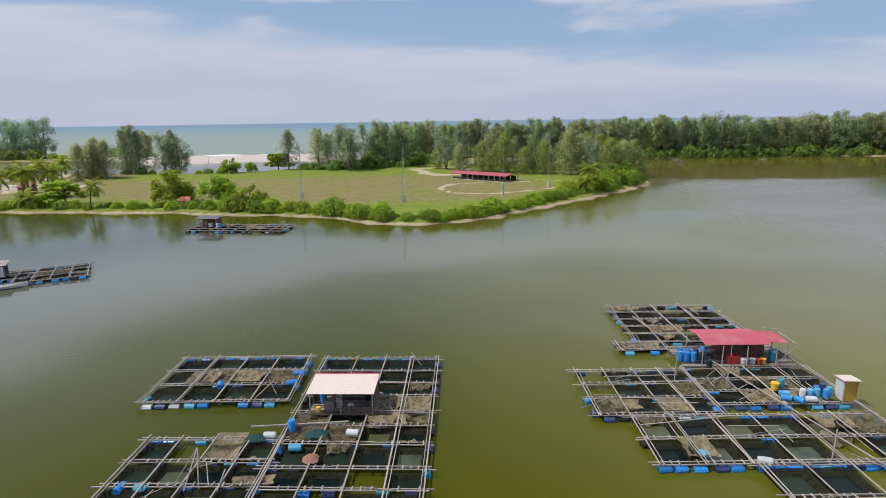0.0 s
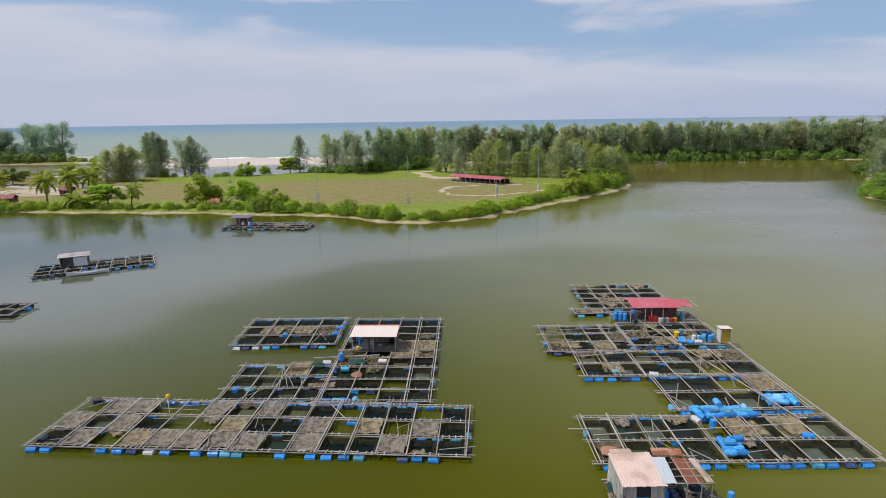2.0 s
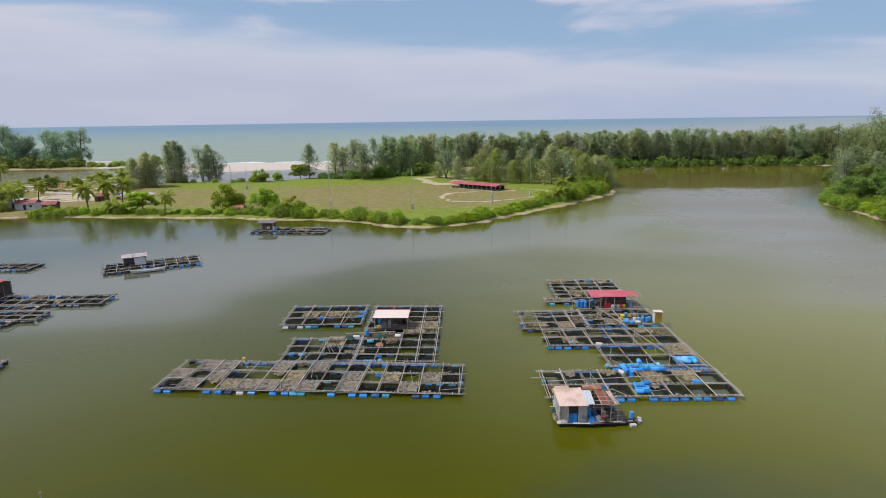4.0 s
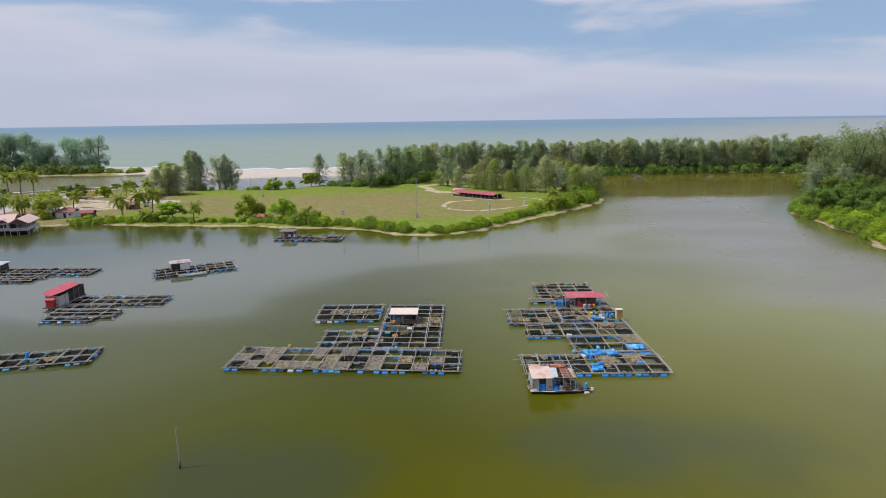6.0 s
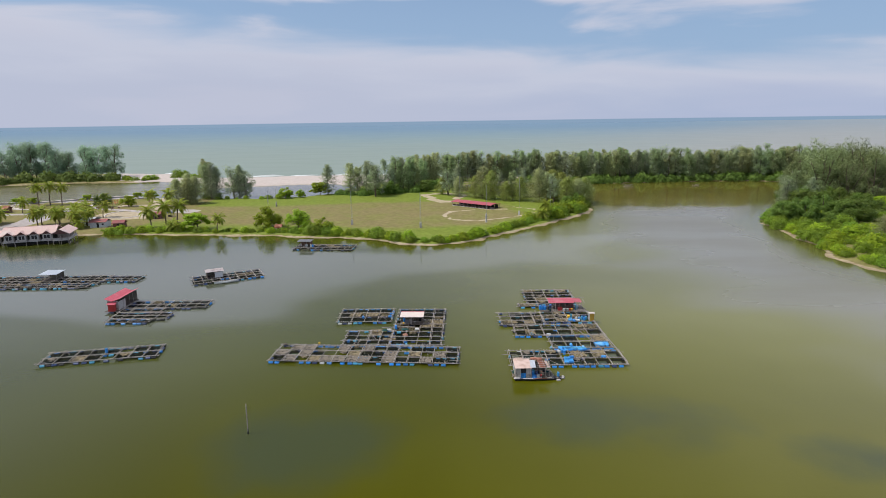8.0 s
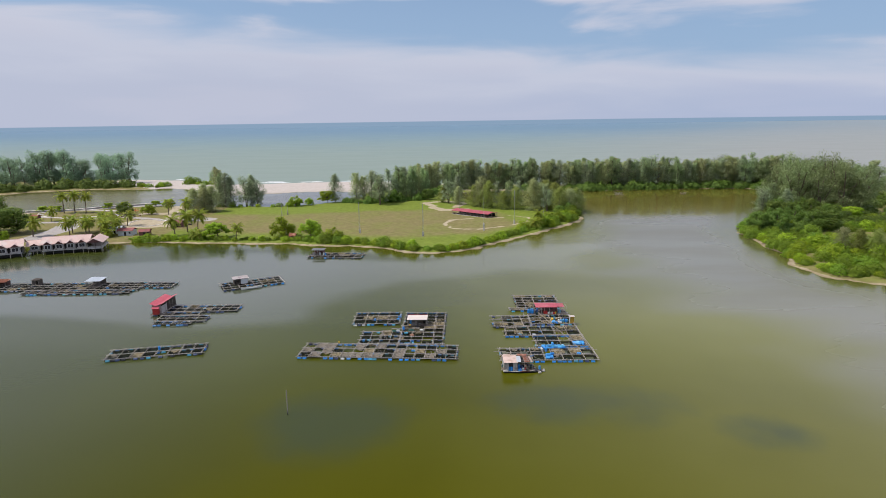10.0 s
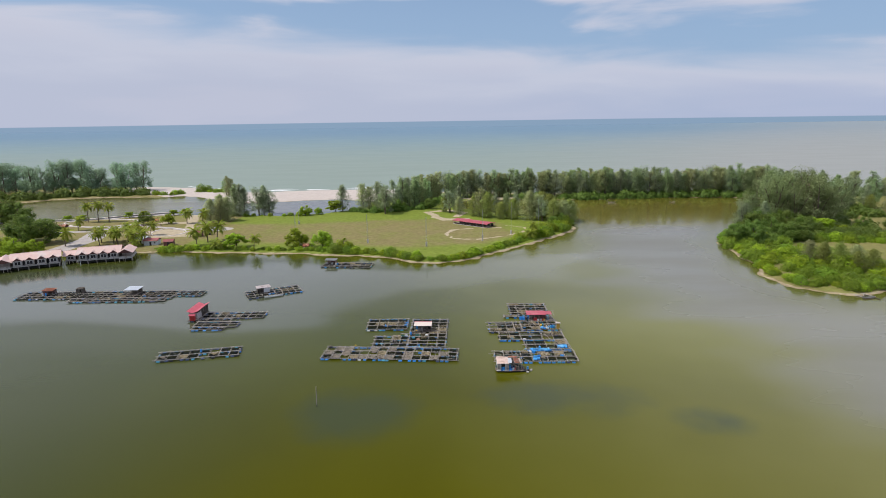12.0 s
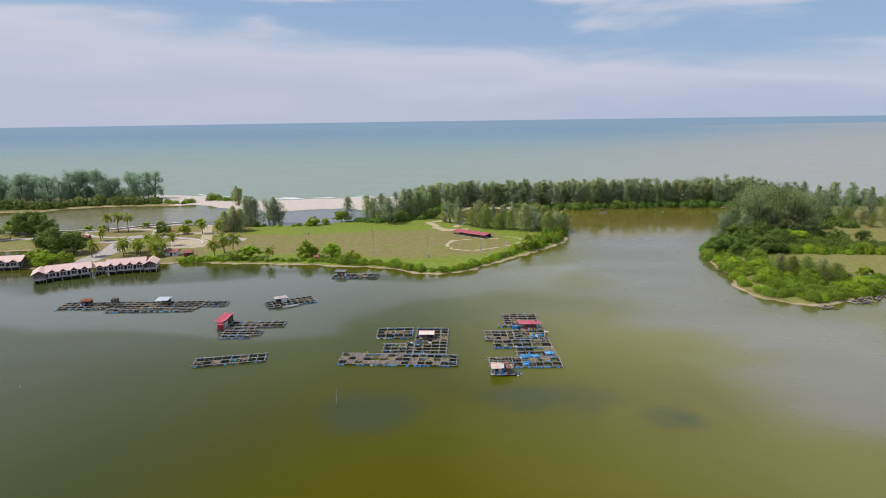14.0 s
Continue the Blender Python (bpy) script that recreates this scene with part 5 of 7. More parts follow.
for x_, y_, w_, d_, h_, mat_, name_, lab_, cat_ in ((15.6, 15.0, 1.0, 0.8, 0.9, BLUE, "tarpaulin", "crumpled blue tarpaulin beside the hut door", "tarpaulin"), (16.9, 16.2, 1.2, 0.9, 0.9, PINKNET, "fishing_net", "salmon-coloured bundle of net on the hut's deck", "fishing net"), (16.1, 15.9, 0.9, 0.8, 1.0, BLUE, "tarpaulin", "crumpled blue tarpaulin under the open roof", "tarpaulin"), (12.4, 14.9, 1.1, 0.7, 0.45, PALEWOOD, "coiled_rope", "pale heap of rope at the deck's corner", "rope"), (11.9, 16.0, 0.6, 1.6, 0.4, GREYNET, "coiled_rope", "grey heap of rope along the hut wall", "rope")):
    tagged(put(name_, heap_mesh(name_, mat_, w_, d_, h_, x_ + y_), None, pose(x_, y_, 0.45)), lab_, cat_)
for x_, y_, l_, rz_, mat_ in ((16.6, 14.55, 2.6, 3, RUST), (14.6, 14.5, 2.2, -4, PALEWOOD), (17.9, 14.7, 1.9, 8, WOOD), (16.2, 14.75, 1.7, -9, PALEWOOD)):
    pk_ = thing("loose_board", pose(x_, y_, 0.47, 0, 0, rz_), "loose weathered board on the edge of the hut's deck", "board", "loose boards")
    box("board", -l_ / 2, l_ / 2, -0.14, 0.14, 0.0, 0.045, mat_, pk_)


# ---- smaller huts on the far rafts ----
def plain_hut(x, y, z, rz, w, d, h, roof_mat, wall_mat, label, slope=5, walls="lbr", over=0.35, roof_label=""):
    s = thing("shed", pose(x, y, z, 0, 0, rz), label, "shed")
    corrugated("roof", w + 2 * over, d + 2 * over, roof_mat, s, pose(w / 2, d / 2, h + 0.12, slope, 0, 0), 0.25, 0.03, roof_label)
    for px0, py0 in ((0, 0), (w, 0), (0, d), (w, d), (w / 2, 0), (w / 2, d)):
        post(s, px0, py0, -0.1, h - 0.05, 0.11)
    if "l" in walls:
        boards(s, 0, 0, 0, d, 0, h - 0.15, wall_mat, seed=1)
    if "b" in walls:
        boards(s, 0, d, w, d, 0, h - 0.1, wall_mat, seed=2)
    if "r" in walls:
        boards(s, w, 0, w, d, 0, h - 0.15, wall_mat, seed=3)
    if "f" in walls:
        boards(s, 0, 0, w * 0.55, 0, 0, h - 0.2, wall_mat, seed=4)
    box("floor", -0.1, w + 0.1, -0.1, d + 0.1, -0.10, -0.01, DARKWOOD, s)
    return s


redhut = thing("shed", pose(-87.0, 58.0, 0.55), "long grey shed with a red gabled roof at the raft end", "shed")
corrugated("roof", 10.4, 2.1, REDROOF, redhut, pose(0.55, 4.9, 2.75, 20, 0, 90), 0.25, 0.03, "red sheet roof")
corrugated("roof", 10.4, 2.1, REDROOF, redhut, pose(2.45, 4.9, 2.75, -20, 0, 90), 0.25, 0.03, "red sheet roof")
# dark boards here and across: the open side's dim inside put into colour
boards(redhut, 0.1, 0.2, 0.1, 9.6, 0, 2.4, DARKWOOD, seed=51)
boards(redhut, 2.9, 0.2, 2.9, 3.6, 0, 2.2, PALEWOOD, seed=52)
boards(redhut, 0.2, 3.7, 2.8, 3.7, 0, 2.2, DARKWOOD, seed=55)
boards(redhut, 0.1, 9.6, 2.9, 9.6, 0, 2.5, DARKWOOD, seed=53)
boards(redhut, 0.1, 0.2, 2.9, 0.2, 0, 2.4, PALEWOOD, seed=54)
box("porch_wall", 0.7, 2.3, -0.9, 0.1, 0, 1.7, REDP, redhut, "red porch boards")
corrugated("porch_roof", 2.2, 1.5, REDROOF, redhut, pose(1.5, -0.4, 2.0, 14, 0, 0), 0.25, 0.03, "small red porch roof")
for y_ in (5.6, 7.4, 9.4):
    post(redhut, 2.9, y_, -0.4, 2.3)
box("floor", -0.2, 3.2, -1.0, 9.8, -0.12, -0.01, DARKWOOD, redhut)
for i_ in range(5):
    put("float_drum", DRUMS[3], redhut, pose(1.4, -0.6 + 2.4 * i_, -0.36, 40 * i_, 0, 0))
plain_hut(-73.2, 88.2, 0.62, 27, 4.6, 3.0, 1.85, DIRTYROOF, DARKWOOD, "dark hut with a pale flat roof on the raft", 2, "lb", 0.4, "pale flat sheet roof")
box("wall_panel", 2.2, 4.5, -0.06, -0.01, 0.0, 1.7, WHITE, [o for o in scene.objects if o.name.startswith("shed")][-1], "white front panel")
plain_hut(-56.2, 133.4, 0.62, -6, 4.6, 2.8, 1.9, GREYBOX, BROWNWALL, "small brown hut with a grey flat roof on the raft", 3, "br", 0.45, "grey flat sheet roof")
crate(-55.4, 133.6, 0.66, 0.9, 0.7, 0.9, PALEWOOD, "pale box under the hut roof", 5)
crate(-53.0, 133.2, 0.66, 0.7, 0.6, 0.8, WHITE, "white box under the hut roof", -8)
plain_hut(-124.2, 88.6, 0.62, 0, 4.6, 3.8, 1.9, ZINC, DARKWOOD, "open shed with a pale zinc roof on the raft", 4, "b", 0.5, "pale zinc roof")
plain_hut(-157.0, 89.8, 0.62, 0, 3.8, 2.6, 1.6, RUST, BROWNWALL, "low hut with a rusty red roof on the raft", 6, "lbf", 0.4, "rusty red roof")
plain_hut(-145.0, 91.4, 0.62, 0, 2.3, 2.2, 1.6, DARKWOOD, DARKWOOD, "small dark hut on the raft", 3, "lbrf", 0.2)
for x_, y_, t_ in ((-50.4, 132.0, "blue"), (-51.2, 132.4, "white"), (-155.0, 88.6, "blue"), (-156.0, 88.3, "white"), (-71.4, 29.6, "blue")):
    barrel(x_, y_, 0.62, t_)


def boat(x, y, rz, L=5.5, W=1.3, mat=WHITE, label="narrow white wooden boat moored at the raft"):
    verts, faces, n = [], [], 11
    for i in range(n):
        s = 2 * i / (n - 1) - 1
        half = W / 2 * max(0.04, 1 - abs(s) ** 2.6)
        sheer = 0.48 + 0.28 * s * s
        for yy, zz in ((-half, sheer), (-half * 0.8, 0.12), (0, -0.05), (half * 0.8, 0.12), (half, sheer), (half - 0.06, sheer), (half * 0.72, 0.18), (0, 0.06), (-half * 0.72, 0.18), (-half + 0.06, sheer)):
            verts.append((s * L / 2, yy, zz))
    for i in range(n - 1):
        for k in range(10):
            j = (k + 1) % 10
            faces.append((i * 10 + k, i * 10 + j, (i + 1) * 10 + j, (i + 1) * 10 + k))
    b = thing("boat", pose(x, y, 0.0, 0, 0, rz), label, "boat")
    put("hull", mesh_of("hull", verts, faces, mat), b)
    for s in (-0.25, 0.1, 0.4):
        box("thwart", s * L - 0.12, s * L + 0.12, -W * 0.36, W * 0.36, 0.32, 0.36, WOOD, b)
    return b


boat(-66.3, 85.2, 29, 7.0)
stake = thing("mooring_stake", pose(-31.4, -3.0, 0), "thin pale stake with a black weedy foot standing in the water", "stake")
put("pole", unit_beam("pole", WOOD, 88, 6), stake, span_m((0, 0, -0.6), (0.05, 0.1, 5.0), 0.16))
put("weedy_foot", unit_beam("weedy_foot", BLACKP, 89, 8), stake, span_m((0.0, 0.0, -0.6), (0.02, 0.02, 0.45), 0.21))
put("weedy_collar", unit_beam("weedy_collar", BLACKP, 90, 8), stake, span_m((0.02, 0.02, 0.45), (0.02, 0.03, 0.9), 0.18))
stub = thing("mooring_stake", pose(-127.4, 10.7, 0), "short white stub standing in the water", "stake")
put("pole", unit_beam("pole", WHITE, 9, 6), stub, span_m((0, 0, -0.4), (0.02, 0, 0.6), 0.3))

# ---- trees ----
def blades_mesh(name, centers, along, across, mat, out):
    """Many small leaves, each a three-cornered blade: centre, half length vector, half width vector; out: the way the
    crown's surface faces at each leaf, which rounds off the shading of the whole crown."""
    c, a, b, out = (np.asarray(q, dtype=np.float64) for q in (centers, along, across, out))
    out = out / np.maximum(np.linalg.norm(out, axis=1), 1e-6)[:, None]
    turned = np.einsum("ij,ij->i", np.cross(b, a), out) < 0
    b = np.where(turned[:, None], -b, b)
    n = len(c)
    v = np.empty((n, 3, 3))
    v[:, 0], v[:, 1], v[:, 2] = c - a - b, c - a + b, c + a
    me = bpy.data.meshes.new(name)
    me.vertices.add(3 * n)
    me.vertices.foreach_set("co", v.ravel())
    me.loops.add(3 * n)
    me.loops.foreach_set("vertex_index", np.arange(3 * n, dtype=np.int32))
    me.polygons.add(n)
    me.polygons.foreach_set("loop_start", np.arange(0, 3 * n, 3, dtype=np.int32))
    me.polygons.foreach_set("use_smooth", np.ones(n, dtype=bool))
    me.update(calc_edges=True)
    me.normals_split_custom_set_from_vertices(np.repeat(out, 3, axis=0))
    me.materials.append(mat)
    return me


def tube(path, radii, sides=6):
    """Vertices and faces of a tapered limb along a path."""
    verts, faces = [], []
    for i, (p, r) in enumerate(zip(path, radii)):
        d = (Vector(path[min(i + 1, len(path) - 1)]) - Vector(path[max(i - 1, 0)])).normalized()
        u = d.cross(Vector((0.3, 1, 0.1))).normalized()
        w = d.cross(u)
        for k in range(sides):
            a = 2 * math.pi * k / sides
            verts.append(tuple(Vector(p) + r * (math.cos(a) * u + math.sin(a) * w)))
    for i in range(len(path) - 1):
        for k in range(sides):
            j = (k + 1) % sides
            faces.append((i * sides + k, i * sides + j, (i + 1) * sides + j, (i + 1) * sides + k))
    return verts, faces


def joined(name, pieces, mat):
    verts, faces = [], []
    for v, f in pieces:
        k = len(verts)
        verts += v
        faces += [tuple(i + k for i in q) for q in f]
    return mesh_of(name, verts, faces, mat, True)


def unit_dirs(rng, n):
    d = rng.normal(size=(n, 3))
    return d / np.linalg.norm(d, axis=1)[:, None]


def crown_leaves(rng, clumps, per, leaf_len, leaf_wide, droop, mat, name="crown", up=0.8, loose=0.5):
    """clumps: (centre, radii). Leaves fill each clump's outer part and turn their faces outwards and up; droop hangs their tips."""
    C, A, B, N = [], [], [], []
    middle = np.mean([q[0] for q in clumps], axis=0) * (1, 1, 0.6)
    for centre, rad in clumps:
        d = unit_dirs(rng, per)
        p = np.array(centre) + d * np.array(rad) * (rng.uniform(0.3, 1.0, size=(per, 1)) ** 0.6)
        face = d * 0.7 + unit_dirs(rng, per) * loose + np.array((0, 0, up))
        face /= np.linalg.norm(face, axis=1)[:, None]
        along = np.cross(face, unit_dirs(rng, per))
        along[:, 2] -= droop * np.abs(along[:, 2] + 0.3)
        along /= np.linalg.norm(along, axis=1)[:, None]
        side = np.cross(face, along)
        side /= np.linalg.norm(side, axis=1)[:, None]
        s = rng.uniform(0.6, 1.3, size=(per, 1))
        C.append(p), A.append(along * leaf_len * s / 2), B.append(side * leaf_wide * s / 2)
        bulge = np.array(centre) - middle
        N.append(d * 0.9 + bulge / max(0.5, np.linalg.norm(bulge)) * 0.45 + np.array((0, 0, 0.3)) + unit_dirs(rng, per) * 0.3)
    return blades_mesh(name, np.concatenate(C), np.concatenate(A), np.concatenate(B), mat, np.concatenate(N))


def casuarina(seed, h=20.0, wide=4.6, stems=1, boughs=46, per=52, mat=None, low=0.06, blade=(1.25, 0.26), part_ways=0.0):
    """A feathery she-oak: one or more stems with many rising boughs, each ending in a brush of thin needle sprays."""
    rng = np.random.default_rng(seed)
    pieces, C, A, B, N = [], [], [], [], []
    for k in range(stems):
        turn = 2.4 * k + rng.uniform(-0.4, 0.4)
        off = 0.0 if stems == 1 else wide * (part_ways or rng.uniform(0.4, 0.62)) * (0.4 if k == 0 else 1.0)
        top = h * (1.0 if k == 0 else rng.uniform(0.72, 0.97))
        crown = wide if stems == 1 else wide * (rng.uniform(0.66, 0.85) if part_ways else rng.uniform(0.5, 0.68))
        foot = np.array((0.0, 0.0, -0.4))
        head = np.array((off * math.cos(turn) + rng.normal(0, 0.3), off * math.sin(turn) + rng.normal(0, 0.3), top * 0.93))
        bend = foot * 0.5 + head * 0.5 + np.array((head[0] * 0.22, head[1] * 0.22, 0.0))
        spine = [tuple((foot * (1 - q) + bend * q) * (1 - q) + (bend * (1 - q) + head * q) * q) for q in (0, 0.25, 0.5, 0.75, 1.0)]
        r0 = h * (0.013 if stems == 1 else 0.010)
        pieces.append(tube(spine, [r0, r0 * 0.8, r0 * 0.6, r0 * 0.4, 0.03], 6))
        start = low if stems == 1 or part_ways else 0.20
        for i in range(boughs):
            q = start + (1 - start) * ((i + rng.uniform(0, 1)) / boughs) ** 0.9
            p = (foot * (1 - q) + bend * q) * (1 - q) + (bend * (1 - q) + head * q) * q
            mid_q = 0.36 if stems == 1 or part_ways else 0.58
            egg = (0.62 + 0.38 * (q - start) / (mid_q - start)) if q < mid_q else (1 - ((q - mid_q) / (1.02 - mid_q)) ** (1.15 if part_ways or stems == 1 else 2.2)) * 0.86 + 0.14
            reach = crown * egg * rng.uniform(0.42, 1.22)
            a = 2.4 * i + rng.uniform(-0.6, 0.6)
            rise = 0.15 + 1.15 * q * q + rng.normal(0, 0.15)
            d = np.array((math.cos(a), math.sin(a), rise))
            d /= np.linalg.norm(d)
            tip = p + d * reach
            if i % 3 == 0:
                pieces.append(tube([tuple(p), tuple(p + d * reach * 0.5), tuple(tip)], [0.09, 0.05, 0.015], 4))
            s = rng.uniform(0.28, 1.0, size=(per, 1))
            spread = (0.22 + 0.55 * np.sin(np.pi * np.clip(s * 0.9, 0, 0.97))) * min(1.4, 0.5 + reach * 0.2)
            c = p + d * reach * s + rng.normal(0, 1, size=(per, 3)) * spread
            g = d * 0.9 + unit_dirs(rng, per) * 0.55 + np.array((0, 0, 0.15))
            g /= np.linalg.norm(g, axis=1)[:, None]
            w = np.cross(g, unit_dirs(rng, per))
            w /= np.linalg.norm(w, axis=1)[:, None]
            z = rng.uniform(0.65, 1.3, size=(per, 1)) * (1.15 - 0.35 * s)
            C.append(c), A.append(g * blade[0] * z / 2), B.append(w * blade[1] * z / 2)
            axis = p + d * reach * s
            N.append((c - axis) / (spread + 0.15) * 0.55 + (c - (p * (1, 1, 0.9))) / (reach + 0.5) * 0.55 + np.array((0, 0, 0.25)) + unit_dirs(rng, per) * 0.35)
    return joined("trunk", pieces, BARK), blades_mesh("crown", np.concatenate(C), np.concatenate(A), np.concatenate(B), mat or CASUARINA, np.concatenate(N))


def old_casuarina(seed, h=21.0, wide=8.0, stems=4, n=36, per=100, mat=None, blade=(0.85, 0.20), low=0.34, skirt=0.5):
    """An old she-oak: leaning stems below a dome of many separate, up-swept plumes, with dark gaps between them."""
    rng = np.random.default_rng(seed)
    pieces, C, A, B, N = [], [], [], [], []
    tops = []
    for k in range(stems):
        turn = 2.4 * k + rng.uniform(-0.5, 0.5)
        out = wide * (0.12 if k == 0 else rng.uniform(0.3, 0.55))
        top = h * (0.88 if k == 0 else rng.uniform(0.68, 0.86))
        head = np.array((out * math.cos(turn), out * math.sin(turn), top))
        mid = head * (0.35, 0.35, 0.5)
        pieces.append(tube([(head[0] * 0.05, head[1] * 0.05, -0.4), tuple(mid), tuple(head * (0.8, 0.8, 0.82)), tuple(head)], [h * 0.014, h * 0.010, h * 0.006, 0.04], 6))
        tops.append((mid, head))
    for i in range(n):
        mid, head = tops[i % stems]
        q = rng.uniform(-skirt, 1) if i >= 2 * stems else 1.0
        core = mid * (1 - q) + head * q if q > 0 else mid * (1 + 0.8 * q)
        a = 2.4 * i + rng.uniform(-0.5, 0.5)
        reach = wide * (0.52 - 0.34 * max(0.0, q)) * rng.uniform(0.5, 1.1) * (1.0 if i >= 2 * stems else 0.75)
        tip = core + np.array((math.cos(a) * reach, math.sin(a) * reach, rng.uniform(-0.02, 0.10) * h * (1.0 if i >= 2 * stems else 0.3)))
        tip[2] = max(tip[2], h * low * rng.uniform(0.7, 1.2))
        if i % 2 == 0:
            pieces.append(tube([tuple(core * (0.9, 0.9, 0.9)), tuple((core + tip) / 2), tuple(tip)], [0.13, 0.08, 0.02], 4))
        way = (tip - core) / max(0.5, np.linalg.norm(tip - core)) * 0.8 + np.array((0, 0, 0.65)) + rng.normal(0, 0.15, 3)
        way /= np.linalg.norm(way)
        size = rng.uniform(0.75, 1.3) * (0.6 + 0.05 * wide) * (1.0 if i >= 2 * stems else 1.3)
        d = unit_dirs(rng, per)
        c = tip + d * (1.6 * size) * (rng.uniform(0.15, 1.0, size=(per, 1)) ** 0.5) + way * np.clip(rng.normal(0, 0.6, size=(per, 1)), -1.0, 1.0) * size
        g = way * 0.6 + unit_dirs(rng, per) * 0.8 + d * 0.3
        g /= np.linalg.norm(g, axis=1)[:, None]
        w = np.cross(g, unit_dirs(rng, per))
        w /= np.linalg.norm(w, axis=1)[:, None]
        z = rng.uniform(0.6, 1.3, size=(per, 1))
        C.append(c), A.append(g * blade[0] * z / 2), B.append(w * blade[1] * z / 2)
        N.append((c - tip) / (1.6 * size) * 0.9 + np.array((0, 0, 0.25)) + unit_dirs(rng, per) * 0.3)
    return joined("trunk", pieces, BARK), blades_mesh("crown", np.concatenate(C), np.concatenate(A), np.concatenate(B), mat or CASUARINA, np.concatenate(N))


def broad_tree(seed, h=6.0, wide=3.6, mat=None, layered=False, per=60, n=26, leaf=(0.62, 0.40)):
    """A spreading broad-leaved tree; layered: in flat storeys like a sea almond."""
    rng = np.random.default_rng(seed)
    pieces = [tube([(0, 0, -0.3), (0.1, 0.05, h * 0.3), (0.2, -0.1, h * 0.6), (0.15, 0.1, h * 0.92)], [0.05 * h * 0.5 + 0.06, 0.15, 0.11, 0.04], 7)]
    clumps = []
    for i in range(n):
        a = rng.uniform(0, 2 * math.pi)
        s = rng.uniform(0, 1) ** 0.6
        if layered:
            level = rng.choice([0.34, 0.50, 0.66, 0.82, 0.94])
            z, reach = h * level + rng.normal(0, 0.12), wide * s * (1.25 - 0.70 * level)
            rad = (rng.uniform(0.7, 1.2), rng.uniform(0.7, 1.2), rng.uniform(0.25, 0.4))
        else:
            reach = wide * s
            z = h * (0.20 + 0.75 * rng.uniform(0, 1) * math.sqrt(max(0.05, 1 - 0.8 * s * s)))
            r = rng.uniform(0.75, 1.3) * (0.34 + h / 8)
            rad = (r, r, r * 0.78)
        p = (reach * math.cos(a), reach * math.sin(a), z)
        if i % 2 == 0:
            pieces.append(tube([(0.1, 0, h * 0.32), (p[0] * 0.5, p[1] * 0.5, z * 0.8), p], [0.08, 0.05, 0.02], 4))
        clumps.append((p, rad))
    return joined("trunk", pieces, BARK), crown_leaves(rng, clumps, per, leaf[0], leaf[1], 0.15, mat or BROADLEAF)


def bush(seed, h=2.4, wide=2.4, mat=None, per=44, n=24, leaf=(0.46, 0.31)):
    """A rounded shrub, leafy to the ground: leaves lie in a thick, lumpy, dome-shaped coat."""
    rng = np.random.default_rng(seed)
    pieces = []
    for i in range(6):
        a, s = rng.uniform(0, 2 * math.pi), rng.uniform(0.3, 0.8)
        p = (wide * s * math.cos(a), wide * s * math.sin(a), h * 0.7 * rng.uniform(0.6, 1.0))
        pieces.append(tube([(0, 0, -0.2), (p[0] * 0.6, p[1] * 0.6, p[2] * 0.6), p], [0.06, 0.04, 0.015], 4))
    m = per * n
    d = unit_dirs(rng, m)
    d[:, 2] = np.abs(d[:, 2]) * 1.1 - 0.12
    d /= np.linalg.norm(d, axis=1)[:, None]
    lump = np.array([noise.noise(Vector(q) * 2.1 + Vector((seed * 1.7, 0, 0))) + 0.6 * noise.noise(Vector(q) * 4.6 + Vector((0, seed * 2.3, 0))) for q in d])
    r = (1 + 0.30 * lump)[:, None] * (1 - 0.34 * rng.uniform(0, 1, size=(m, 1)) ** 1.6)
    c = d * r * np.array((wide, wide, h * 0.95)) + np.array((0, 0, h * 0.08))
    c[:, 2] = np.maximum(c[:, 2], 0.05)
    face = d + unit_dirs(rng, m) * 0.7 + np.array((0, 0, 0.3))
    along = np.cross(face, unit_dirs(rng, m))
    along /= np.linalg.norm(along, axis=1)[:, None]
    side = np.cross(face, along)
    side /= np.linalg.norm(side, axis=1)[:, None]
    z = rng.uniform(0.6, 1.3, size=(m, 1))
    out = d * 0.8 + d * (2.2 * lump[:, None]) * np.array((1, 1, 0.3)) * 0.3 + unit_dirs(rng, m) * 0.42 + np.array((0, 0, 0.2))
    return joined("stem", pieces, BARK), blades_mesh("crown", c, along * leaf[0] * z / 2, side * leaf[1] * z / 2, mat or BROADLEAF, out)


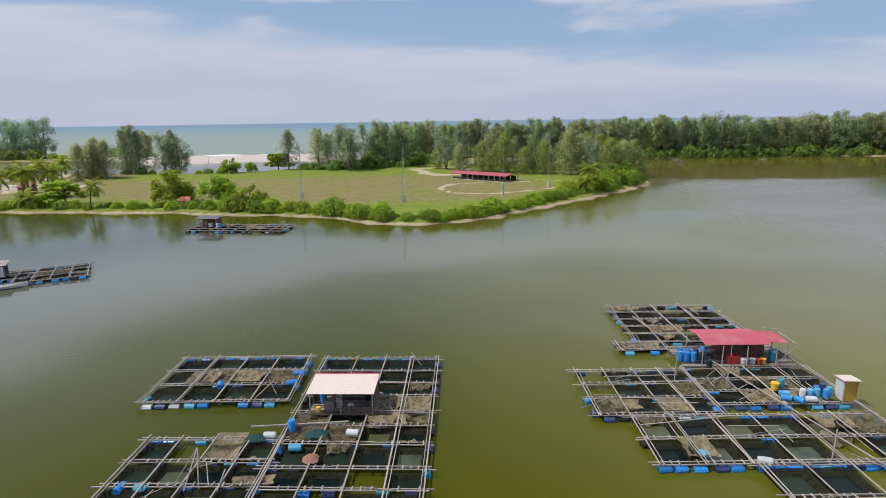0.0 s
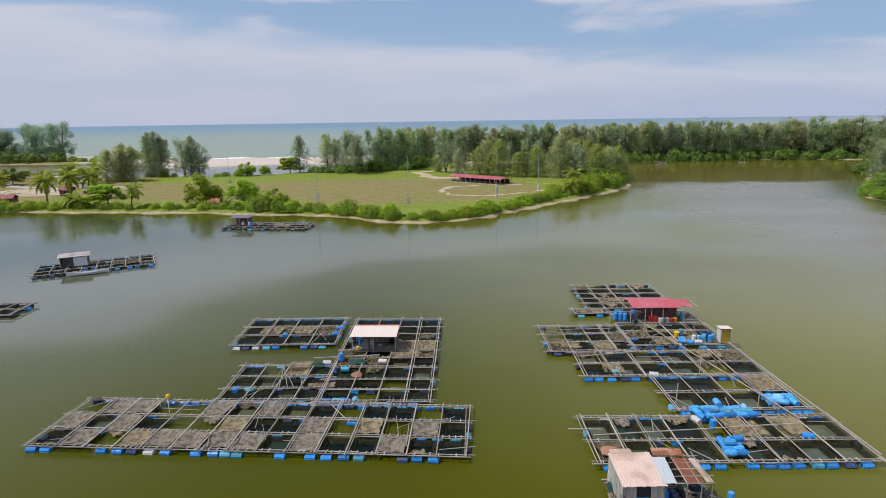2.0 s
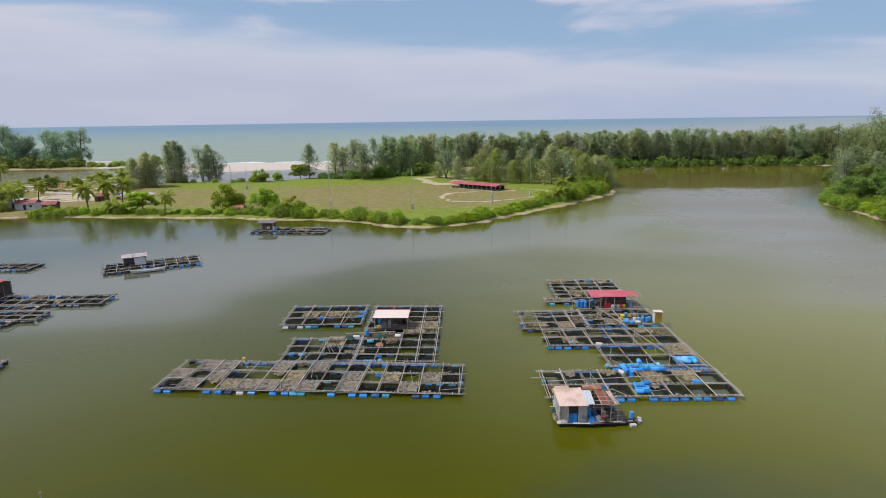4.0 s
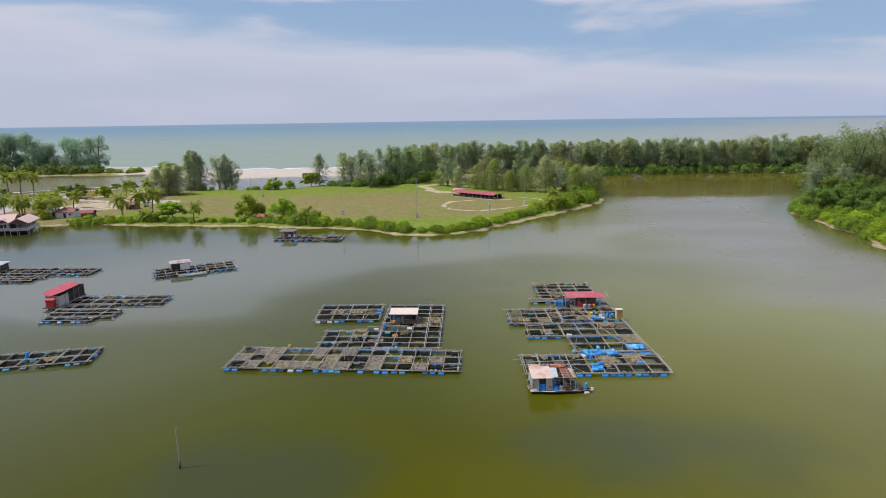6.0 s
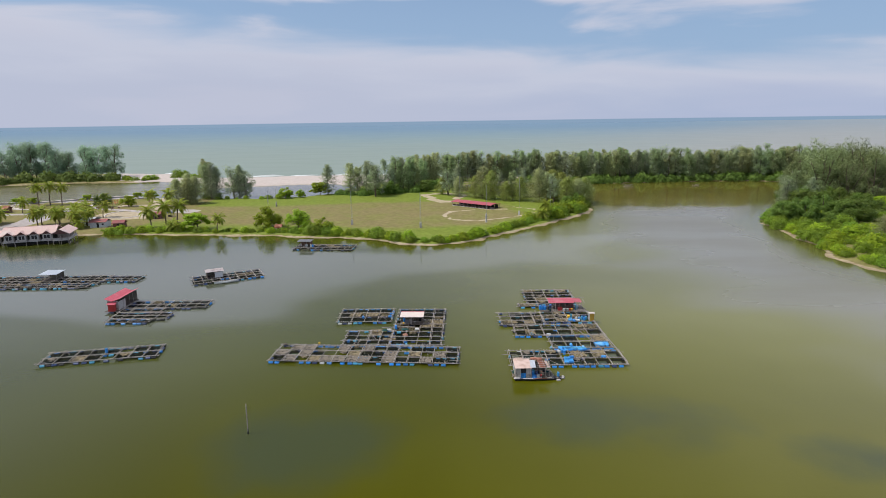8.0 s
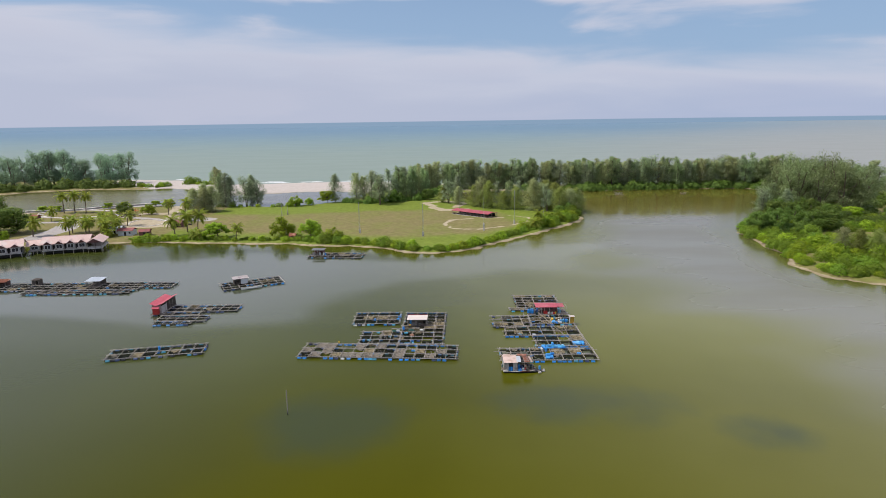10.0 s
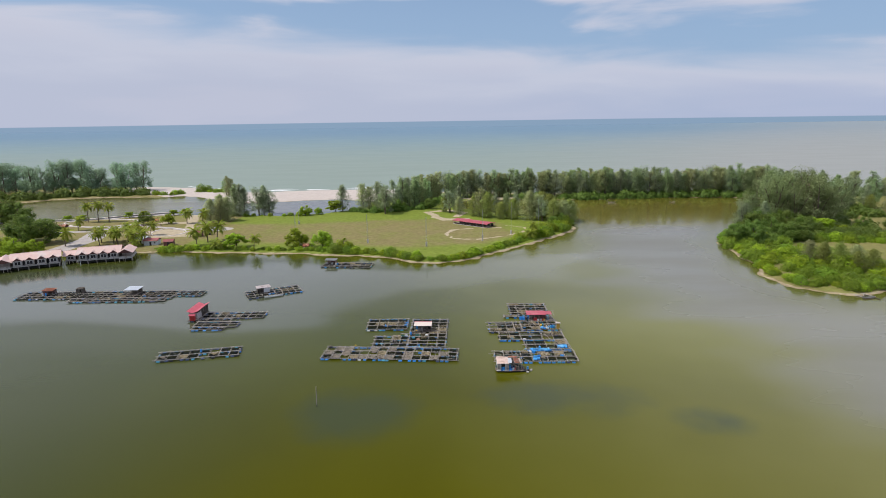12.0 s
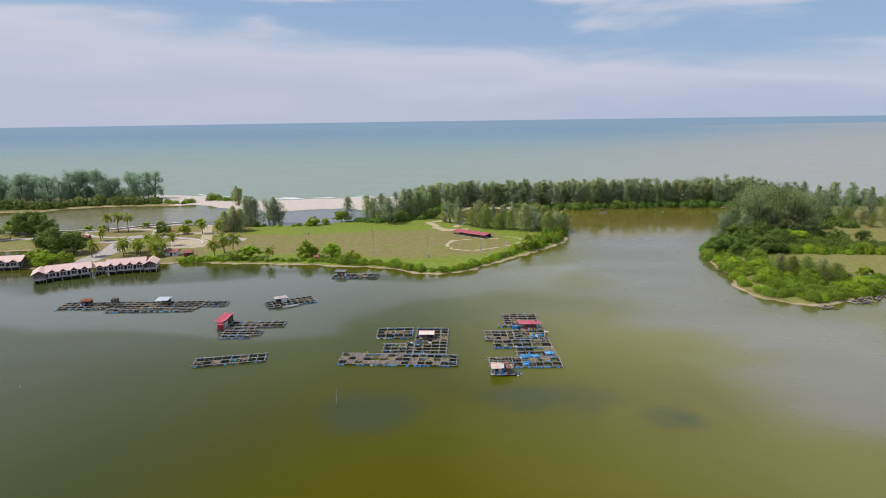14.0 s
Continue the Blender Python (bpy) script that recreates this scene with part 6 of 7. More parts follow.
def frond_mesh(seed, L=3.3):
    rng = np.random.default_rng(seed)
    C, A, B = [], [], []
    n = 22
    for i in range(n):
        s = (i + 1) / n
        x, z = L * s * (1 - 0.12 * s * s), L * (0.42 * s - 0.66 * s * s)
        tang = np.array((1 - 0.36 * s * s, 0, 0.42 - 1.32 * s))
        tang /= np.linalg.norm(tang)
        for side in (-1, 1):
            ll = 1.05 * math.sin(math.pi * (0.12 + 0.83 * s)) * rng.uniform(0.8, 1.15)
            d = np.array((0.55, side * 0.9, -0.45)) + rng.normal(0, 0.1, 3)
            d /= np.linalg.norm(d)
            w = np.cross(d, (0, 0, 1))
            w /= np.linalg.norm(w)
            C.append(np.array((x, 0, z)) + d * ll / 2), A.append(d * ll / 2), B.append(w * 0.11)
    for i in range(8):
        s0, s1 = i / 8, (i + 1) / 8
        p0 = np.array((L * s0 * (1 - 0.12 * s0 * s0), 0, L * (0.42 * s0 - 0.66 * s0 * s0)))
        p1 = np.array((L * s1 * (1 - 0.12 * s1 * s1), 0, L * (0.42 * s1 - 0.66 * s1 * s1)))
        C.append((p0 + p1) / 2), A.append((p1 - p0) / 2 * 1.1), B.append(np.array((0, 0.06 * (1.1 - s0), 0)))
    return blades_mesh("frond", C, A, B, PALMLEAF, np.cross(B, A) * np.sign(np.cross(B, A)[:, 2:] + 1e-9))


FRONDS = [frond_mesh(s) for s in range(3)]


def palm(seed, h=7.0, size=1.0):
    rng = random.Random(seed)
    t = thing("palm_tree", pose(0, 0, 0), "x", "palm tree")
    lx, ly = rng.uniform(-0.6, 0.6), rng.uniform(-0.6, 0.6)
    path = [(lx * s * s, ly * s * s, h * s - 0.3 * (s == 0)) for s in (0, 0.25, 0.5, 0.75, 1.0)]
    put("trunk", joined("trunk", [tube(path, [0.22, 0.17, 0.15, 0.13, 0.12], 8)], BARK), t)
    for i in range(22):
        a = 137.5 * i + rng.uniform(-12, 12)
        tilt = -50 + 108 * (i / 22) + rng.uniform(-8, 8)
        put("frond", rng.choice(FRONDS), t, Matrix.Translation((lx, ly, h)) @ pose(0, 0, 0, 0, 0, a) @ pose(0, 0, 0, 0, tilt, 0) @ Matrix.Scale(size * rng.uniform(0.85, 1.1), 4))
    return t


KINDS = {}


def plant(kind, x, y, label, category, size=1.0, rz=0.0, tall=1.0, group="", z=None):
    """Sets out one tree; the first of a kind is the mould itself."""
    name, halves = KINDS[kind]
    t = new(name)
    t.matrix_world = pose(x, y, (ground_z(x, y) if z is None else z) - 0.05, 0, 0, rz) @ Matrix.Diagonal((size, size, size * tall, 1))
    put("stem" if halves[0].name.startswith("stem") else "trunk", halves[0], t)
    put("crown", halves[1], t)
    return tagged(t, label, category, group)


for i_ in range(6):
    KINDS["cas%d" % i_] = ("casuarina_tree", casuarina(100 + i_, 20.0, (5.4, 6.6, 5.8, 7.0, 5.0, 6.2)[i_], (2, 3, 2, 3, 1, 2)[i_], (28, 21, 28, 21, 52, 28)[i_], 64, (CASUARINA, CASOLIVE, CASUARINA, CASOLIVE, CASGREY, CASGREY)[i_], 0.08, (0.85, 0.25), 0.36))
for i_ in range(4):
    KINDS["cas%d" % (6 + i_)] = ("casuarina_tree", old_casuarina(200 + i_, 20.0, (6.4, 7.2, 6.0, 6.8)[i_], (2, 3, 2, 2)[i_], 46, 80, (CASUARINA, CASGREY, CASOLIVE, CASUARINA)[i_], (0.8, 0.24), 0.10, 0.7))
for i_ in range(3):
    KINDS["bushcas%d" % i_] = ("casuarina_tree", casuarina(130 + i_, 14.0, (5.4, 6.0, 5.0)[i_], 1, 52, 80, (CASOLIVE, CASBRIGHT, CASBRIGHT)[i_], 0.02, (0.8, 0.2)))
for i_ in range(3):
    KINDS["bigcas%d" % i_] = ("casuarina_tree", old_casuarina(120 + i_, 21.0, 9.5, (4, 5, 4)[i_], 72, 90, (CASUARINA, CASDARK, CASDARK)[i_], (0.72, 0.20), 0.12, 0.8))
for i_ in range(3):
    KINDS["farcas%d" % i_] = ("casuarina_tree", old_casuarina(126 + i_, 21.0, 10.0, (2, 3, 2)[i_], 52, 80, CASHAZE, (0.85, 0.30), 0.10, 0.9))
for i_ in range(3):
    KINDS["broad%d" % i_] = ("broadleaf_tree", broad_tree(140 + i_, 5.6, 3.4, None, False, 84, 40, (0.42, 0.34)))
KINDS["almond0"] = ("sea_almond_tree", broad_tree(150, 4.6, 5.0, BROADLEAF, True, 90, 60, (0.46, 0.36)))
KINDS["almond1"] = ("sea_almond_tree", broad_tree(151, 5.2, 4.4, BROADLEAF, True, 90, 60, (0.46, 0.36)))
for i_ in range(2):
    KINDS["dark%d" % i_] = ("broadleaf_tree", broad_tree(160 + i_, 8.0, 4.6, DEEPLEAF, False, 96, 44, (0.5, 0.42)))
for i_ in range(4):
    KINDS["bush%d" % i_] = ("shrub", bush(170 + i_, 2.4, 2.3, (MIDLEAF, MIDLEAF, BROADLEAF, BROADLEAF)[i_], 46, 24, (0.36, 0.30)))

COVER = [bush(180 + k, 2.4, 2.3, BROADLEAF, 22, 20, (0.58, 0.5))[1] for k in range(3)]
COVER_FINE = [bush(190 + k, 2.4, 2.3, BROADLEAF, 44, 20, (0.36, 0.30))[1] for k in range(3)]

rs = random.Random(5)
CAS = "tall feathery grey-green casuarina tree"


def along(points, step, jitter=0.0):
    """Places strung along a polyline."""
    out = []
    for (ax, ay), (bx, by) in zip(points, points[1:]):
        L = math.hypot(bx - ax, by - ay)
        for k in range(max(1, round(L / step))):
            s = (k + rs.uniform(0.2, 0.8)) / max(1, round(L / step))
            out.append((ax + (bx - ax) * s + rs.uniform(-jitter, jitter), ay + (by - ay) * s + rs.uniform(-jitter, jitter)))
    return out


def casuarinas(places, label, group, low=0.85, high=1.15, kinds=10, stem="cas", wider=1.25):
    for x, y in places:
        size = rs.uniform(low, high)
        plant(stem + str(rs.randrange(kinds)), x, y, label, "tree", size * wider, rs.uniform(0, 360), rs.uniform(0.92, 1.08) / wider, group)


# belt behind the bay
casuarinas(along([(92, 350), (150, 354), (222, 352), (268, 344)], 4.6, 2.0), CAS + " in the belt behind the bay", "belt of casuarinas", 0.98, 1.2)
casuarinas(along([(275, 342), (320, 338), (420, 330)], 9.0, 3.0), CAS + " in the belt behind the bay", "belt of casuarinas", 0.8, 1.1)
casuarinas(along([(-8, 352), (30, 362), (90, 362), (200, 362), (270, 356)], 5.4, 3.0), CAS + " in the belt behind the bay", "belt of casuarinas", 1.0, 1.22)
casuarinas(along([(-34, 312), (-22, 332), (-8, 346)], 5.0, 3.0), CAS + " in the belt behind the bay", "belt of casuarinas", 0.98, 1.2)
casuarinas(along([(-8, 368), (40, 361), (92, 355)], 4.6, 2.0), CAS + " in the belt behind the bay", "belt of casuarinas", 0.98, 1.18)
# clump behind the field
casuarinas([(-75, 292), (-60, 291), (-56, 296), (-50, 292), (-45, 288), (-43, 278), (-37, 296), (-33, 302), (-28, 300), (-24, 306), (-20, 312), (-15, 318)], CAS + " behind the field", "casuarinas behind the field", 0.9, 1.2)
casuarinas([(-2, 284), (8, 272), (18, 264), (26, 256), (35, 250), (43, 249), (53, 244), (62, 255), (24, 270), (66, 246)], CAS + " beside the pavilion", "casuarinas beside the pavilion", 0.8, 1.4, 3, "bushcas", 1.2)
casuarinas([(2, 279), (22, 261), (39, 252), (58, 249), (8, 287), (46, 262), (60, 240), (33, 268)], CAS + " beside the pavilion", "casuarinas beside the pavilion", 0.7, 1.0, 10, "cas", 1.2)
casuarinas([(72, 234), (77, 238), (74, 246), (66, 250), (66, 232), (80, 246)], CAS + " on the point", "casuarinas on the point", 0.95, 1.25, 3, "bushcas", 1.2)
casuarinas(along([(262, 272), (300, 286), (360, 282)], 14.0, 5.0), CAS + " on the wooded point", "casuarinas on the wooded point", 0.7, 1.0)
# lone groups on the left
casuarinas([(-156, 255), (-151, 259), (-149, 254), (-145, 256)], CAS + ", broad and bushy", "casuarinas by the road", 0.95, 1.3, 1, "bushcas", 1.25)
casuarinas([(-147, 279), (-144, 276), (-140, 276), (-134, 288), (-130, 287), (-127, 289)], CAS + " at the river edge", "casuarinas at the river", 0.95, 1.15)
casuarinas([(-197, 399), (-190, 386)], CAS + " alone on the sandbar", "casuarinas on the sandbar", 0.7, 1.1)
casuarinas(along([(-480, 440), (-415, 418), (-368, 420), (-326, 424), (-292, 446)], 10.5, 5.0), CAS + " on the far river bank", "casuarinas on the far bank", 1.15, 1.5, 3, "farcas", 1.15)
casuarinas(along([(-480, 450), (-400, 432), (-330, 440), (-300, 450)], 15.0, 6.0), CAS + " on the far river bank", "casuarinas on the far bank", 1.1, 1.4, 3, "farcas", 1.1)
# wooded point on the right
casuarinas([(168, 204), (178, 214), (180, 204), (187, 207), (173, 211)], CAS + " leaning over the bay", "casuarinas over the bay", 0.75, 1.0)
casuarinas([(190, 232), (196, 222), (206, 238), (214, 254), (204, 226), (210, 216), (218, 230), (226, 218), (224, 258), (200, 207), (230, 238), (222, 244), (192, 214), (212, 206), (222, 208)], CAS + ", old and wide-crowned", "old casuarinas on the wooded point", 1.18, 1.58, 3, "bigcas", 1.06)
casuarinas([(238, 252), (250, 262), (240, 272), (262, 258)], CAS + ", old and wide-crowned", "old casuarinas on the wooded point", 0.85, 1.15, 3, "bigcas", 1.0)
casuarinas(along([(272, 262), (300, 272), (360, 262), (440, 250)], 13.0, 6.0), CAS + " on the wooded point", "casuarinas on the wooded point", 0.85, 1.1)
casuarinas([(284, 240), (294, 236), (300, 246), (286, 252), (274, 250), (314, 238), (325, 250), (300, 218)], CAS + " beside the clearing", "casuarinas beside the clearing", 0.7, 1.1, 3, "bushcas")
casuarinas([(157, 122), (161, 118), (165, 113), (169, 108), (164, 122), (172, 114), (174, 107)], "young feathery casuarina on the wooded point", "young casuarinas", 0.6, 0.9, 3, "bushcas")

# shrubs along the shore
SHRUB = "bright green leafy shrub"


def shrubs(places, low, high, label, group, kinds=4):
    for x, y in places:
        plant("bush" + str(rs.randrange(kinds)), x, y, label, "shrub", rs.uniform(0.66 * low, 0.92 * high), rs.uniform(0, 360), rs.uniform(0.75, 1.25), group)


def thicket(places, low, high, label, mat=DEEPLEAF, fine=False):
    """Undergrowth too dense to tell apart, joined into one sheet of leaves."""
    blocks, faces_out = [], []
    for x, y in places:
        me = rs.choice(COVER_FINE if fine else COVER)
        v, nv = np.empty(len(me.vertices) * 3), np.empty(len(me.vertices) * 3)
        me.vertices.foreach_get("co", v)
        me.corner_normals.foreach_get("vector", nv)
        v, nv = v.reshape(-1, 3), nv.reshape(-1, 3)
        k, a, t = rs.uniform(low, high), rs.uniform(0, 6.3), rs.uniform(0.8, 1.15)
        c, sn = math.cos(a), math.sin(a)
        blocks.append(np.stack([x + k * (c * v[:, 0] - sn * v[:, 1]), y + k * (sn * v[:, 0] + c * v[:, 1]), ground_z(x, y) - 0.1 + k * t * v[:, 2]], -1))
        faces_out.append(np.stack([c * nv[:, 0] - sn * nv[:, 1], sn * nv[:, 0] + c * nv[:, 1], nv[:, 2]], -1))
    v, nv = np.concatenate(blocks).reshape(-1, 3, 3), np.concatenate(faces_out).reshape(-1, 3, 3)[:, 0]
    foot = (v[:, 0] + v[:, 1]) / 2
    me = blades_mesh("undergrowth", (foot + v[:, 2]) / 2, (v[:, 2] - foot) / 2, (v[:, 1] - v[:, 0]) / 2, mat, nv)
    tagged(put("undergrowth", me), label, "undergrowth", kind="stuff")


shrubs(along([(-60, 159), (-42, 155), (-30, 151), (-24, 148)], 2.3, 1.6), 1.0, 1.7, SHRUB + " on the sandy bank", "shrubs on the bank")
shrubs(along([(-22, 145), (-12, 140)], 2.2, 1.2), 1.3, 1.8, SHRUB + " on the sandy bank", "shrubs on the bank")
shrubs(along([(-8, 139), (2, 141), (12, 149), (24, 163), (40, 180)], 2.2, 1.6), 0.8, 1.35, SHRUB + " on the sandy bank", "shrubs on the bank")
shrubs(along([(-150, 170), (-128, 169), (-98, 166), (-80, 165), (-60, 161)], 2.3, 1.6), 0.55, 1.1, SHRUB + " on the sandy bank", "shrubs on the bank")
shrubs(along([(40, 182), (54, 194), (66, 208), (70, 220), (74, 236)], 2.9, 3.0), 1.3, 2.3, SHRUB + " on the point", "shrubs on the point")
shrubs(along([(50, 200), (62, 214), (66, 228)], 3.0, 3.0), 1.5, 2.4, SHRUB + " on the point", "shrubs on the point")
shrubs(along([(-150, 277), (-118, 273), (-92, 280)], 6.0, 1.5), 0.8, 1.4, "low green shrub at the river edge", "shrubs at the river")
shrubs(along([(158, 194), (143, 172), (141, 150), (139, 126), (133, 108), (136, 92), (150, 83), (166, 87), (190, 100), (230, 112)], 3.6, 1.8), 1.1, 1.9, "dense green shrub on the wooded point", "shrubs on the wooded point", 3)
shrubs([(x, y) for x, y in [(rs.uniform(143, 182), rs.uniform(92, 156)) for _ in range(70)] if x < 174 or y < 124], 1.2, 2.6, "dense green shrub on the wooded point", "shrubs on the wooded point", 3)
shrubs(along([(186, 106), (215, 115), (245, 121), (300, 130)], 3.2, 3.0), 1.0, 1.6, "dense green shrub on the wooded point", "shrubs on the wooded point", 3)
shrubs(along([(206, 190), (222, 192), (234, 198)], 4.0, 3.0), 1.3, 2.0, "dense green shrub beside the clearing", "shrubs by the clearing")
thicket(along([(-152, 171), (-122, 168.5), (-98, 165.5), (-78, 163.5), (-58, 159), (-36, 154.5), (-24, 149.5), (-8, 141), (2, 142), (11, 148.5), (24, 162), (42, 181), (56, 197)], 1.5, 1.2), 0.2, 0.55, "low weeds and tufts of grass along the bank", MIDLEAF)
shrubs([(-222, 424), (-218, 428), (-214, 422), (-210, 427), (-226, 430), (-206, 422), (-231, 427)], 1.6, 3.0, "grey-green shrub on the sandbar", "shrubs on the sandbar", 3)
shrubs(along([(-268, 408), (-250, 406), (-240, 410)], 5.0, 2.5), 1.2, 2.2, "bright green shrub at the sandbar's end", "shrubs on the sandbar", 3)
thicket(along([(62, 352), (86, 345), (130, 346), (172, 351), (222, 349), (258, 336), (268, 305)], 2.6, 3.0), 0.8, 2.6, "dense green undergrowth below the casuarina belt")
thicket(along([(96, 354), (170, 358), (225, 356), (330, 340), (480, 330)], 4.0, 2.5), 1.6, 2.6, "dense green undergrowth inside the casuarina belt")
thicket(along([(-70, 290), (-50, 286), (-30, 292), (-18, 300), (-12, 316), (-4, 340)], 3.0, 2.5), 1.1, 1.9, "dark green undergrowth below the casuarinas behind the field")
thicket(along([(-480, 396), (-420, 386), (-366, 380), (-345, 398), (-312, 408), (-262, 410)], 4.5, 3.0), 1.2, 3.4, "green undergrowth on the far river bank")
shrubs(along([(-150, 169), (-142, 167.5), (-130, 169)], 2.6, 1.0), 0.9, 1.3, SHRUB + " beside the park shore", "shrubs on the bank")
thicket(along([(-560, 262), (-380, 258)], 7.0, 6.0), 1.2, 2.4, "green undergrowth by the river")
shrubs(along([(188, 168), (228, 164), (275, 166)], 3.4, 2.0), 1.5, 2.4, "dense green shrub beside the clearing", "shrubs by the clearing")
thicket([(rs.uniform(190, 234), rs.uniform(171, 198)) for _ in range(50)] + [(rs.uniform(234, 275), rs.uniform(171, 182)) for _ in range(20)], 1.1, 2.2, "dark green undergrowth behind the clearing", DEEPLEAF, True)
thicket([(rs.uniform(196, 232), rs.uniform(204, 258)) for _ in range(80)] + [(rs.uniform(236, 275), rs.uniform(238, 262)) for _ in range(24)], 1.4, 2.8, "dark green undergrowth below the old casuarinas")
thicket([(x, y) for x, y in [(rs.uniform(140, 186), rs.uniform(88, 168)) for _ in range(70)] if x < 176 or y < 122], 0.8, 1.5, "bright green undergrowth on the wooded point", MIDLEAF, True)
thicket([(143 + 0.78 * (y_ - 171) + rs.uniform(0, 44), y_) for y_ in [rs.uniform(166, 226) for _ in range(80)]], 1.4, 2.4, "dense green undergrowth on the wooded point", DEEPLEAF, True)
for _ in range(46):
    y_ = rs.uniform(168, 220)
    x_ = 147 + 0.78 * (y_ - 171) + rs.uniform(0, 40)
    plant(rs.choice(("dark0", "dark1", "dark0", "broad1")), x_, y_, "leafy green tree in the thicket on the wooded point", "tree", rs.uniform(0.8, 1.5), rs.uniform(0, 360), 1.0, "trees of the thicket")

# single broad-leaved trees
SHORE_TREES = (("broad1", -79, 173, 1.75, "round leafy green tree near the bank"), ("broad2", -65, 171.5, 1.55, "round bright green tree near the bank"), ("broad0", -52, 160, 1.2, "round bright green tree on the bank"), ("almond0", -110, 172, 1.5, "spreading bright green tree on the bank"), ("broad0", -98, 276, 1.3, "bright green tree at the river edge"), ("broad2", -90, 280, 0.9, "round green tree at the river edge"), ("almond1", -80, 292, 1.6, "layered green tree beside the casuarinas"), ("dark0", -34, 288, 1.1, "dark green broad tree among the casuarinas"), ("dark1", -12, 300, 1.0, "dark green broad tree among the casuarinas"), ("almond1", 206, 190, 1.5, "layered green tree on the wooded point"), ("dark0", 232, 196, 1.0, "dark green tree by the clearing"), ("dark1", 248, 196, 0.9, "dark green tree by the clearing"), ("almond0", 168, 96, 0.8, "bright green sea almond tree on the bank"), ("almond0", 196, 118, 0.9, "bright green sea almond tree on the bank"), ("dark0", 70, 228, 0.9, "dark green tree on the point"), ("dark1", 64, 222, 0.8, "dark green tree on the point"), ("broad2", 60, 204, 0.9, "bright green tree on the point"))
PARK_TREES = (("dark0", -230, 186, 2.1, "large spreading dark green tree beside the road"), ("dark1", -221, 190, 1.8, "large spreading dark green tree beside the road"), ("dark1", -238, 196, 1.7, "large spreading dark green tree beside the road"), ("broad0", -217, 160, 1.7, "bright green tree at the inlet"), ("broad2", -226, 165, 1.6, "bright green tree at the inlet"), ("broad1", -210, 164, 1.3, "bright green tree behind the stilt houses"), ("dark1", -290, 252, 2.2, "large dark green tree by the road"), ("dark0", -279, 250, 1.9, "large dark green tree by the road"), ("dark0", -302, 258, 1.8, "large dark green tree by the road"), ("dark0", -194.5, 247, 1.0, "round dark green tree by the paths"), ("broad2", -181, 249, 1.2, "round green tree by the paths"), ("almond0", -258, 267, 0.75, "small clipped green tree by the river wall"), ("almond0", -247, 266, 0.75, "small clipped green tree by the river wall"), ("almond0", -221, 277, 0.8, "small clipped green tree by the river wall"), ("almond0", -212, 281, 0.8, "small clipped green tree by the river wall"), ("almond0", -193, 284, 0.8, "small clipped green tree by the river wall"), ("almond0", -185, 284, 0.95, "small clipped green tree by the river wall"))
for kind_, x_, y_, s_, lab_ in SHORE_TREES + PARK_TREES:
    plant(kind_, x_, y_, lab_, "tree", s_, rs.uniform(0, 360))

# palms
PALM = palm(1, 7.0)
PALM_B = palm(2, 5.0, 1.05)
PALM_C = palm(3, 2.2, 0.95)
first = {PALM: True, PALM_B: True, PALM_C: True}
cluster_ = [(PALM_B, x, y, rs.uniform(1.2, 1.45), "yellow-green coconut palm behind the stilt houses") for x, y in ((-187, 181), (-182, 186), (-177, 181), (-184, 192), (-176, 190), (-171, 186), (-168, 180), (-164, 183), (-170, 194), (-179, 197), (-190, 188))]
for k_, x_, y_, s_, lab_ in cluster_ + [(PALM, -239, 259, 1.6, "tall coconut palm by the river wall"), (PALM, -232, 258.6, 1.7, "tall coconut palm by the river wall"), (PALM, -224.7, 258.2, 1.55, "tall coconut palm by the river wall"), (PALM_B, -227, 228, 1.3, "coconut palm beside the road"), (PALM_B, -205.5, 181, 1.5, "coconut palm beside the parking place"), (PALM_B, -168, 247, 1.45, "coconut palm beside the paths"), (PALM_B, -157.5, 246, 1.5, "coconut palm beside the paths"), (PALM_B, -187, 209, 1.25, "palm in the plaza"), (PALM_B, -179.6, 209, 1.25, "palm in the plaza"), (PALM_B, -172.7, 208.5, 1.25, "palm in the plaza"), (PALM_B, -132.5, 176, 1.6, "dark coconut palm on the shore"), (PALM_B, -131.5, 188, 1.75, "dark coconut palm on the shore"), (PALM_B, -127, 190, 1.65, "dark coconut palm on the shore"), (PALM_B, -99, 165.5, 1.2, "young coconut palm on the bank"), (PALM_C, -120, 170, 1.4, "young palm on the bank"), (PALM_C, -117, 168, 1.2, "young palm on the bank"), (PALM_C, -166, 177, 1.3, "low palm behind the stilt houses"), (PALM_B, 47.5, 190.5, 1.35, "yellowish coconut palm on the point"), (PALM_C, 45, 184.5, 1.55, "low yellowish palm on the point"), (PALM_B, -297, 233, 1.5, "coconut palm by the road"), (PALM_B, -304, 238, 1.5, "coconut palm by the road"), (PALM, -292, 236, 1.2, "coconut palm by the road")]:
    spot_ = pose(x_, y_, ground_z(x_, y_) - 0.05, 0, 0, rs.uniform(0, 360))
    if first[k_]:
        pt_, first[k_] = k_, False
        pt_.matrix_world = spot_ @ Matrix.Scale(s_, 4)
    else:
        pt_ = copy_thing(k_, spot_)
        pt_.scale = (s_, s_, s_)
    tagged(pt_, lab_, "palm tree", "palms")

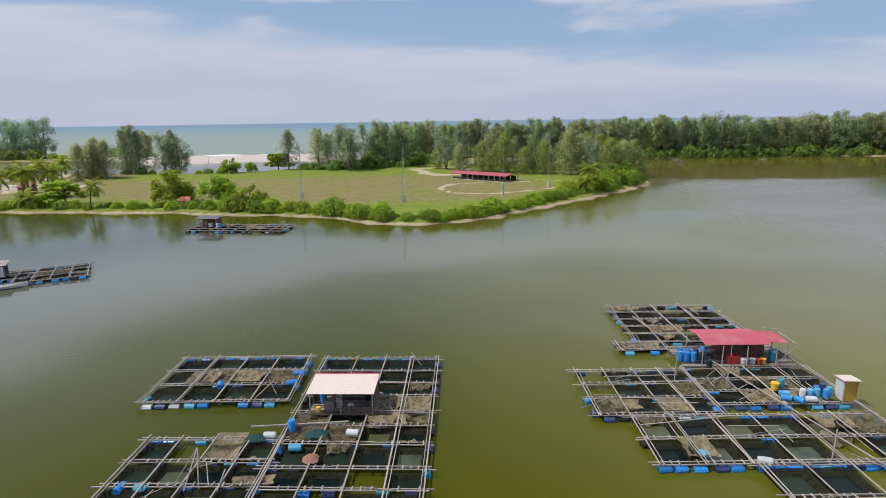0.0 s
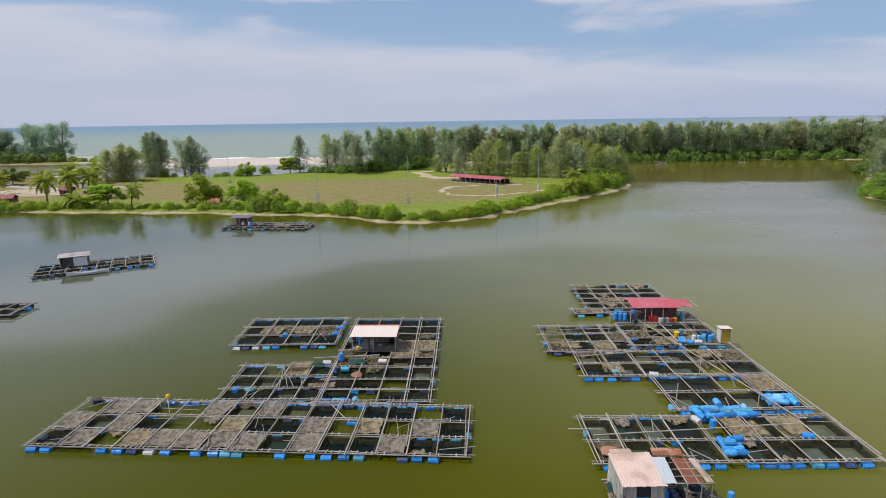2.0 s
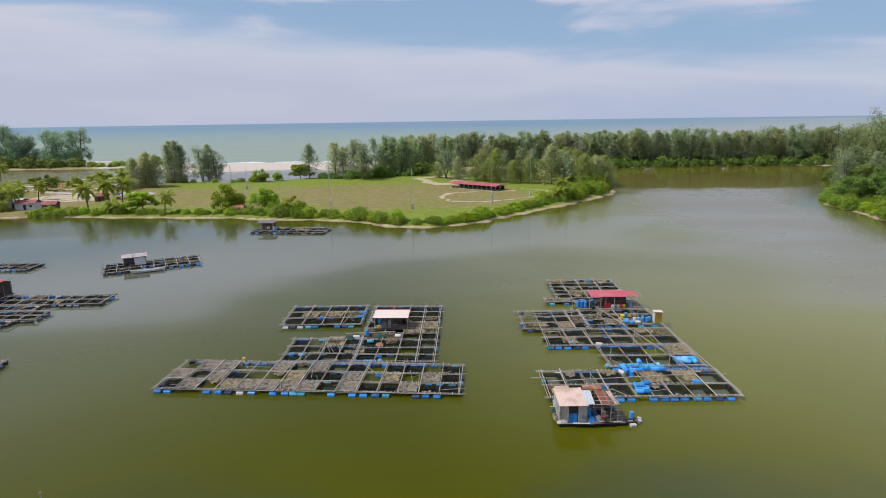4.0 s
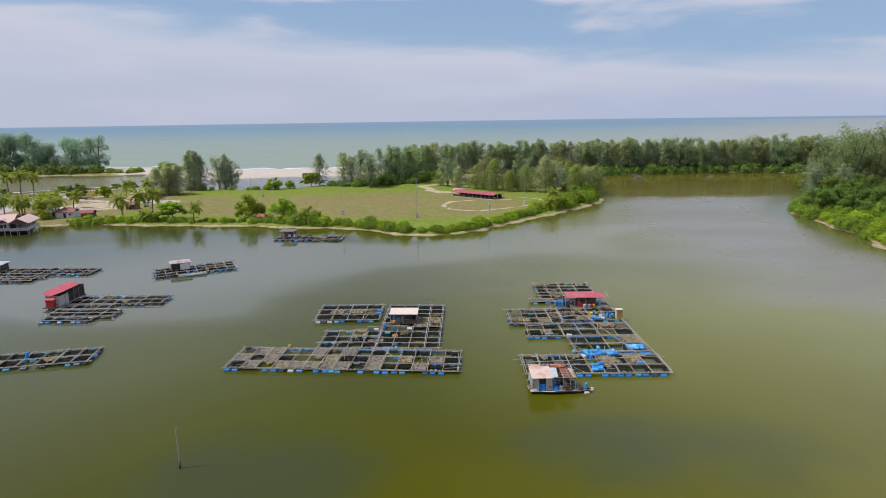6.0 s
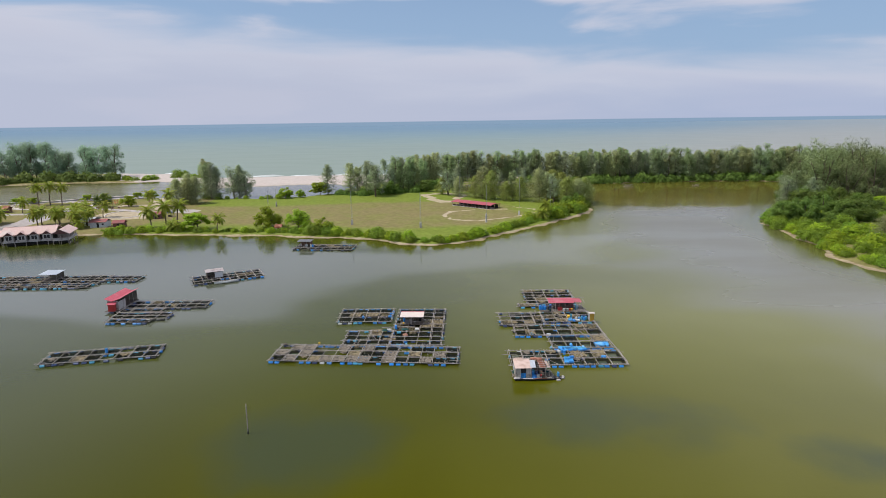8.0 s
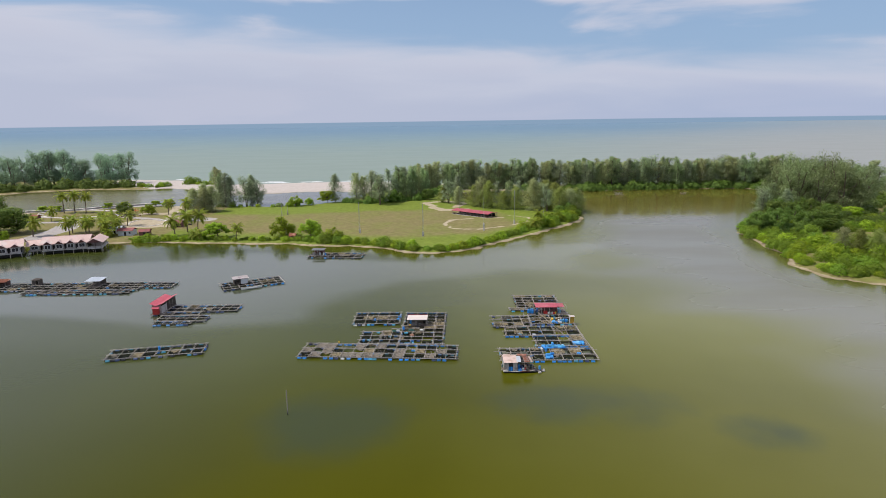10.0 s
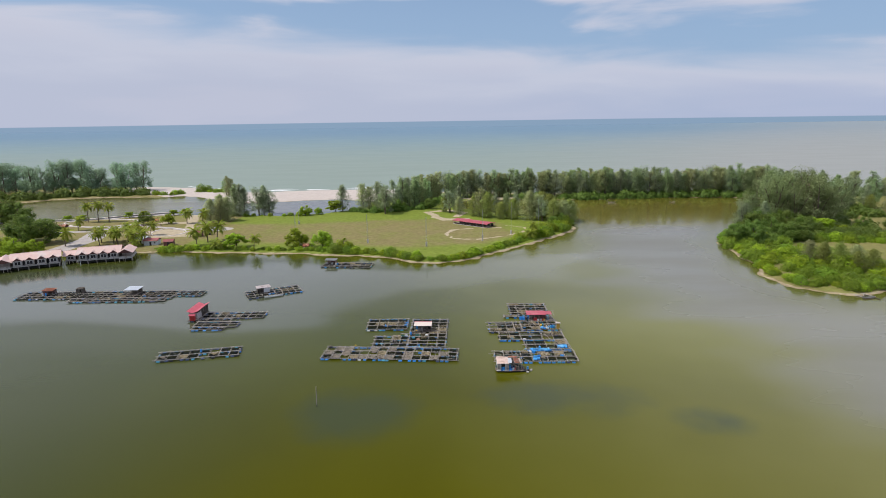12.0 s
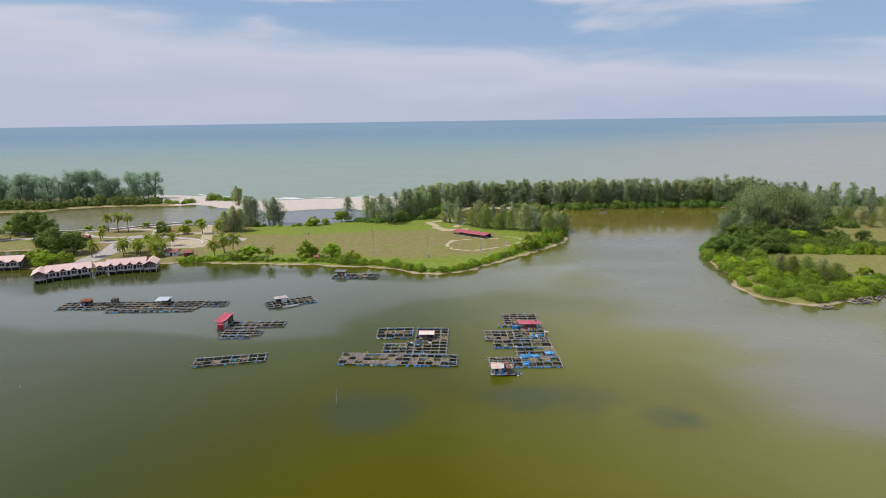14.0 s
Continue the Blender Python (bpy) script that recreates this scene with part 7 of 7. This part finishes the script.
# ---- buildings and masts on the land ----
def prism_roof(name, w, d, h, mat, parent, m, over=0.5, label=""):
    """A gabled roof, ridge along x, with thickness."""
    verts, faces = [], []
    for dz in (0.0, -0.14):
        for x in (-w / 2 - over, w / 2 + over):
            verts += [(x, -d / 2 - over, dz), (x, 0, h + dz), (x, d / 2 + over, dz)]
    faces = [(0, 3, 4, 1), (1, 4, 5, 2), (6, 7, 10, 9), (7, 8, 11, 10), (0, 1, 7, 6), (1, 2, 8, 7), (3, 9, 10, 4), (4, 10, 11, 5), (0, 6, 9, 3), (2, 5, 11, 8)]
    return put(name, mesh_of(name, verts, faces, mat), parent, m, label)


HOUSEWALL = worn("weathered_cream_wall", (0.20, 0.17, 0.15), (0.40, 0.35, 0.31), 0.8, 0.85, (0.16, 0.13, 0.11))


def stilt_house(x, y, rz, w, d, bays, label, tall=1.0, wing=""):
    """A long house over the water: stilts, deck, wall with gabled bays, a long roof and an open cross-gabled wing at one end."""
    hs = thing("stilt_house", pose(x, y, 0, 0, 0, rz) @ Matrix.Diagonal((1, 1, tall, 1)), label, "stilt house", "stilt houses")
    ww = 6.0 if wing else 0.0
    x0, mw = (ww if wing == "l" else 0.0), w - ww
    box("deck", 0, w, -1.5, d, 1.5, 1.75, CONCRETE, hs, "grey deck")
    for i in range(bays + 3):
        for yy in (-1.2, d * 0.5, d - 0.4):
            post(hs, 0.3 + (w - 0.6) * i / (bays + 2), yy, -1.0, 1.5, 0.35, "stilt")
    box("wall", x0 + 0.3, x0 + mw - 0.3, 0.6, d - 0.3, 1.76, 4.6, HOUSEWALL, hs, "weathered cream wall")
    # dark box added below the deck for the undercroft's shade; nothing solid stands there
    box("low_wall", 0.6, w - 0.6, 1.2, 1.6, -0.3, 1.48, DARKIN, hs, "dark box for the shade below the deck")
    prism_roof("roof", mw, d, 2.3, PINKROOF, hs, pose(x0 + mw / 2, d / 2, 4.55), 0.9, "pinkish tiled roof")
    box("ridge_tile", x0 - 0.8, x0 + mw + 0.8, d / 2 - 0.14, d / 2 + 0.14, 6.84, 6.96, PINKROOF, hs, "pinkish ridge tiles", 0.04)
    bw = mw / bays
    for i in range(bays):
        cx = x0 + (i + 0.5) * bw
        box("gable_wall", cx - bw * 0.36, cx + bw * 0.36, -0.9, 0.58, 1.78, 4.3, BAYWALL, hs, "pale bay wall")
        win = box("window", cx - bw * 0.24, cx + bw * 0.24, -0.96, -0.905, 2.5, 3.9, DARKIN, hs, "dark window")
        for fx in (-0.25, 0.0, 0.25):
            box("window_frame", cx + bw * fx - 0.07, cx + bw * fx + 0.07, -1.0, -0.965, 2.5, 3.9, WHITE, win, "pale window post")
        box("railing", cx - bw * 0.42, cx + bw * 0.42, -1.5, -1.42, 1.77, 2.5, PALEWOOD, hs, "pale railing")
        box("recess", cx + bw * 0.38, min(cx + bw * 0.62, x0 + mw - 0.1), 0.52, 0.58, 1.8, 4.2, DARKIN, hs, "dark doorway between the bays")
        prism_roof("gable_roof", 3.4, bw * 0.80, 1.6, PINKROOF, hs, pose(cx, 0.6, 4.15, 0, 0, 90), 0.22, "small pinkish gable roof")
        tri = mesh_of("gable", [(cx - bw * 0.36, -0.92, 4.3), (cx + bw * 0.36, -0.92, 4.3), (cx, -0.92, 5.55), (cx - bw * 0.36, -0.75, 4.3), (cx + bw * 0.36, -0.75, 4.3), (cx, -0.75, 5.55)], [(0, 1, 2), (3, 5, 4), (0, 3, 4, 1), (1, 4, 5, 2), (2, 5, 3, 0)], BROWNWALL)
        put("gable", tri, hs, None, "brown gable end")
    if wing:
        c0 = 0.0 if wing == "l" else mw
        cx, front = c0 + ww / 2, -3.2
        box("wing_deck", c0 + 0.2, c0 + ww - 0.2, front, -1.52, 1.5, 1.75, CONCRETE, hs, "grey deck of the wing")
        prism_roof("wing_roof", d * 0.95 + 2.6, ww, 1.9, PINKROOF, hs, pose(cx, (d * 0.95 + front) / 2 + 0.3, 4.2, 0, 0, 90), 0.5, "pinkish cross gable roof")
        tri = mesh_of("wing_gable", [(c0 + 0.2, front + 0.25, 4.2), (c0 + ww - 0.2, front + 0.25, 4.2), (cx, front + 0.25, 5.95), (c0 + 0.2, front + 0.42, 4.2), (c0 + ww - 0.2, front + 0.42, 4.2), (cx, front + 0.42, 5.95)], [(0, 1, 2), (3, 5, 4), (0, 3, 4, 1), (1, 4, 5, 2), (2, 5, 3, 0)], BROWNWALL)
        put("wing_gable", tri, hs, None, "brown gable end of the wing")
        box("wing_wall", c0 + 1.0, c0 + ww - 1.0, 0.8, d - 0.6, 1.76, 4.2, HOUSEWALL, hs, "weathered wall of the wing")
        for px0 in (c0 + 0.3, cx, c0 + ww - 0.3):
            post(hs, px0, front + 0.35, -1.0, 4.2, 0.22, "veranda_post")
        edge = c0 + 0.25 if wing == "l" else c0 + ww - 0.25
        for i in range(5):
            post(hs, edge, front + 1.6 + i * (d - 0.5) / 4, 1.75, 4.2, 0.18, "veranda_post")
        box("railing", c0 + 0.3, c0 + ww - 0.3, front + 0.3, front + 0.38, 1.77, 2.6, PALEWOOD, hs, "pale railing")
        box("railing", edge - 0.05, edge + 0.05, front + 0.5, d - 0.6, 1.77, 2.6, PALEWOOD, hs, "pale railing")
    return hs


BAYWALL = worn("pale_cream_wall", (0.36, 0.33, 0.30), (0.56, 0.52, 0.48), 0.8, 0.85, (0.27, 0.24, 0.21))
stilt_house(-203.8, 128.5, 29, 24.5, 10.0, 4, "long stilt house with pinkish roof and small gables over water", 1.0, "l")
stilt_house(-175.6, 143.4, 18, 23.6, 10.0, 4, "long stilt house with pinkish roof and small gables over water", 1.0, "r")
stilt_house(-252.0, 152.0, 12, 23.0, 10.0, 4, "stilt house with pinkish roof across the inlet")
stilt_house(-182.6, 144.6, 22, 5.0, 6.5, 1, "small linking stilt house with a pinkish roof", 0.8)


def kerb(points, label, closed=True):
    """A low kerb of pale concrete following a smooth line on the ground."""
    pts, n = [], len(points)
    for i in range(n if closed else n - 1):
        p0, p1, p2, p3 = (Vector(points[(i + k) % n if closed else min(max(i + k, 0), n - 1)]) for k in (-1, 0, 1, 2))
        for q in (0, 0.25, 0.5, 0.75):
            pts.append(0.5 * (2 * p1 + (p2 - p0) * q + (2 * p0 - 5 * p1 + 4 * p2 - p3) * q * q + (3 * p1 - p0 - 3 * p2 + p3) * q ** 3))
    verts, faces, m = [], [], len(pts)
    for i, c in enumerate(pts):
        way = (pts[(i + 1) % m] - pts[i - 1]).normalized()
        side = Vector((-way.y, way.x)) * 0.30
        z = ground_z(c.x, c.y)
        for sx, zz in ((-1, -0.1), (-1, 0.22), (-0.8, 0.27), (0.8, 0.27), (1, 0.22), (1, -0.1)):
            verts.append((c.x + side.x * sx, c.y + side.y * sx, z + zz))
    for i in range(m if closed else m - 1):
        j = (i + 1) % m
        faces += [(i * 6 + k, i * 6 + k + 1, j * 6 + k + 1, j * 6 + k) for k in range(5)]
    kb = put("kerb", mesh_of("kerb", verts, faces, PLASTER))
    tagged(kb, label, "kerb", "kerbs in the park")


kerb([(-177, 220), (-173, 230), (-162, 227), (-156, 216), (-160, 206), (-171, 208)], "pale concrete kerb round the sandy plaza")
kerb([(-254, 257), (-248, 269), (-231, 271), (-209, 264), (-204, 251), (-207, 243), (-225, 240), (-240, 244)], "pale concrete kerb along the looping path")


DULLROOF = worn("dull_brick_red_sheet", (0.24, 0.075, 0.07), (0.36, 0.12, 0.11), 0.8, 0.75, (0.20, 0.09, 0.08), bump=0.15)


def cabin(x, y, rz, w, d, h, wall, roof, label, name="cabin"):
    c = thing(name, pose(x, y, ground_z(x, y) - 0.05, 0, 0, rz), label, "cabin")
    box("wall", -w / 2, w / 2, -d / 2, d / 2, 0, h, wall, c)
    prism_roof("roof", w, d, 1.1, roof, c, pose(0, 0, h), 0.4)
    box("door", -0.5, 0.5, -d / 2 - 0.06, -d / 2 - 0.005, 0.05, 2.05, DARKIN, c, "dark doorway")
    box("window", w * 0.25, w * 0.25 + 0.9, -d / 2 - 0.06, -d / 2 - 0.005, 1.1, 1.9, DARKIN, c, "dark window")
    return c


cabin(-159.5, 183, 4, 7, 5, 2.6, ZINC, DULLROOF, "blue-grey cabin with a dull red roof by the shore")
cabin(-167, 188, -6, 6, 5, 2.6, WHITE, ZINC, "white cabin with a zinc roof by the shore")
cabin(-149.5, 181, 10, 4.6, 4, 2.2, BROWNWALL, DULLROOF, "small shelter with a red roof by the shore")
cabin(-72.5, 166.5, 0, 2.4, 2.2, 1.7, PLASTER, RUST, "tiny hut with a brown roof under the trees")
cabin(-238, 231, 0, 4, 4, 2.4, BROWNWALL, RUST, "kiosk with a red roof beside the road")
cabin(-262, 226, 0, 4, 4, 2.4, BROWNWALL, DULLROOF, "kiosk with a red roof beside the road")
cabin(-143, 204, 0, 4, 4, 2.4, BROWNWALL, DULLROOF, "kiosk with a dull red roof beside the paths")

# low open pavilion with a long red roof
DULLPINK = worn("sun_bleached_red_sheet", (0.38, 0.065, 0.085), (0.52, 0.12, 0.145), 1.6, 0.7, (0.46, 0.17, 0.18), bump=0.15)
pav = thing("pavilion", pose(6.5, 238.5, ground_z(15, 230), 0, 0, -41), "long low open pavilion with a faded red roof", "pavilion")
prism_roof("roof", 26.0, 8.0, 0.7, DULLPINK, pav, pose(13.0, 0, 2.25), 0.6, "long faded red roof")
box("floor", -0.3, 26.3, -4.3, 4.3, -0.3, 0.08, CONCRETE, pav, "concrete floor")
for i_ in range(11):
    for y_ in (-3.9, 3.9):
        post(pav, i_ * 2.6, y_, 0.08, 2.2, 0.20)
    if i_ < 10:
        box("bench", i_ * 2.6 + 0.3, i_ * 2.6 + 2.2, -3.6, -2.9, 0.10, 0.85, DARKWOOD, pav)
        box("partition", i_ * 2.6 + 0.2, i_ * 2.6 + 2.4, 2.9, 3.1, 0.10, 1.9, DARKIN, pav, "dark partition")


def mast(x, y, h, label):
    """A slim three-legged lattice mast on a concrete foot."""
    t = thing("lattice_mast", pose(x, y, ground_z(x, y)), label, "lattice mast", "lattice masts")
    box("footing", -0.45, 0.45, -0.45, 0.45, -0.3, h * 0.14, CONCRETE, t, "pale concrete footing")
    corners = [(0.42 * math.cos(a), 0.42 * math.sin(a)) for a in (0.5, 2.6, 4.7)]
    for cx, cy in corners:
        put("leg", POLES_STEEL, t, span_m((cx, cy, 0.3), (cx * 0.35, cy * 0.35, h), 0.05))
    n = int(h / 0.9)
    for i in range(n):
        for k in range(3):
            s0, s1 = (i + 0.3) / n, (i + 1.0) / n
            a, b = corners[k], corners[(k + 1) % 3]
            f0, f1 = 1 - 0.65 * s0, 1 - 0.65 * s1
            put("brace", POLES_STEEL, t, span_m((a[0] * f0, a[1] * f0, s0 * h), (b[0] * f1, b[1] * f1, s1 * h), 0.024))
    return t


POLES_STEEL = unit_beam("brace", STEEL, 61)
for x_, y_, h_ in ((-11.0, 168.5, 15.5), (-42.6, 179.0, 15.5), (-84.0, 192.0, 15.0)):
    mast(x_, y_, h_, "slim grey lattice mast standing in the grass")
for x_, y_, h_, foot_ in ((18.6, 180.5, 17.0, 4.0), (36.0, 200.0, 18.0, 2.0), (52.0, 204.0, 17.0, 2.2), (8.0, 236.0, 16.0, 2.0), (-94.0, 240.5, 11.0, 2.2), (40.0, 188.0, 2.6, 2.4)):
    t_ = thing("light_pole", pose(x_, y_, ground_z(x_, y_)), "slim grey lighting pole on the grass", "light pole", "light poles")
    put("pole", unit_beam("pole", STEEL, 63, 6), t_, span_m((0, 0, -0.3), (0, 0.05, h_), 0.15))
    put("footing", mesh_of("footing", *lathe([(0.42, -0.2), (0.40, foot_ * 0.9), (0.34, foot_)], 8), CONCRETE), t_)

# river wall
for (ax_, ay_), (bx_, by_) in zip(((-345, 261), (-300, 259), (-272, 263), (-239, 269), (-222, 283)), ((-300, 259), (-272, 263), (-239, 269), (-222, 283), (-201, 293))):
    L_, a_ = math.hypot(bx_ - ax_, by_ - ay_), math.degrees(math.atan2(by_ - ay_, bx_ - ax_))
    wl_ = thing("river_wall", pose(ax_, ay_, 0, 0, 0, a_), "long low pale concrete wall along the river", "wall", "river wall")
    box("wall", 0, L_, -0.6, 0.6, -0.6, 1.7, CONCRETE, wl_)
    box("coping", -0.05, L_ + 0.05, -0.75, 0.75, 1.70, 1.9, PLASTER, wl_, "pale coping")

# surf breaking on the far side of the sandbar
FOAM = worn("white_foam", (0.62, 0.63, 0.62), (0.80, 0.80, 0.79), 0.5, 0.9, None, bump=0.4)


def surf(x0, y0, x1, y1, wide, seed):
    """A low ragged ridge of foam lying along a line, thinning out at both ends."""
    rng = random.Random(seed)
    L = math.hypot(x1 - x0, y1 - y0)
    n = max(6, int(L / 1.6))
    ux, uy = (x1 - x0) / L, (y1 - y0) / L
    verts, faces = [], []
    for i in range(n + 1):
        q = i / n
        fade = min(1.0, 5 * q, 5 * (1 - q))
        sway = 1.6 * math.sin(5 * q + seed) + rng.uniform(-0.5, 0.5)
        w = max(0.12, wide * fade * rng.uniform(0.35, 1.1))
        cx, cy = x0 + ux * L * q - uy * sway, y0 + uy * L * q + ux * sway
        for side, z in ((-1, 0.0), (-0.4, 0.30 * fade + 0.05), (0.3, 0.38 * fade + 0.05), (1, 0.0)):
            verts.append((cx - uy * w * side, cy + ux * w * side, z))
    for i in range(n):
        for k in range(3):
            faces.append((i * 4 + k, i * 4 + k + 1, (i + 1) * 4 + k + 1, (i + 1) * 4 + k))
    tagged(put("surf", mesh_of("surf", verts, faces, FOAM, True)), "white surf breaking along the sandy beach", "surf", kind="stuff")


for k_, (x0_, y0_, x1_, y1_, w_) in enumerate(((-178, 432, -142, 440, 1.4), (-168, 444, -150, 447, 1.2), (-136, 440, -112, 438, 0.9), (-98, 442, -70, 437, 1.4), (-92, 450, -74, 447, 1.0), (-62, 435, -36, 426, 1.3), (-232, 460, -205, 452, 1.0), (-268, 480, -244, 472, 1.0), (300, 380, 360, 377, 1.2), (220, 386, 262, 382, 1.0))):
    surf(x0_, y0_, x1_, y1_, w_, k_ + 1)

# snags in the bay and drift timber off the wooded point
for x_, y_, s_ in ((125, 317, 1.4), (172, 319, 0.7)):
    sn_ = thing("snag", pose(x_, y_, 0), "bleached dead branches lying in the shallows", "driftwood", "snags")
    for i_ in range(14):
        a_ = rs.uniform(0, 6.3)
        put("branch", POLES[i_ % 3], sn_, span_m((rs.uniform(-3, 3) * s_, rs.uniform(-1.5, 1.5), -0.2), (rs.uniform(-4, 4) * s_, rs.uniform(-2, 2), rs.uniform(0.3, 1.8) * s_), 0.16))
DRIFT = unit_beam("timber", DARKWOOD, 66)
for x_, y_, n_ in ((152, 75.5, 8), (168, 82, 14), (174, 85, 16), (182, 90, 16), (190, 95, 14)):
    dr_ = thing("drift_timber", pose(x_, y_, 0), "old timbers and boats drawn up at the bank", "driftwood", "drift timber")
    for i_ in range(n_):
        a_, l_ = rs.uniform(0, 3.14), rs.uniform(1.5, 5)
        cx_, cy_ = rs.uniform(-4, 4), rs.uniform(-2.5, 2.5)
        put("timber", (DRIFT if i_ % 2 else BEAMS[i_ % 5]), dr_, span_m((cx_ - math.cos(a_) * l_ / 2, cy_ - math.sin(a_) * l_ / 2, 0.15), (cx_ + math.cos(a_) * l_ / 2, cy_ + math.sin(a_) * l_ / 2, 0.3), 0.3, 0.2))

for x_, y_, rz_, l_ in ((170, 80.5, 24, 6.0), (178, 84.5, 40, 5.0), (187, 90.0, 12, 6.5), (150, 74.0, 4, 4.5)):
    boat(x_, y_, rz_, l_, 1.2, GREYBOX, "old grey wooden boat drawn up at the bank")

# ---- small things in the park ----
def bench(x, y, rz):
    b = thing("bench", pose(x, y, ground_z(x, y), 0, 0, rz), "small brown timber bench in the park", "bench", "park benches")
    box("seat", -0.9, 0.9, -0.22, 0.22, 0.40, 0.46, BROWNWALL, b)
    box("backrest", -0.9, 0.9, 0.20, 0.25, 0.48, 0.90, BROWNWALL, b)
    for sx in (-0.75, 0.75):
        box("leg", sx - 0.05, sx + 0.05, -0.18, 0.18, 0.0, 0.395, CONCRETE, b)
    return b


for i_, (x_, y_) in enumerate(((-194, 241), (-191, 238), (-188, 240), (-184, 238), (-198, 239), (-187, 243), (-182, 241))):
    bench(x_, y_, 25 * i_)

play = thing("play_frame", pose(-194.0, 259.0, ground_z(-194, 259)), "orange and red metal climbing frame in the park", "climbing frame")
for x_ in (-2.4, -0.8, 0.8, 2.4):
    for y_ in (-1.2, 1.2):
        put("post", unit_beam("post", REDP, 70, 6), play, span_m((x_, y_, -0.2), (x_, y_, 2.6), 0.14))
for z_ in (1.2, 2.5):
    for y_ in (-1.2, 1.2):
        put("rail", unit_beam("rail", YELLOWP, 71, 6), play, span_m((-2.4, y_, z_), (2.4, y_, z_), 0.10))
box("platform", -0.8, 0.8, -1.15, 1.15, 1.10, 1.18, REDP, play)


def stall(x, y, rz, top, label):
    s = thing("market_stall", pose(x, y, ground_z(x, y), 0, 0, rz), label, "stall", "stalls under the palms")
    for sx in (-1.2, 1.2):
        for sy in (-0.9, 0.9):
            put("post", POLES_STEEL, s, span_m((sx, sy, -0.1), (sx, sy, 2.2), 0.08))
    prism_roof("canopy", 2.4, 1.8, 0.5, top, s, pose(0, 0, 2.2), 0.3)
    box("counter", -1.1, 1.1, -0.85, -0.35, 0.05, 0.95, DARKWOOD, s)
    return s


stall(-142.5, 203.0, 10, WHITE, "dark stall with a white canopy under the palms")
stall(-138.5, 209.0, -15, NAVY, "dark stall with a navy canopy under the palms")
stall(-146.0, 206.5, 40, BLACKP, "dark stall with a black canopy under the palms")
